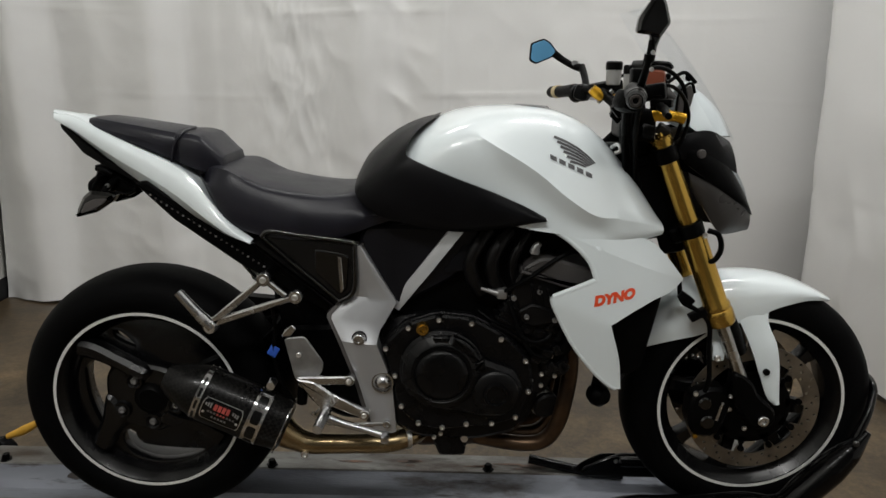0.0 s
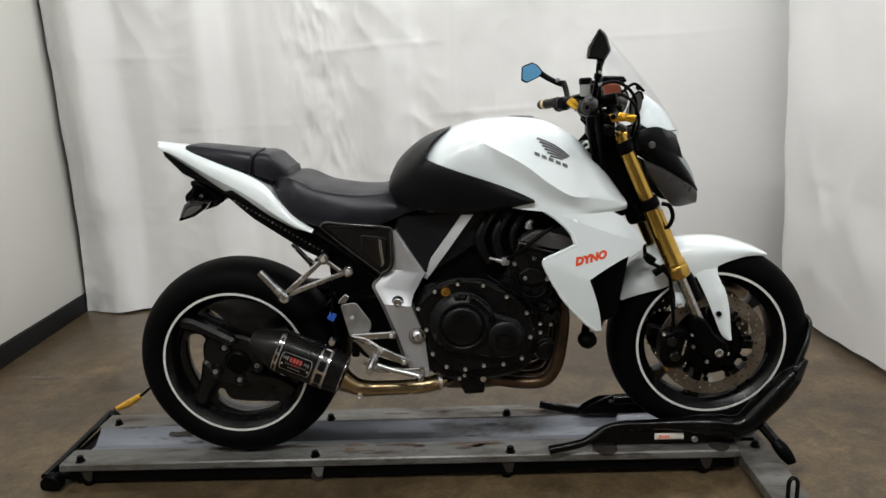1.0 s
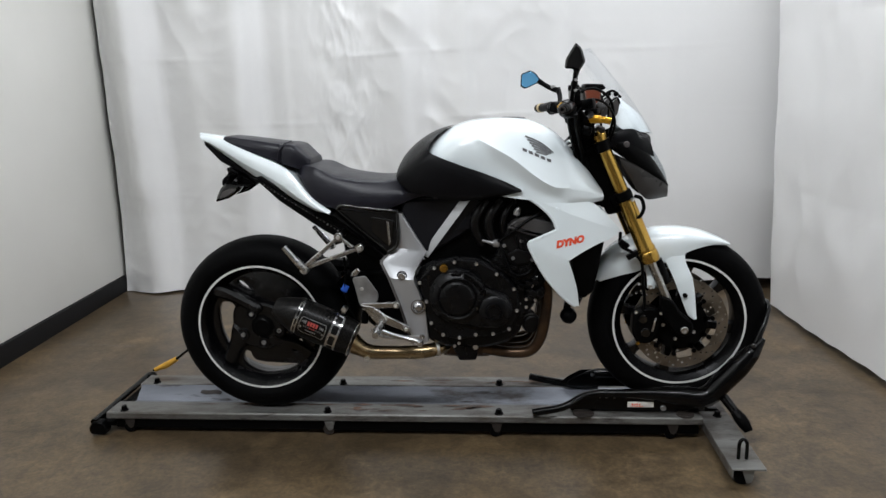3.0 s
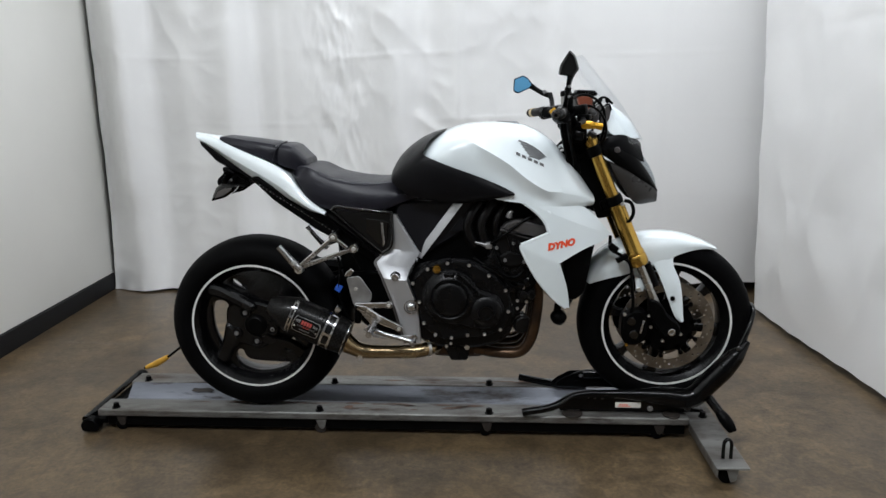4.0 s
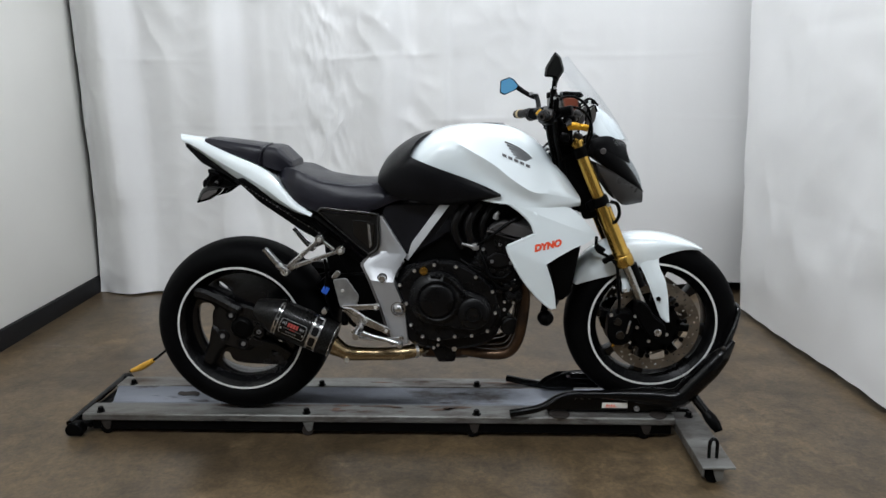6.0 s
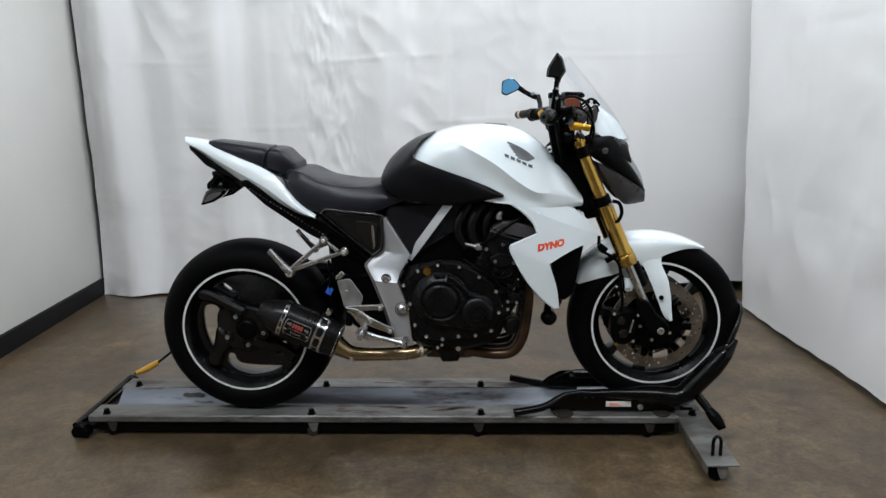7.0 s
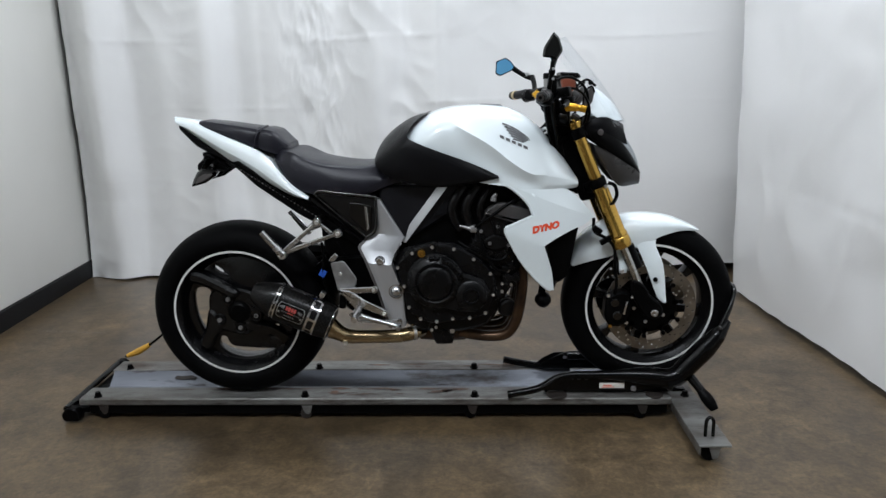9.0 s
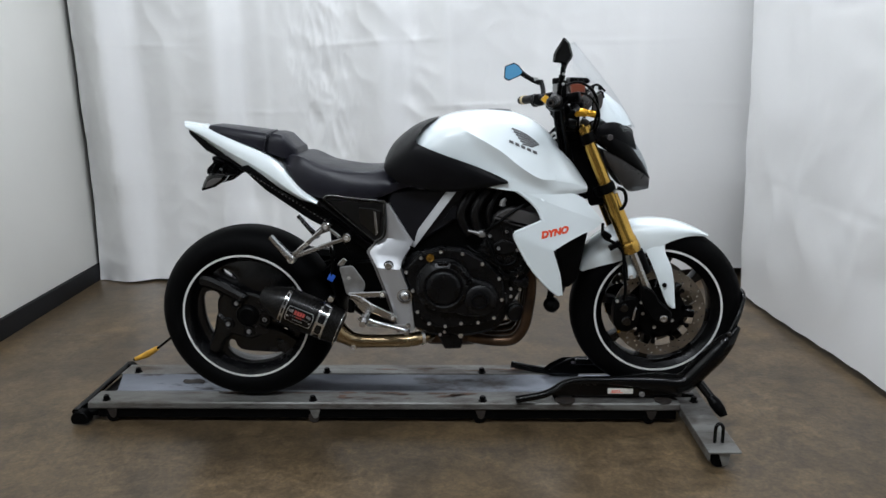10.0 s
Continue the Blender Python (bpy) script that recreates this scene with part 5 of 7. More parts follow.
def frame_side(s):
    """Silver pivot plate, strut and dark side panel."""
    rear = [(-0.203, -0.148, 0.808), (-0.212, -0.140, 0.735), (-0.222, -0.133, 0.692), (-0.232, -0.138, 0.682), (-0.262, -0.150, 0.650), (-0.262, -0.153, 0.642), (-0.238, -0.173, 0.600), (-0.205, -0.158, 0.495), (-0.180, -0.150, 0.395), (-0.170, -0.147, 0.360)]
    front = [(-0.196, -0.148, 0.808), (-0.150, -0.140, 0.728), (-0.124, -0.135, 0.684), (-0.121, -0.137, 0.676), (-0.146, -0.150, 0.634), (-0.156, -0.155, 0.618), (-0.162, -0.173, 0.592), (-0.130, -0.158, 0.495), (-0.124, -0.150, 0.410), (-0.122, -0.147, 0.368)]
    pl = skin(rear, front, 0.004, 0.045, 42, 10, 6.0, straight=True)
    if s > 0:
        moved(pl, Matrix.Diagonal((1, -1, 1, 1)))
    f = part("frame_plate", pl, M_SILVER, bike, "silver painted frame plate", 30)
    edge = skin([(x - 0.012, y + 0.010, z) for x, y, z in rear], [(x + 0.012, y + 0.010, z) for x, y, z in rear], 0.0, 0.03, 42, 5, 2.0, straight=True)
    if s > 0:
        moved(edge, Matrix.Diagonal((1, -1, 1, 1)))
    part("plate_rim", edge, M_SMOKE, f, "darker rounded rim")
    bolt(f, -0.199, s * 0.176 if s < 0 else s * 0.15, 0.606, 0.0125, 0.008, M_ALLOY, "pivot_bolt")
    part("bolt_ring", lathe([(0.0135, 0.0), (0.0165, -0.003), (0.0165, 0.004), (0.0135, 0.004)], (-0.199, s * 0.172, 0.606), (0, 1, 0), 24, closed=True), M_BLACK, f)
    part("pivot_cap", lathe([(0.0, -0.012), (0.009, -0.0105), (0.015, -0.006), (0.0185, 0.0), (0.0195, 0.004), (0.0205, 0.004), (0.022, -0.003), (0.0245, -0.003), (0.026, 0.002), (0.026, 0.012)], (-0.150, s * 0.163, 0.498), (0, s, 0) if s > 0 else (0, 1, 0), 30), M_ALLOY, f, "domed alloy pivot cap")
    bolt(f, -0.142, s * 0.154, 0.392, 0.009, 0.008, M_ALLOY)
    sb = skin([(-0.140, -0.118, 0.668), (-0.070, -0.136, 0.760), (-0.002, -0.138, 0.850)], [(-0.116, -0.128, 0.656), (-0.042, -0.150, 0.755), (0.030, -0.150, 0.850)], 0.001, 0.014, 3, 4, 2.0, straight=True)
    if s > 0:
        moved(sb, Matrix.Diagonal((1, -1, 1, 1)))
    part("frame_strut", sb, M_SILVER, bike, "silver diagonal frame strut", 20)
    part("side_panel", prism([(-0.204, 0.815), (-0.190, 0.850), (0.066, 0.850), (0.050, 0.785), (0.010, 0.735), (-0.118, 0.662)], s * 0.128, s * 0.095, 0.02, 0.008), M_PANEL, bike, "black plastic side panel")
    fc = skin([(0.034, -0.118, 0.852), (0.018, -0.130, 0.800), (-0.020, -0.136, 0.748)], [(0.072, -0.116, 0.852), (0.060, -0.128, 0.800), (0.046, -0.134, 0.756)], 0.001, 0.02, 3, 5, 2.0, straight=True)
    if s > 0:
        moved(fc, Matrix.Diagonal((1, -1, 1, 1)))
    part("panel_facet", fc, M_COVER, bike, "black facet beside the intake hoses", 20)
    part("frame_spar", prism([(-0.05, 0.858), (0.19, 0.858), (0.30, 0.835), (0.33, 0.80), (0.28, 0.815), (0.18, 0.838), (-0.05, 0.838)], s * 0.120, s * 0.085, 0.008, 0.005), M_BLACK, bike)
    return f


frame_side(-1)
frame_side(1)


def engine():
    case = prism([(-0.168, 0.552), (-0.150, 0.612), (-0.120, 0.640), (-0.020, 0.655), (0.075, 0.632), (0.175, 0.545), (0.205, 0.470), (0.185, 0.400), (0.150, 0.362), (0.06, 0.340), (-0.08, 0.345), (-0.135, 0.380), (-0.140, 0.46)], -0.135, 0.135, 0.03, 0.012)
    e = part("crankcase", case, M_ENGINE, bike, "black engine crankcase")
    rim = [(-0.099, 0.637), (-0.029, 0.66), (0.047, 0.653), (0.117, 0.615), (0.175, 0.561), (0.184, 0.483), (0.156, 0.417), (0.101, 0.397), (0.04, 0.392), (-0.018, 0.382), (-0.076, 0.394), (-0.117, 0.438), (-0.132, 0.518), (-0.151, 0.585)]
    part("case_cover", prism(rim, -0.163, -0.130, 0.02, 0.005), M_ENGINE, e)
    part("case_flange", prism([(-0.101, 0.64), (-0.03, 0.663), (0.048, 0.657), (0.12, 0.618), (0.178, 0.562), (0.188, 0.483), (0.16, 0.414), (0.104, 0.394), (0.041, 0.388), (-0.019, 0.378), (-0.079, 0.391), (-0.12, 0.436), (-0.136, 0.518), (-0.155, 0.587)], -0.150, -0.128, 0.02, 0.003), M_ENGINE, e)
    cx, cz = (-0.018, 0.535)
    px, pz = (0.101, 0.489)
    # raised housing round both covers, its upper front facet stepped
    inner = [(cx + 0.094 * math.cos(radians(a)), cz + 0.094 * math.sin(radians(a))) for a in range(18, 250, 16)]
    inner += [(cx - 0.02, cz - 0.088), (px - 0.03, pz - 0.062), (px + 0.02, pz - 0.060), (px + 0.052, pz - 0.030), (px + 0.060, pz + 0.010), (px + 0.040, pz + 0.050)]
    part("clutch_housing", prism(inner, -0.184, -0.156, 0.012, 0.010), M_ENGINE, e)
    cl = part("clutch_cover", lathe([(0.0, -0.017), (0.038, -0.017), (0.050, -0.015), (0.056, -0.011), (0.058, -0.006), (0.0605, -0.005), (0.066, -0.009), (0.070, -0.008), (0.086, 0.006), (0.088, 0.02)], (cx, -0.190, cz), (0, 1, 0), 64), M_ENGINE, e, "round black clutch cover")
    part("cover_lip", lathe([(0.0585, -0.006), (0.0605, -0.0085), (0.063, -0.0085), (0.064, -0.005)], (cx, -0.190, cz), (0, 1, 0), 64, closed=True), M_ENGINE, cl)
    for a0, a1, r0, r1, y0 in ((22, 74, 0.068, 0.090, -0.1975), (6, 20, 0.072, 0.097, -0.1935), (78, 104, 0.070, 0.086, -0.1945)):
        arc = [(r1 * math.cos(radians(a0 + (a1 - a0) * k / 10)), r1 * math.sin(radians(a0 + (a1 - a0) * k / 10))) for k in range(11)]
        arc += [(r0 * math.cos(radians(a1 - (a1 - a0) * k / 10)), r0 * math.sin(radians(a1 - (a1 - a0) * k / 10))) for k in range(11)]
        part("cover_step", prism([(cx + x, cz + z) for x, z in arc], y0, -0.170, 0.002, 0.004), M_ENGINE, e)
    part("pulse_cover", lathe([(0.0, -0.012), (0.020, -0.012), (0.023, -0.018), (0.026, -0.018), (0.029, -0.010), (0.045, -0.008), (0.051, -0.003), (0.053, 0.025)], (px, -0.186, pz), (0, 1, 0), 48), M_ENGINE, e, "smaller round engine cover")
    part("oil_cap", lathe([(0.0, -0.008), (0.004, -0.008), (0.005, -0.014), (0.010, -0.014), (0.011, -0.008), (0.0135, -0.008), (0.0145, 0.006)], (-0.061, -0.170, 0.631), (0, 1, 0), 10), M_GOLD, e, "gold oil filler cap")
    for x, z in ((-0.092, 0.63), (-0.026, 0.65), (0.045, 0.643), (0.11, 0.608), (0.165, 0.558), (0.174, 0.485), (0.148, 0.422), (0.095, 0.405), (0.038, 0.402), (-0.016, 0.392), (-0.07, 0.402), (-0.108, 0.443), (-0.122, 0.517), (-0.142, 0.581)):
        part("bolt_boss", lathe([(0.0, -0.003), (0.0085, -0.003), (0.0105, 0.004)], (x, -0.1625, z), (0, 1, 0), 16), M_ENGINE, e)
        bolt(e, x, -0.165, z, 0.0060, 0.007)
    for x, z in ((-0.02, 0.362), (-0.035, 0.352), (0.182, 0.500), (0.205, 0.515), (0.205, 0.488), (0.225, 0.560), (0.235, 0.512)):
        bolt(e, x, -0.138, z, 0.0055, 0.006)
    part("oil_pan", prism([(-0.06, 0.365), (0.06, 0.36), (0.042, 0.330), (0.036, 0.292), (-0.022, 0.290), (-0.034, 0.320)], -0.12, 0.12, 0.008, 0.006), M_ENGINE, e)
    part("drain_bolt", lathe([(0.0, -0.01), (0.009, -0.01), (0.009, 0.0)], (0.035, -0.125, 0.345), (0, 1, 0), 6), M_STEEL, e)
    rng = random.Random(9)
    # cylinder block leaning forward, with fins and ribs
    blk = moved(box(-0.075, 0.075, -0.15, 0.15, 0.0, 0.108, 0.012), pose(0.150, 0, 0.590, 0, 28, 0))
    b = part("cylinder_block", blk, M_ENGINE, bike, "black cylinder block")
    for k in range(5):
        part("fin", moved(box(-0.078, 0.078, -0.154, 0.154, 0.018 * k + 0.012, 0.018 * k + 0.017, 0.001), pose(0.150, 0, 0.590, 0, 28, 0)), M_ENGINE, b)
    h = part("cylinder_head", prism([(0.128, 0.712), (0.150, 0.762), (0.175, 0.775), (0.262, 0.735), (0.272, 0.665), (0.235, 0.630), (0.165, 0.640)], -0.156, 0.156, 0.010, 0.006), M_CAST, bike, "black cylinder head")
    part("valve_cover", prism([(0.152, 0.764), (0.160, 0.774), (0.188, 0.790), (0.215, 0.792), (0.312, 0.764), (0.304, 0.738), (0.260, 0.730)], -0.164, 0.164, 0.008, 0.005), M_HEAD, h, "dark grey valve cover")
    part("cover_flange", prism([(0.146, 0.758), (0.150, 0.765), (0.262, 0.731), (0.300, 0.738), (0.302, 0.731), (0.262, 0.722)], -0.168, 0.168, 0.002, 0.002), M_HEAD, h)
    for k in range(3):
        x = 0.168 + 0.018 * k
        part("head_rib", prism([(x, 0.735 - 0.006 * k), (x + 0.007, 0.733 - 0.006 * k), (x + 0.015, 0.690), (x + 0.008, 0.690)], -0.163, -0.154, 0.002, 0.002), M_CAST, h)
    part("head_plate", prism([(0.145, 0.672), (0.175, 0.690), (0.228, 0.672), (0.235, 0.650), (0.178, 0.636), (0.150, 0.648)], -0.166, -0.154, 0.006, 0.004), M_CAST, h)
    for x, z, y in ((0.163, 0.661, -0.167), (0.224, 0.655, -0.167), (0.135, 0.700, -0.157), (0.190, 0.715, -0.157)):
        bolt(h, x, y, z, 0.006, 0.006, M_DULL)
    cap = part("head_sensor", tube([(0.176, -0.150, 0.800), (0.178, -0.152, 0.812), (0.186, -0.154, 0.822)], [0.011, 0.009, 0.006], 14), M_DULL, h, "small metal sensor")
    for x, z, w, a in ((0.166, 0.626, 0.013, 10), (0.195, 0.617, 0.013, -20), (0.218, 0.640, 0.010, 30)):
        part("hose_fitting", moved(lathe([(0.0, -0.012), (w * 0.5, -0.012), (w * 0.55, -0.004), (w, -0.003), (w, 0.012)], (0, 0, 0), (0, 1, 0), 16), pose(x, -0.150, z, 0, a, 0)), M_CAST, h)
    for pts, r in (([(0.14, -0.15, 0.640), (0.155, -0.165, 0.615), (0.185, -0.165, 0.602), (0.215, -0.158, 0.612), (0.226, -0.150, 0.640)], 0.006),
                   ([(0.125, -0.15, 0.690), (0.140, -0.162, 0.650), (0.175, -0.165, 0.580), (0.215, -0.155, 0.560)], 0.005),
                   ([(0.235, -0.150, 0.600), (0.250, -0.150, 0.640), (0.262, -0.155, 0.690), (0.280, -0.150, 0.72)], 0.009)):
        part("coolant_hose", tube(pts, r, 10, 30), M_BLACK, h)
    part("oil_filter", lathe([(0.0, -0.03), (0.026, -0.03), (0.031, -0.026), (0.032, 0.04)], (0.218, -0.075, 0.418), (-0.3, 1, 0.1), 28), M_CAST, e, "black oil filter")
    part("filter_ring", lathe([(0.0318, -0.016), (0.0335, -0.015), (0.0335, -0.009), (0.0318, -0.008)], (0.218, -0.075, 0.418), (-0.3, 1, 0.1), 28, closed=True), M_DULL, e)
    part("front_mount", prism([(0.165, 0.560), (0.232, 0.580), (0.246, 0.540), (0.236, 0.500), (0.205, 0.455), (0.175, 0.470)], -0.128, 0.128, 0.012, 0.006), M_CAST, e)
    part("water_pump", lathe([(0.0, -0.02), (0.02, -0.018), (0.034, -0.008), (0.036, 0.02)], (0.232, -0.12, 0.535), (0, 1, 0), 28), M_ENGINE, e)
    part("water_hose", tube([(0.232, -0.13, 0.545), (0.262, -0.15, 0.60), (0.290, -0.15, 0.66), (0.330, -0.12, 0.70)], 0.014, 12), M_BLACK, e)
    for i, x in enumerate((0.045, 0.090, 0.135)):
        part("intake_hose", tube([(x + 0.035, -0.12, 0.840), (x + 0.012, -0.138, 0.815), (x - 0.004, -0.140, 0.775), (x + 0.002, -0.132, 0.735), (x + 0.02, -0.12, 0.700)], 0.016 if i < 2 else 0.010, 12), M_CAST, e)
    inj = part("throttle_joint", tube([(0.064, -0.145, 0.716), (0.086, -0.145, 0.710), (0.100, -0.145, 0.706)], [0.004, 0.005, 0.008], 10), M_DULL, e, "bright throttle linkage")
    part("linkage_block", box(0.098, 0.122, -0.152, -0.128, 0.693, 0.717, 0.005), M_DULL, inj)
    part("wire", tube([(0.10, -0.14, 0.70), (0.16, -0.165, 0.745), (0.24, -0.16, 0.80), (0.30, -0.13, 0.80)], 0.005, 8), M_BLACK, e)
    part("wire", tube([(0.06, -0.13, 0.66), (0.10, -0.15, 0.64), (0.16, -0.15, 0.62), (0.22, -0.14, 0.60)], 0.004, 8), M_BLACK, e)
    for k in range(7):
        x, z = 0.175 + 0.085 * rng.random(), 0.535 + 0.10 * rng.random()
        part("engine_fitting", moved(box(-0.012, 0.012, -0.01, 0.01, -0.009, 0.009, 0.003), pose(x, -0.150, z, 0, rng.random() * 90, 0)), M_ENGINE, e)
    part("air_box", prism([(-0.16, 0.850), (0.27, 0.842), (0.285, 0.80), (0.20, 0.75), (0.13, 0.70), (0.10, 0.62), (-0.08, 0.61), (-0.15, 0.66)], -0.105, 0.105, 0.02, 0.01), M_BLACK, bike, "black air box behind the hoses")
    # exhaust
    for k, y in enumerate((-0.11, -0.045, 0.045, 0.11)):
        part("header_pipe", tube([(0.222, y, 0.63), (0.258, y, 0.60), (0.274, y, 0.53), (0.268, y * 0.95, 0.44), (0.252, y * 0.9, 0.365), (0.218, y * 0.8, 0.316), (0.15, y * 0.7, 0.306), (0.06, y * 0.6, 0.316)], 0.019, 14, 48), M_HEADER, bike, "heat-browned exhaust header pipe")
    part("collector", tube([(0.07, 0, 0.325), (0.0, -0.02, 0.325), (-0.08, -0.06, 0.325)], [0.06, 0.055, 0.036], 20), M_HEADER, bike)
    mp = part("mid_pipe", tube([(-0.06, -0.06, 0.330), (-0.10, -0.105, 0.330), (-0.15, -0.125, 0.326), (-0.26, -0.135, 0.327), (-0.325, -0.145, 0.334), (-0.365, -0.155, 0.358), (-0.395, -0.162, 0.385)], [0.024, 0.024, 0.0235, 0.0225, 0.0235, 0.027, 0.040], 22, 60), M_TITAN, bike, "golden titanium link pipe")
    part("pipe_clamp", lathe([(0.0245, -0.006), (0.027, -0.005), (0.027, 0.005), (0.0245, 0.006)], (-0.10, -0.105, 0.330), (-0.05, -0.02, 0), 24, closed=True), M_STEEL, mp)
    ax = Vector((-0.215, 0, 0.097)).normalized()
    o = Vector((-0.372, -0.170, 0.389))

    def oval(k, rx, rz):
        up = Vector((ax.z, 0, -ax.x)).normalized()
        if up.z < 0:
            up = -up
        c = o + ax * k
        return [c + up * rz * math.cos(2 * math.pi * i / 36) + Vector((0, 1, 0)) * rx * math.sin(2 * math.pi * i / 36) for i in range(36)]
    mu = part("muffler", loft([oval(0.045, 0.052, 0.060), oval(0.05, 0.056, 0.064), oval(0.195, 0.056, 0.064), oval(0.20, 0.056, 0.063)]), M_CARBON, bike, "carbon-wrapped stubby muffler")
    part("end_cone", loft([oval(0.1995, 0.055, 0.062), oval(0.205, 0.055, 0.062), oval(0.235, 0.048, 0.052), oval(0.265, 0.038, 0.040), oval(0.285, 0.026, 0.028), oval(0.286, 0.020, 0.022), oval(0.262, 0.018, 0.020)]), M_CARBON, mu, "carbon end cone")
    part("inlet_cap", loft([oval(-0.005, 0.040, 0.046), oval(0.0, 0.050, 0.058), oval(0.045, 0.056, 0.064)]), M_CARBON, mu)
    for a, b, w in ((0.0, 0.005, 0.002), (0.046, 0.051, 0.003), (0.077, 0.082, 0.003), (0.187, 0.1905, 0.0025), (0.200, 0.2035, 0.002)):
        part("muffler_band", loft([oval(a, 0.056 + w * 0.3, 0.063 + w * 0.3), oval(a + 0.001, 0.056 + w, 0.064 + w), oval(b - 0.001, 0.056 + w, 0.064 + w), oval(b, 0.056 + w * 0.3, 0.063 + w * 0.3)]), M_CHROME, mu, "bright steel band")
    up = Vector((ax.z, 0, -ax.x))
    up = up if up.z > 0 else -up

    def patch(name, k0, k1, t0, t1, lift, material, label="", rnd=0.0, parent=mu):
        bm = bmesh.new()
        rows = []
        for i in range(9):
            t = t0 + (t1 - t0) * i / 8
            row = []
            for j in range(9):
                e_ = 1 - rnd * (abs(2 * i / 8 - 1) ** 4)
                k = (k0 + k1) / 2 + (k1 - k0) * (j / 8 - 0.5) * e_
                c = o + ax * k
                row.append(c + up * (0.064 + lift) * math.sin(t) - Vector((0, 1, 0)) * (0.056 + lift) * math.cos(t))
            rows.append(row)
        grid_faces(bm, rows)
        return part(name, bm, material, parent, label)
    bd = patch("badge", 0.090, 0.182, -0.42, 0.42, 0.0012, M_STEEL, "riveted badge", 0.12)
    patch("badge_field", 0.0918, 0.1802, -0.395, 0.395, 0.0017, M_RIM, "", 0.12, bd)
    # two rows of plain marks, red in the middle and pale towards the ends
    for k in range(4):
        patch("badge_mark", 0.1195 + 0.0095 * k, 0.1270 + 0.0095 * k, 0.06, 0.28, 0.0022, M_REDPALE, "red badge mark" if k == 0 else "", 0.0, bd)
    for k in range(9):
        patch("badge_bar", 0.104 + 0.0072 * k, 0.1085 + 0.0072 * k, -0.08, 0.0, 0.0022, M_REDPALE if k in (3, 4, 5) else M_SMOKE, "", 0.0, bd)
    for k in range(3):
        patch("badge_bar", 0.1605 + 0.0055 * k, 0.1642 + 0.0055 * k, 0.10 + 0.02 * k, 0.28 - 0.02 * k, 0.0022, M_DULL, "", 0.0, bd)
        patch("badge_bar", 0.0985 + 0.0055 * k, 0.1022 + 0.0055 * k, 0.08 + 0.02 * k, 0.22 + 0.01 * k, 0.0022, M_DULL, "", 0.0, bd)
    for k in range(5):
        patch("badge_bar", 0.120 + 0.0075 * k, 0.1245 + 0.0075 * k, -0.25, -0.18, 0.0022, M_DULL, "", 0.0, bd)
    for k, t in ((0.0975, -0.12), (0.1745, -0.12)):
        q = o + ax * k + up * 0.066 * math.sin(t) - Vector((0, 1, 0)) * 0.058 * math.cos(t)
        part("badge_rivet", lathe([(0.0, -0.002), (0.0025, -0.0015), (0.0032, 0.0)], q, (0, 1, 0), 10), M_STEEL, bd)
    # clamp with slots between its bright edges, and the slotted band at the far end
    for k0, k1, spans in ((0.0525, 0.0755, ((-1.15, -0.62), (-0.50, 0.02), (0.14, 0.60), (0.72, 1.2))), (0.1915, 0.1995, ((-1.1, -0.75), (-0.62, -0.30), (-0.17, 0.15), (0.28, 0.60), (0.72, 1.0)))):
        patch("clamp_web", k0 - 0.002, k1 + 0.002, -1.3, 1.35, 0.0016, M_CHROME)
        for t0, t1 in spans:
            patch("clamp_slot", k0 + 0.001, k1 - 0.001, t0, t1, 0.0024, M_RIM, "", 0.25)
    for k in range(5):
        patch("ring_slot", -0.0005, 0.0022, -1.0 + 0.42 * k, -0.72 + 0.42 * k, 0.0028, M_RIM)
    ct = part("muffler_strap", loft([[o + ax * (0.065 + d1) + up * u for d1, u in ((-0.006, s), (0.006, s), (0.006, s + 0.02), (-0.006, s + 0.02))] for s in (0.062, 0.079)]), M_STEEL, mu)
    p = o + ax * 0.065 + up * 0.084
    part("strap_nut", lathe([(0, -0.012), (0.010, -0.012), (0.011, 0.012), (0, 0.012)], p, (0, 1, 0), 6), M_STEEL, mu)
    bolt(mp, -0.33, -0.168, 0.318, 0.008, 0.008)


engine()


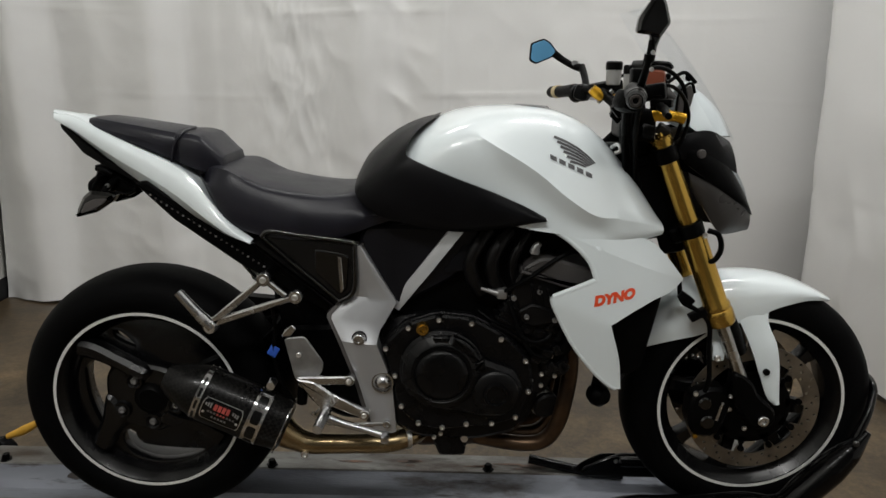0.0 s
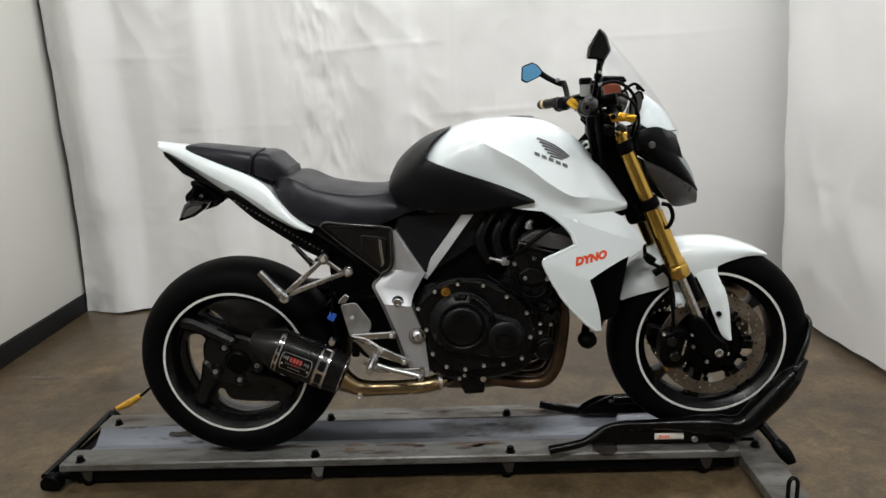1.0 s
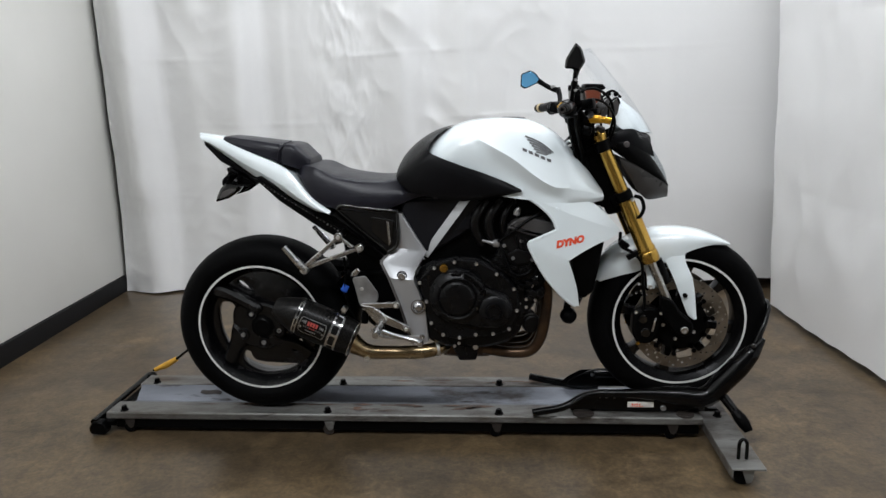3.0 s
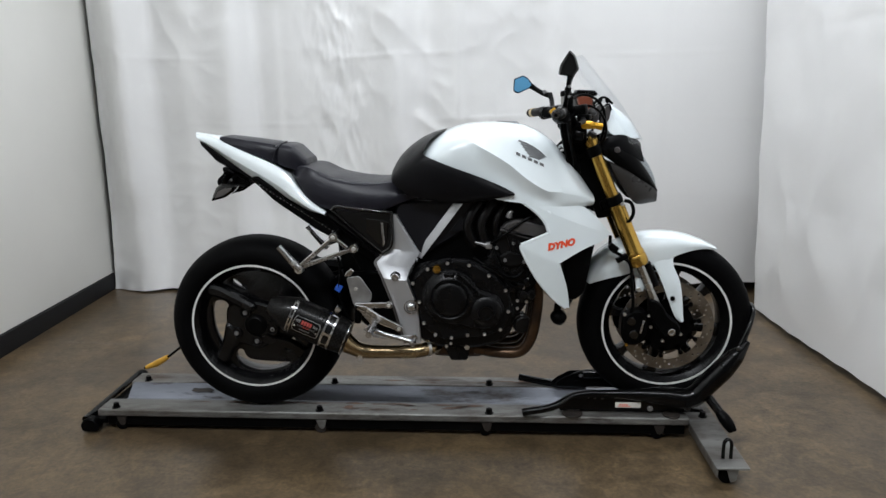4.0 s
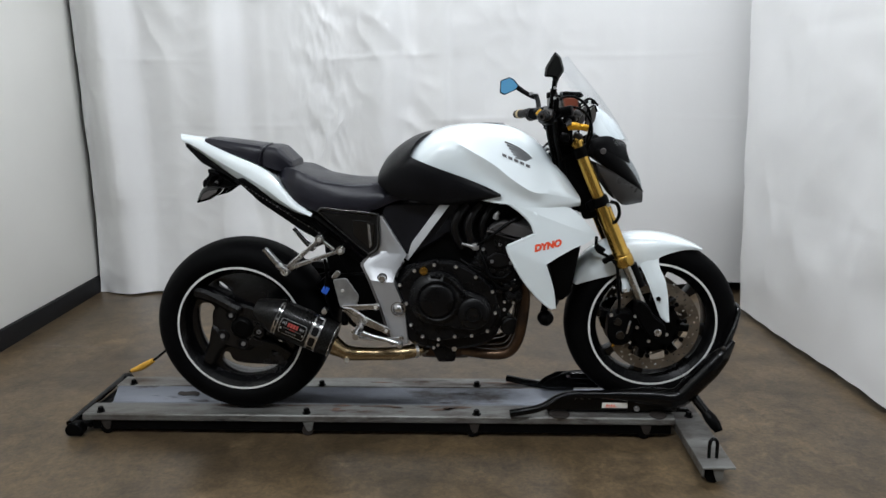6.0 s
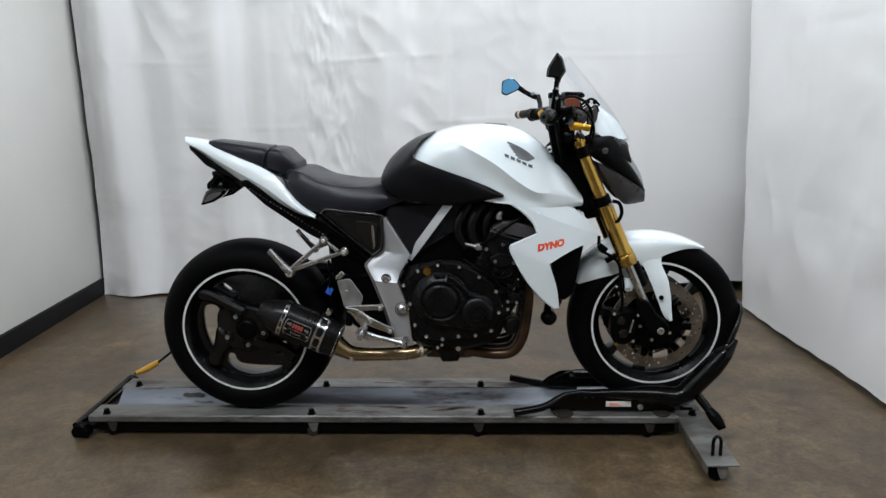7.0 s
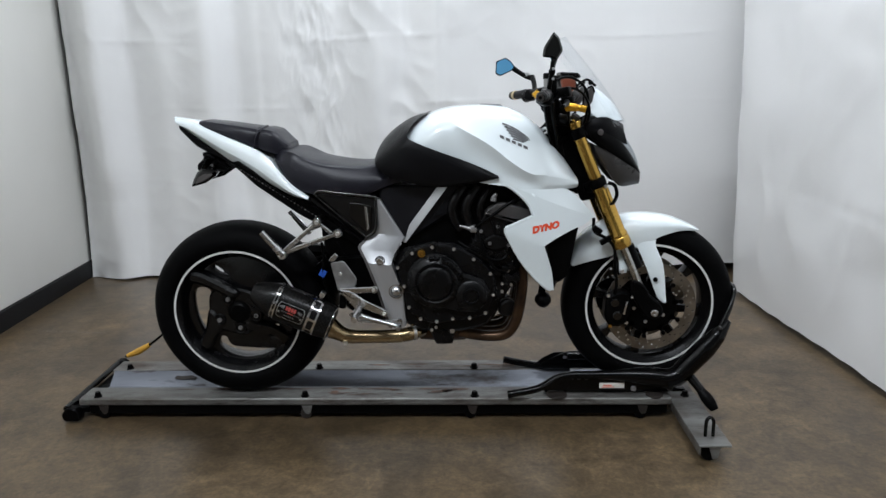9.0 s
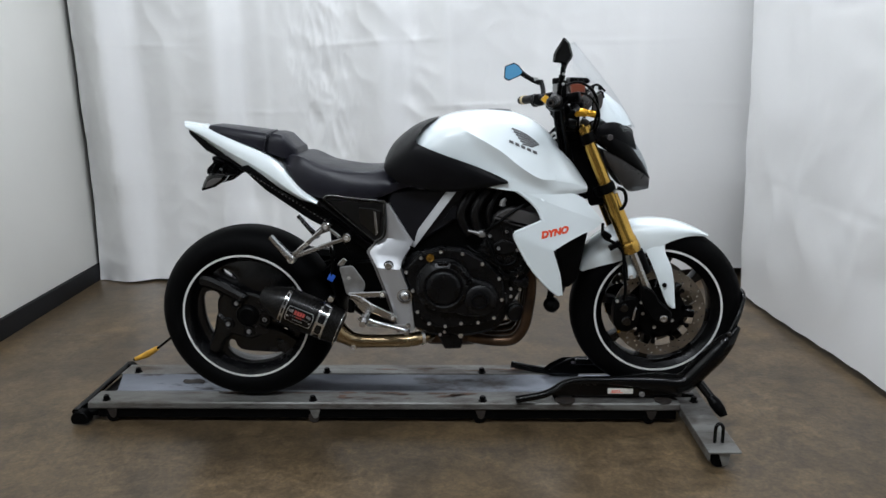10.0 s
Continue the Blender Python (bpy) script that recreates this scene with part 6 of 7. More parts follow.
def swingarm():
    sw = prism([(-0.13, 0.56), (-0.10, 0.47), (-0.20, 0.42), (-0.45, 0.40), (-0.66, 0.33), (-0.76, 0.33), (-0.80, 0.40), (-0.85, 0.50), (-0.80, 0.60), (-0.62, 0.60), (-0.30, 0.575)], 0.115, 0.185, 0.04, 0.02)
    s = part("swingarm", sw, M_BLACK, bike, "black single-sided swingarm")
    part("cross_tube", tube([(-0.15, -0.12, 0.50), (-0.15, 0.15, 0.50)], 0.035, 20), M_BLACK, s)
    part("shock_body", tube([(-0.30, 0.02, 0.72), (-0.24, 0.02, 0.46)], 0.035, 16), M_BLACK, bike, "rear shock absorber")
    part("arm_bridge", prism([(-0.12, 0.55), (-0.10, 0.45), (-0.30, 0.43), (-0.385, 0.47), (-0.37, 0.60), (-0.30, 0.64)], -0.06, 0.12, 0.03, 0.012), M_BLACK, s)
    hugger = []
    for k in range(13, 20):
        a = radians(98 - 5.2 * k)
        hugger.append([(RX + r * math.cos(a), y, RZ + r * math.sin(a)) for r, y in ((0.330, -0.085), (0.345, -0.05), (0.350, 0.0), (0.345, 0.05), (0.330, 0.085), (0.326, 0.08), (0.343, 0.0), (0.326, -0.08))])
    part("hugger", loft(hugger), M_BLACK, bike, "black inner mudguard")
    part("chain_guard", prism([(-0.60, 0.52), (-0.28, 0.60), (-0.27, 0.585), (-0.58, 0.50)], 0.09, 0.11, 0.004, 0.002), M_BLACK, bike)
    # black backing, added to keep the view past the footrest dark
    part("backing_block", prism([(-0.37, 0.60), (-0.20, 0.61), (-0.14, 0.40), (-0.16, 0.365), (-0.26, 0.375), (-0.335, 0.42)], -0.10, 0.05, 0.02, 0.008), M_BLACK, bike, "black backing block behind the footrest")
    # filler added so that the bright backdrop stays hidden below the side cover
    part("filler_block", prism([(-0.41, 0.760), (-0.25, 0.66), (-0.225, 0.55), (-0.31, 0.52), (-0.385, 0.58), (-0.405, 0.66)], -0.085, 0.085, 0.02, 0.008), M_BLACK, bike, "black filler block under the seat")
    part("tag", moved(box(-0.011, 0.011, -0.002, 0.002, -0.013, 0.013, 0.002), pose(-0.402, -0.125, 0.552, 0, 30, 0)), M_BLUE, bike, "blue zip tag")
    part("tag_hose", tube([(-0.40, -0.12, 0.66), (-0.395, -0.125, 0.60), (-0.402, -0.122, 0.55), (-0.39, -0.12, 0.48), (-0.36, -0.12, 0.42)], 0.005, 8), M_BLACK, bike)


swingarm()


def rear_sets(s):
    y = s * 0.185
    # passenger peg bracket
    b = bmesh.new()
    P1, P2, P3 = (-0.397, 0.742), (-0.331, 0.704), (-0.520, 0.637)

    def bar(a, c, w0, w1):
        d = (Vector(c) - Vector(a)).normalized()
        q = Vector((-d.y, d.x))
        a, c = Vector(a), Vector(c)
        prism([tuple(a + q * w0), tuple(a - q * w0), tuple(c - q * w1), tuple(c + q * w1)], y - 0.007, y + 0.007, 0.003, 0.003, b)
    bar(P1, P3, 0.0065, 0.009)
    bar(P2, P3, 0.006, 0.0085)
    bar(P1, (-0.352, 0.705), 0.006, 0.006)
    for p in (P1, P2, P3):
        lathe([(0.0, -0.010), (0.013, -0.010), (0.015, -0.007), (0.015, 0.008)], (p[0], y, p[1]), (0, 1, 0), 24, bm=b)
    br = part("peg_bracket", b, M_ALLOY, bike, "polished alloy passenger peg bracket")
    bolt(br, P1[0], y - 0.010, P1[1], 0.007, 0.004, M_STEEL)
    bolt(br, P2[0], y - 0.010, P2[1], 0.007, 0.004, M_STEEL)
    part("peg_mount", tube([(P2[0], y, P2[1]), (P2[0] + 0.005, s * 0.1, P2[1] + 0.004)], 0.010, 10), M_BLACK, br)
    part("peg_mount", tube([(P1[0], y, P1[1]), (P1[0] + 0.005, s * 0.1, P1[1] + 0.004)], 0.010, 10), M_BLACK, br)
    part("passenger_peg", tube([(-0.513, y - 0.004 * 1, 0.632), (-0.545, y - 0.006, 0.668), (-0.580, y - 0.008, 0.712)], [0.014, 0.0115, 0.010], 14), M_ALLOY, br, "folded alloy passenger peg")
    part("peg_hinge", lathe([(0.0, -0.016), (0.012, -0.016), (0.014, -0.010), (0.014, 0.012), (0.0, 0.012)], (-0.516, y, 0.634), (0, 1, 0), 16), M_STEEL, br)
    # rider peg plate with heel guard and pedal
    pl = part("heel_plate", prism([(-0.366, 0.600), (-0.320, 0.606), (-0.280, 0.545), (-0.284, 0.520), (-0.300, 0.505), (-0.345, 0.502)], s * 0.168, s * 0.162, 0.010, 0.003), M_DULL, bike, "grey alloy heel guard plate")
    bolt(pl, -0.334, s * 0.168 if s > 0 else -0.168, 0.562, 0.006, 0.004, M_STEEL)
    part("plate_tab", prism([(-0.372, 0.602), (-0.352, 0.604), (-0.338, 0.622), (-0.348, 0.632), (-0.366, 0.616)], s * 0.166, s * 0.158, 0.003, 0.002), M_ALLOY, pl)
    if s < 0:
        b = bmesh.new()
        yy = -0.178

        def arm(a, c, w0, w1):
            d = (Vector(c) - Vector(a)).normalized()
            q = Vector((-d.y, d.x))
            a, c = Vector(a), Vector(c)
            prism([tuple(a + q * w0), tuple(a - q * w0), tuple(c - q * w1), tuple(c + q * w1)], yy - 0.007, yy + 0.007, 0.004, 0.003, b)
        arm((-0.335, 0.506), (-0.222, 0.510), 0.010, 0.010)
        prism([(-0.342, 0.514), (-0.300, 0.508), (-0.258, 0.478), (-0.250, 0.452), (-0.282, 0.436), (-0.308, 0.468)], yy - 0.010, yy + 0.006, 0.008, 0.004, b)
        arm((-0.330, 0.506), (-0.262, 0.462), 0.012, 0.015)
        arm((-0.270, 0.466), (-0.190, 0.428), 0.015, 0.011)
        arm((-0.262, 0.462), (-0.296, 0.420), 0.011, 0.009)
        for x, z in ((-0.222, 0.510), (-0.190, 0.428)):
            lathe([(0.0, -0.009), (0.010, -0.009), (0.0125, -0.006), (0.0125, 0.008)], (x, yy, z), (0, 1, 0), 20, bm=b)
        rs = part("peg_hanger", b, M_ALLOY, bike, "polished alloy rider peg hanger")
        bolt(rs, -0.222, yy - 0.009, 0.510, 0.006, 0.004, M_STEEL)
        bolt(rs, -0.190, yy - 0.009, 0.428, 0.006, 0.004, M_STEEL)
        part("rider_peg", tube([(-0.272, -0.185, 0.440), (-0.276, -0.225, 0.437), (-0.280, -0.262, 0.432)], [0.011, 0.012, 0.011], 14), M_ALLOY, rs, "alloy rider foot peg")
        part("brake_pedal", tube([(-0.285, -0.190, 0.430), (-0.240, -0.192, 0.412), (-0.190, -0.196, 0.400), (-0.140, -0.202, 0.388)], [0.010, 0.009, 0.008, 0.009], 10), M_ALLOY, rs, "alloy rear brake pedal")
        part("pedal_tip", box(-0.150, -0.132, -0.226, -0.196, 0.380, 0.398, 0.004), M_ALLOY, rs)
        part("linkage", tube([(-0.31, -0.165, 0.42), (-0.28, -0.16, 0.395), (-0.22, -0.155, 0.388), (-0.15, -0.15, 0.39)], 0.005, 8), M_STEEL, rs)
        part("master_cylinder", tube([(-0.335, -0.155, 0.44), (-0.328, -0.155, 0.50)], 0.012, 12), M_BLACK, rs)
    return br


rear_sets(-1)
rear_sets(1)


def shroud_depth(x, z):
    """Half width of the shroud: nearly flat below one fold, leaning in above it and towards its front tip."""
    y = -0.196 + 2.0 * max(0.0, x - 0.315) ** 2 + 0.5 * max(0.0, 0.315 - x) ** 2
    above = z - (0.8665 - 0.421 * (x - 0.200))
    below = (0.712 - 0.44 * (x - 0.212)) - z
    return y + 0.32 * max(0.0, above) - 0.10 * max(0.0, -above) + 0.22 * max(0.0, below)


def shroud(s):
    def flat(pts, n):
        return param_spline([Vector((x, 0, z)) for x, z in pts], n)

    def line(a, b, n):
        return [Vector((a[0], 0, a[1])).lerp(Vector((b[0], 0, b[1])), k / (n - 1)) for k in range(n)]
    corner, tip = (0.3, 0.756), (0.505, 0.738)
    fold = line((0.198, 0.8660), tip, 40)
    top = flat([(0.197, 0.869), (0.290, 0.850), (0.400, 0.838), (0.450, 0.804), (0.506, 0.740)], 40)
    b = skin(top, fold, 0.0, 0.012, 40, 8, straight=True)
    rear = flat([(0.198, 0.8655), (0.245, 0.834), (0.283, 0.796), corner], 20)
    join(skin(fold, rear + line(corner, (0.5052, 0.737), 21)[1:], 0.0, 0.012, 40, 10, straight=True), b)
    fore = line(corner, (0.336, 0.66), 14) + flat([(0.336, 0.66), (0.361, 0.579), (0.372, 0.506)], 14)[1:]
    aft = flat([(0.211, 0.718), (0.216, 0.695), (0.259, 0.613), (0.307, 0.551), (0.345, 0.515), (0.361, 0.506)], 27)
    join(skin(fore, aft, 0.0, 0.012, 27, 12, straight=True), b)
    low = flat([(0.336, 0.66), (0.38, 0.685), (0.429, 0.706), (0.47, 0.717), (0.504, 0.736)], 24)
    join(skin(line(corner, (0.5052, 0.737), 24), low, 0.0, 0.012, 24, 12, straight=True), b)
    for v in b.verts:
        v.co.y += shroud_depth(v.co.x, v.co.z)
    bmesh.ops.remove_doubles(b, verts=b.verts[:], dist=0.0006)
    for edge in (rear, line(corner, (0.211, 0.718), 12), aft[:-1]):
        tube([(p.x + 0.002, shroud_depth(p.x, p.z) + 0.005, p.z) for p in edge], 0.0062, 10, 44, b)
    if s > 0:
        moved(b, Matrix.Diagonal((1, -1, 1, 1)))
    return part("radiator_shroud", b, M_PEARL, bike, "pearl white radiator shroud with red word decal" if s < 0 else "pearl white radiator shroud", 12)


near_shroud = shroud(-1)
shroud(1)


def decal():
    cu = bpy.data.curves.new("word_decal", "FONT")
    cu.body, cu.size, cu.extrude, cu.align_x, cu.align_y = "DYNO", 0.0295, 0.0, "CENTER", "CENTER"
    cu.shear = 0.25
    cu.offset = 0.0021
    ob = new("word_decal", cu)
    dg = bpy.context.evaluated_depsgraph_get()
    me = bpy.data.meshes.new_from_object(ob.evaluated_get(dg))
    bpy.data.objects.remove(ob)
    bpy.data.curves.remove(cu)
    me.materials.clear()
    me.materials.append(M_RED)
    me.transform(pose(0.339, 0, 0.719, 90, -11, 0) @ Matrix.Diagonal((1.0, 0.96, 1, 1)))
    bm = bmesh.new()
    bm.from_mesh(me)
    bpy.data.meshes.remove(me)
    d = part("word_decal", draped(bm, near_shroud, 0.001, 0), M_RED, near_shroud, "orange-red italic word decal")
    return d


decal()


def radiator():
    r = part("radiator", prism([(0.345, 0.72), (0.41, 0.73), (0.452, 0.72), (0.42, 0.55), (0.392, 0.525), (0.365, 0.535)], -0.165, 0.165, 0.008, 0.004), M_BLACK, bike, "black radiator")
    for s in (-1, 1):
        part("radiator_side", prism([(0.345, 0.655), (0.425, 0.700), (0.432, 0.690), (0.428, 0.657), (0.405, 0.569), (0.374, 0.497), (0.362, 0.53)], s * 0.148, s * 0.160, 0.006, 0.003), M_PANEL, r)
    part("horn", lathe([(0.0, -0.026), (0.020, -0.024), (0.027, -0.010), (0.027, 0.006), (0.016, 0.02), (0.0, 0.022)], (0.350, -0.09, 0.442), (0.6, -0.8, 0.1), 28), M_BLACK, bike, "round black horn")
    part("horn_bracket", prism([(0.33, 0.46), (0.355, 0.46), (0.36, 0.53), (0.34, 0.53)], -0.085, -0.08, 0.003, 0.001), M_BLACK, bike)


radiator()


def headlight():
    shell = skin([(0.486, -0.095, 1.040), (0.520, -0.100, 1.030), (0.574, -0.088, 1.000), (0.628, -0.070, 0.936), (0.656, -0.052, 0.895), (0.669, -0.035, 0.873)],
                 [(0.492, -0.100, 0.990), (0.520, -0.110, 0.968), (0.560, -0.108, 0.941), (0.606, -0.095, 0.911), (0.642, -0.072, 0.887), (0.668, -0.042, 0.868)], 0.010, 0.010, 30, 8)
    h = part("headlight_cowl", mirrored(shell), M_BLACK, bike, "black headlight surround", 45)
    low = skin([(0.503, -0.096, 0.968), (0.556, -0.104, 0.944), (0.606, -0.093, 0.912), (0.644, -0.070, 0.887), (0.668, -0.040, 0.870)],
               [(0.514, -0.088, 0.930), (0.548, -0.092, 0.884), (0.576, -0.086, 0.846), (0.604, -0.068, 0.828), (0.668, -0.036, 0.832)], 0.006, 0.008, 24, 8)
    part("lower_cowl", mirrored(low), M_COWL, h, "dark grey lower headlight cowl", 45)
    top = []
    for x, w, z in ((0.49, 0.085, 1.048), (0.53, 0.092, 1.052), (0.565, 0.080, 1.048), (0.604, 0.050, 1.030), (0.612, 0.03, 1.022)):
        top.append([(x, -w, z - 0.012), (x, -w * 0.8, z), (x, 0, z + 0.006), (x, w * 0.8, z), (x, w, z - 0.012), (x, w * 0.8, z - 0.024), (x, -w * 0.8, z - 0.024)])
    part("brow", loft(top), M_BLACK, h)
    for s in (-1, 1):
        wing = skin([(0.466, -0.099, 1.034), (0.500, -0.101, 1.053), (0.548, -0.093, 1.055), (0.600, -0.063, 1.024)], [(0.484, -0.101, 0.996), (0.520, -0.106, 1.000), (0.570, -0.097, 0.985), (0.616, -0.070, 0.965)], 0.006, 0.008, 20, 7)
        if s > 0:
            moved(wing, Matrix.Diagonal((1, -1, 1, 1)))
        part("brow_wing", wing, M_COVER, h, "black side wing of the headlight", 45)
    lens = []
    for t in range(9):
        f = t / 8
        z = 1.012 - f * 0.17
        x = 0.603 + 0.070 * math.sin(f * 1.75)
        w = 0.055 + 0.018 * math.sin(f * math.pi)
        lens.append([(x - 0.030 * abs(v) ** 2, w * v, z) for v in (-1, -0.75, -0.5, -0.25, 0, 0.25, 0.5, 0.75, 1)])
    bm = bmesh.new()
    grid_faces(bm, lens)
    lo = part("lens", bm, M_LENS, h, "clear headlight lens")
    back = []
    for t in range(9):
        f = t / 8
        z = 1.010 - f * 0.165
        x = 0.565 + 0.070 * math.sin(f * 1.75)
        back.append([(x - 0.02 * abs(v) ** 2, 0.06 * v, z) for v in (-1, -0.5, 0, 0.5, 1)])
    bm = bmesh.new()
    grid_faces(bm, back)
    part("reflector", bm, M_CHROME, h)
    # grey disc stands in for a small crescent hole with light behind it
    part("cowl_disc", lathe([(0.0, -0.008), (0.008, -0.007), (0.010, 0.0)], (0.520, -0.112, 1.010), (0, 1, 0), 20), M_SMOKE, h, "grey disc for a light crescent opening")
    # white fly screen, then the clear screen above it
    fs = skin([(0.505, -0.032, 1.152), (0.540, -0.036, 1.127), (0.576, -0.036, 1.092), (0.607, -0.030, 1.042)], [(0.486, -0.085, 1.085), (0.494, -0.090, 1.068), (0.520, -0.090, 1.052), (0.560, -0.075, 1.046)], 0.008, 0.006, 20, 8)
    mid = []
    for x, z in ((0.508, 1.156), (0.544, 1.130), (0.580, 1.095), (0.611, 1.045)):
        mid.append([(x - 0.004, -0.032, z - 0.006), (x, 0, z), (x - 0.004, 0.032, z - 0.006), (x - 0.008, 0, z - 0.008)])
    b = mirrored(fs)
    loft(mid, True, b)
    part("fly_screen", b, M_PEARL, bike, "pearl white fly screen", 45)
    for s in (-1, 1):
        si = part("screen_inner", prism([(0.466, 1.090), (0.470, 1.133), (0.490, 1.152), (0.499, 1.134), (0.494, 1.105), (0.477, 1.084)], s * 0.094, s * 0.088, 0.006, 0.002), M_SMOKE, bike, "grey inner screen panel")
        part("panel_rim", tube([(0.464, s * 0.093, 1.090), (0.468, s * 0.093, 1.134), (0.490, s * 0.093, 1.154), (0.500, s * 0.093, 1.134)], 0.003, 8), M_BLACK, si)
    rows = []
    for f in range(13):
        t = f / 12
        x = 0.418 + 0.203 * t ** 1.0 + 0.016 * math.sin(math.pi * t)
        z = 1.312 - 0.275 * t ** 0.92
        w = 0.050 + 0.055 * math.sin(min(1, t * 1.1) * math.pi * 0.55)
        rows.append([(x - 0.055 * abs(v) ** 2, w * v, z - 0.012 * abs(v) ** 2) for v in [(-1 + k / 6) for k in range(13)]])
    bm = bmesh.new()
    vs = grid_faces(bm, rows)
    g = part("windscreen", bm, M_CLEAR, bike, "clear acrylic windscreen")
    so = g.modifiers.new("thickness", "SOLIDIFY")
    so.thickness = 0.002
    for s in (-1, 1):
        part("screen_bolt", lathe([(0.0, -0.006), (0.006, -0.006), (0.008, 0.0)], (0.49, s * 0.075, 1.165), (0, s, 0), 14), M_BLACK, g)


headlight()


def cockpit():
    bar = part("handlebar", tube([(0.307, -0.365, 1.135), (0.327, -0.26, 1.136), (0.358, -0.16, 1.125), (0.385, -0.09, 1.095), (0.392, 0.0, 1.090), (0.385, 0.09, 1.095), (0.355, 0.16, 1.125), (0.315, 0.26, 1.128), (0.285, 0.365, 1.120)], 0.0125, 14, 70), M_BLACK, bike, "black tapered handlebar")
    for s in (-1, 1):
        dx, dz = (0.027, 0.014) if s < 0 else (0.0, 0.0)
        g = part("grip", tube([(0.276 + dx, s * 0.395, 1.118 + dz), (0.292 + dx, s * 0.34, 1.121 + dz), (0.313 + dx * 0.5, s * 0.275, 1.127 + dz)], [0.0165, 0.0155, 0.0165], 18), M_BLACK, bike, "black rubber grip")
        be = part("bar_end", tube([(0.268 + dx, s * 0.425, 1.116 + dz), (0.271 + dx, s * 0.412, 1.117 + dz), (0.276 + dx, s * 0.395, 1.118 + dz)], [0.012, 0.016, 0.016], 18), M_BLACK, g)
        part("end_ring", lathe([(0.0045, -0.001), (0.0065, -0.003), (0.0095, -0.003), (0.0105, 0.0)], (0.2675 + dx, s * 0.4255, 1.116 + dz), (-0.12 * s, -s, 0) if s > 0 else (0.12, 1, 0), 20, closed=True), M_RUSTY, be, "bronze ring")
        part("grip_ring", tube([(0.279 + dx, s * 0.384, 1.1185 + dz), (0.285 + dx, s * 0.364, 1.1198 + dz)], 0.0172, 18), M_DARK if s < 0 else M_TAN, g, "dark bar-end ring" if s < 0 else "tan bar-end ring")
        sw = part("switch_housing", moved(box(-0.021, 0.021, -0.026, 0.026, -0.021, 0.021, 0.014), pose(0.326, s * 0.238, 1.122, 0, 15, -s * 20)), M_BLACK, bike, "black switch housing")
        bolt(sw, 0.322, s * 0.27, 1.125, 0.006, 0.004, M_BROWN)
        if s > 0:
            part("switch_dial", lathe([(0.0, -0.004), (0.012, -0.004), (0.020, -0.002), (0.023, 0.01)], (0.318, s * 0.262 - 0.006, 1.118), (-0.3, 1, 0), 24), M_ENGINE, sw)
        mc = part("master_cylinder", moved(box(-0.04, 0.04, -0.020, 0.020, -0.016, 0.016, 0.006), pose(0.372, s * 0.185, 1.135, 0, -10, s * 20)), M_BLACK, bike)
        part("lever_pivot", lathe([(0.0, -0.014), (0.012, -0.014), (0.012, 0.014), (0.0, 0.014)], (0.392, s * 0.205, 1.118), (0, 0, 1), 14), M_BLACK if s < 0 else M_GOLDBRIGHT, mc)
        lev = part("brake_lever" if s < 0 else "clutch_lever", tube([(0.395, s * 0.205, 1.113), (0.392, s * 0.26, 1.108), (0.376, s * 0.32, 1.105), (0.362, s * 0.385, 1.104)], [0.009, 0.0075, 0.006, 0.006], 12), M_BLACK if s < 0 else M_ALLOY, bike, "short black brake lever" if s < 0 else "silver clutch lever")
        part("lever_adjuster", moved(box(-0.02, 0.02, -0.012, 0.012, -0.008, 0.008, 0.003), pose(0.40, s * 0.212, 1.118, 0, 0, s * 30)), M_BLACK if s < 0 else M_GOLDBRIGHT, lev)
    # bright gold adjuster that stands out beside the fork top
    ga = part("gold_fitting", tube([(0.400, -0.158, 1.089), (0.408, -0.16, 1.092), (0.424, -0.16, 1.092), (0.430, -0.16, 1.091), (0.446, -0.16, 1.089), (0.462, -0.16, 1.085)], [0.011, 0.013, 0.013, 0.0105, 0.011, 0.011], 16, 40), M_GOLDBRIGHT, bike, "gold anodised fitting")
    part("mirror_base", moved(box(-0.014, 0.014, -0.014, 0.014, -0.022, 0.022, 0.004), pose(0.352, -0.20, 1.160)), M_BLACK, bike)
    part("clutch_adjuster", tube([(0.33, 0.14, 1.135), (0.342, 0.14, 1.124), (0.356, 0.14, 1.113)], [0.012, 0.014, 0.011], 12), M_GOLDBRIGHT, bike, "gold clutch adjuster")
    # wiring and the throttle cables gathered behind the fork top
    for k, (dy, dx) in enumerate(((0.0, 0.0), (0.02, 0.010), (0.04, 0.022), (0.065, 0.030), (-0.012, 0.020))):
        part("wiring_loom", tube([(0.330 + dx, -0.225 + dy, 1.112), (0.336 + dx, -0.19 + dy, 1.075), (0.348 + dx, -0.145 + dy, 1.035), (0.362 + dx, -0.11 + dy * 0.5, 0.985), (0.372 + dx, -0.08, 0.93)], [0.008, 0.009, 0.008, 0.010, 0.009] if k % 2 else [0.006] * 5, 10, 26), M_BLACK, bike)
    # reservoirs
    for x, y, r, z in ((0.380, 0.14, 0.018, 1.159), (0.395, 0.05, 0.012, 1.150)):
        rv = part("fluid_reservoir", lathe([(r * 0.7, -0.016), (r * 0.9, -0.014), (r, 0.0), (r, 0.02)], (x, y, z), (0, 0, 1), 24), M_FROST, bike, "frosted fluid reservoir")
        part("reservoir_cap", lathe([(r * 1.1, 0.02), (r * 1.12, 0.036), (r * 0.9, 0.040), (0, 0.040)], (x, y, z), (0, 0, 1), 24), M_BLACK, rv)
    # gauge pod
    gp = part("gauge_pod", moved(box(-0.022, 0.022, -0.055, 0.055, -0.026, 0.026, 0.010), pose(0.428, -0.008, 1.157, 0, -28, 0)), M_BLACK, bike, "black instrument pod")
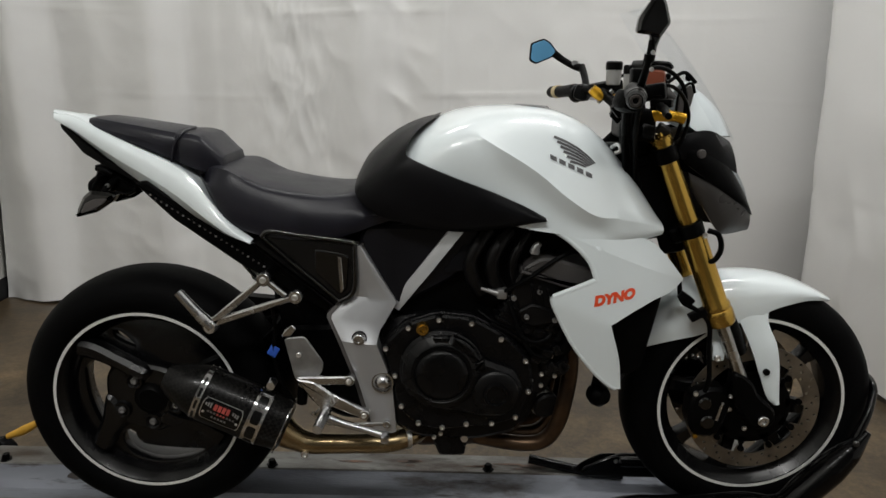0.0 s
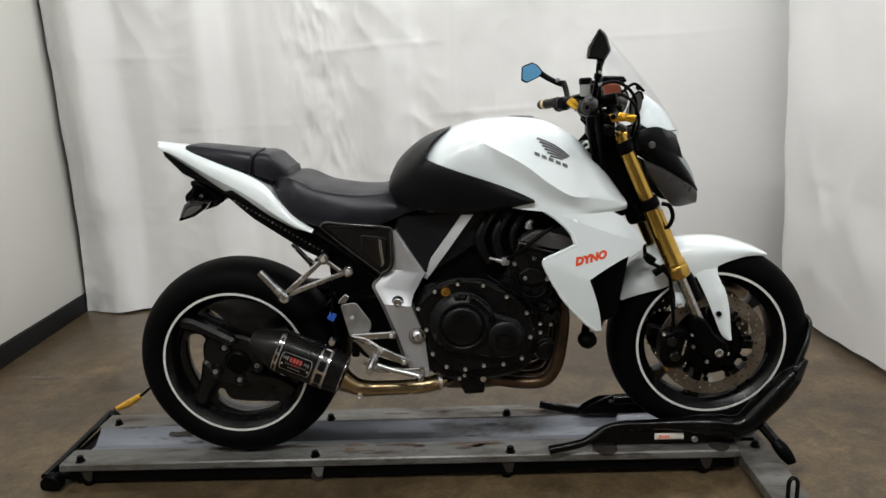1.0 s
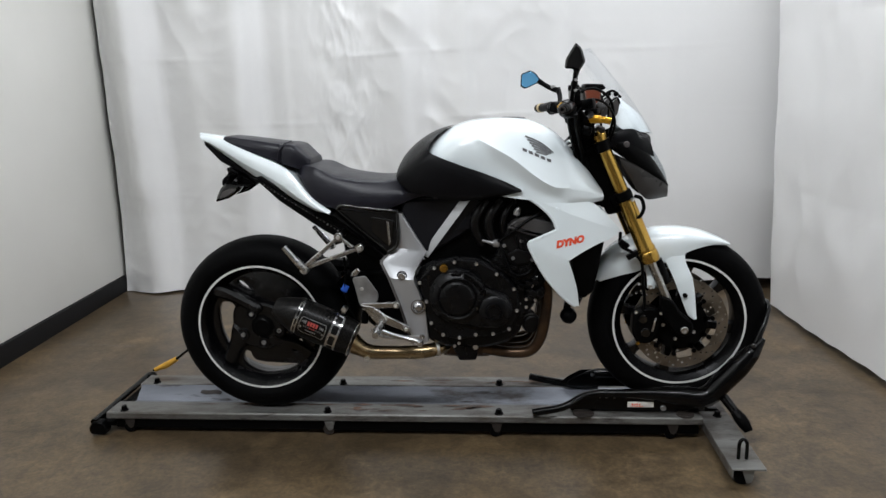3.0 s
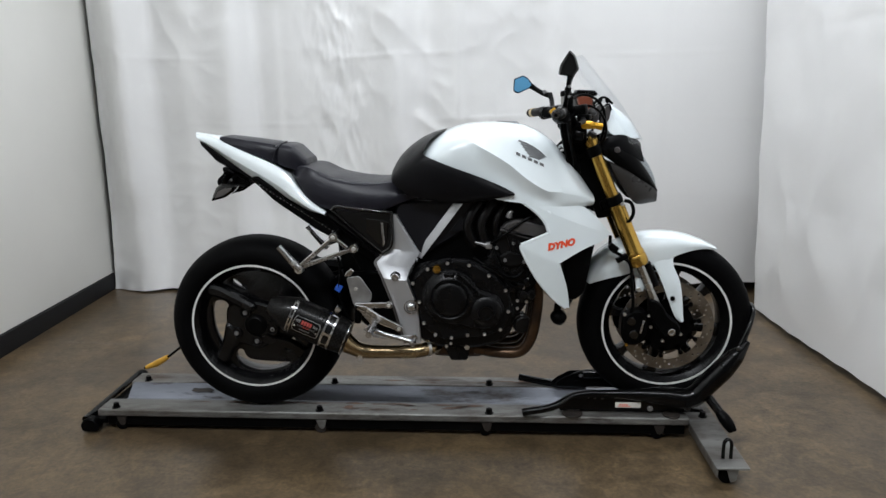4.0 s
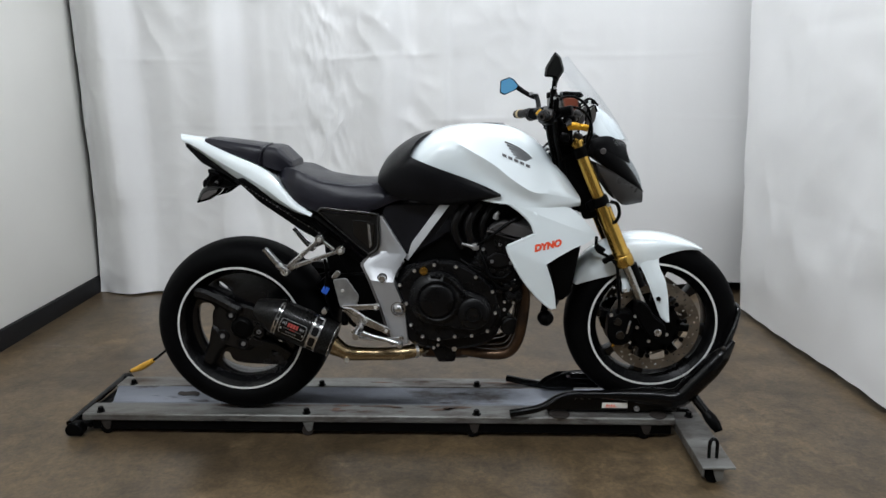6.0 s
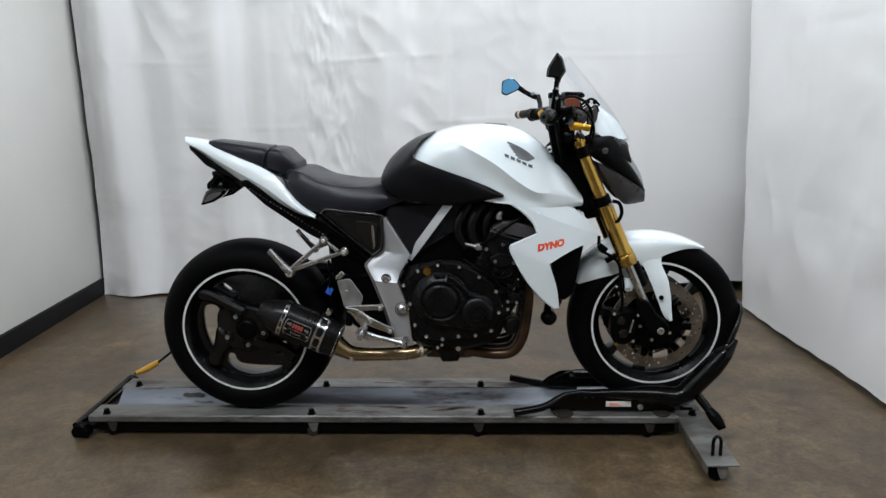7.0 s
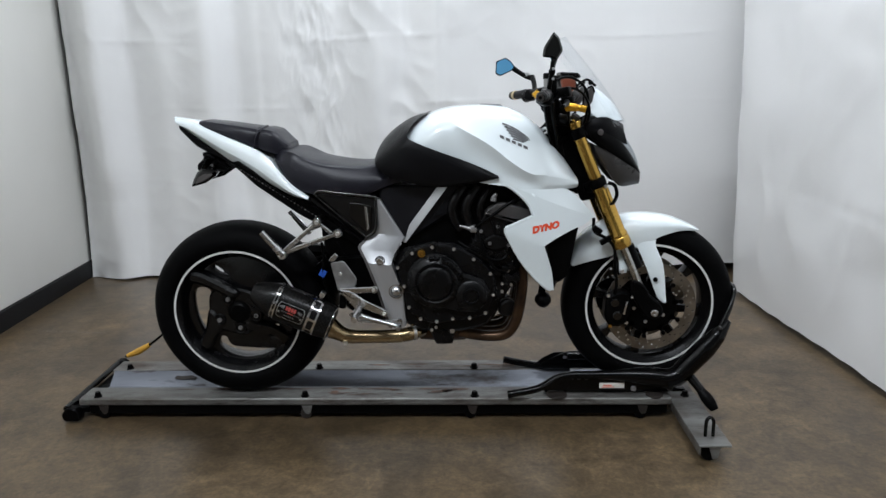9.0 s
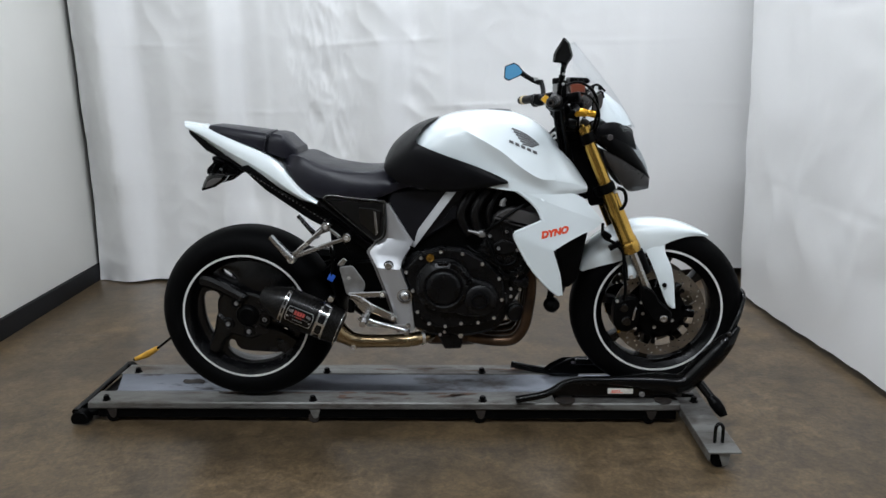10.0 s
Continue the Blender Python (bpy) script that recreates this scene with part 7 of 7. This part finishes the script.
    part("gauge_hood", prism([(0.392, 1.188), (0.395, 1.200), (0.450, 1.197), (0.461, 1.185), (0.452, 1.179), (0.400, 1.183)], -0.072, 0.030, 0.005, 0.004), M_BLACK, gp)
    part("gauge_side", prism([(0.392, 1.183), (0.442, 1.178), (0.444, 1.137), (0.424, 1.126), (0.402, 1.134)], -0.076, -0.060, 0.008, 0.004), M_BROWN, gp, "brown gauge side")
    part("gauge_rim", prism([(0.416, 1.136), (0.443, 1.139), (0.441, 1.122), (0.425, 1.120)], -0.080, -0.070, 0.003, 0.002), M_LABEL, gp)
    part("ignition_block", box(0.362, 0.425, -0.105, 0.055, 1.03, 1.10, 0.012), M_BLACK, bike)
    for s in (-1, 1):
        part("bar_clamp", moved(box(-0.022, 0.022, -0.018, 0.018, -0.03, 0.03, 0.006), pose(0.390, s * 0.05, 1.080, 0, -10, 0)), M_BLACK, bike)
    # cables and hoses
    for pts, r in (([(0.345, -0.2, 1.13), (0.37, -0.17, 1.175), (0.42, -0.14, 1.182), (0.465, -0.12, 1.150), (0.478, -0.11, 1.10), (0.47, -0.09, 1.04), (0.46, -0.07, 0.97)], 0.0045),
                   ([(0.35, -0.21, 1.11), (0.40, -0.19, 1.15), (0.45, -0.16, 1.135), (0.48, -0.13, 1.08), (0.465, -0.1, 1.0)], 0.004),
                   ([(0.35, 0.21, 1.12), (0.40, 0.16, 1.165), (0.46, 0.12, 1.14), (0.47, 0.09, 1.04)], 0.0045),
                   ([(0.34, -0.19, 1.11), (0.345, -0.13, 1.06), (0.36, -0.09, 1.02), (0.375, -0.07, 0.95)], 0.006),
                   ([(0.33, -0.2, 1.10), (0.35, -0.15, 1.05), (0.375, -0.11, 1.03), (0.39, -0.09, 0.98)], 0.005),
                   ([(0.44, -0.10, 1.155), (0.475, -0.09, 1.175), (0.505, -0.075, 1.155)], 0.004),
                   ([(0.345, 0.02, 1.015), (0.352, -0.05, 1.022), (0.36, -0.10, 1.018), (0.372, -0.11, 1.0)], 0.004)):
        part("control_cable", tube(pts, r, 8, 40), M_BLACK, bike)
    rng = random.Random(21)
    for k in range(10):
        x, y, z = 0.335 + 0.12 * rng.random(), -0.17 + 0.12 * rng.random(), 1.055 + 0.075 * rng.random()
        part("cable_fitting", moved(box(-0.014, 0.014, -0.012, 0.012, -0.010, 0.010, 0.004), pose(x, y, z, rng.random() * 60, rng.random() * 60, 0)), M_BLACK if k % 4 else M_DARK, bike)
    part("clutch_rod", tube([(0.349, 0.16, 1.101), (0.385, 0.16, 1.13)], 0.0055, 12), M_STEEL, bike, "bright clutch rod")
    part("key_clip", tube([(0.338, -0.08, 1.018), (0.346, -0.10, 1.026), (0.352, -0.105, 1.014), (0.342, -0.1, 1.008)], 0.004, 8), M_STEEL, bike, "small bright clip")


cockpit()


def mirror(s):
    y = -0.34 if s < 0 else 0.42
    if s < 0:
        pol = [(0.337, 1.308), (0.353, 1.292), (0.364, 1.256), (0.347, 1.23), (0.332, 1.237), (0.307, 1.24), (0.31, 1.265)]
        h = part("mirror", prism(pol, y - 0.010, y + 0.012, 0.006, 0.005), M_GLOSSBLACK, bike, "black kite-shaped mirror")
        part("mirror_neck", prism([(0.33, 1.239), (0.35, 1.234), (0.344, 1.218), (0.343, 1.206), (0.334, 1.206), (0.334, 1.22)], y - 0.007, y + 0.007, 0.004, 0.004), M_GLOSSBLACK, h)
        st = part("mirror_stem", tube([(0.338, y, 1.228), (0.335, y + 0.004, 1.200), (0.332, y + 0.012, 1.175), (0.330, y + 0.03, 1.150), (0.328, y + 0.055, 1.130)], [0.0075, 0.0065, 0.0065, 0.0075, 0.009], 12), M_BLACK, h)
        for z in (1.208, 1.180):
            part("stem_screw", lathe([(0.0, -0.003), (0.0035, -0.003), (0.0042, 0.0)], (0.3375, y - 0.006, z), (0, 1, 0), 10), M_STEEL, st)
        part("stem_collar", tube([(0.3355, y + 0.004, 1.205), (0.3345, y + 0.006, 1.193)], 0.0095, 12), M_BLACK, st)
    else:
        pol = [(0.207, 1.248), (0.243, 1.261), (0.262, 1.250), (0.280, 1.226), (0.268, 1.211), (0.222, 1.191), (0.204, 1.201)]
        h = part("mirror", prism(pol, y - 0.006, y + 0.014, 0.006, 0.005), M_BLACK, bike, "kite-shaped mirror with blue tinted glass")
        c = (0.236, 1.225)
        gl = [(c[0] + (x - c[0]) * 0.88, c[1] + (z - c[1]) * 0.86) for x, z in pol]
        part("mirror_glass", prism(gl, y - 0.0075, y - 0.005, 0.005, 0.0008), M_MIRROR, h, "blue tinted mirror glass")
        st = part("mirror_stem", tube([(0.268, y + 0.004, 1.224), (0.296, y, 1.205), (0.321, y - 0.02, 1.190), (0.342, y - 0.03, 1.183)], [0.011, 0.0095, 0.009, 0.011], 12), M_BLACK, h)
        part("stem_post", tube([(0.345, y - 0.03, 1.188), (0.350, y - 0.06, 1.160), (0.347, y - 0.12, 1.128)], 0.0095, 12), M_BLACK, st)
        part("stem_bolt", lathe([(0.0, -0.012), (0.008, -0.012), (0.008, 0.012), (0.0, 0.012)], (0.326, y - 0.02, 1.196), (0, 1, 0), 14), M_STEEL, st)


mirror(-1)
mirror(1)
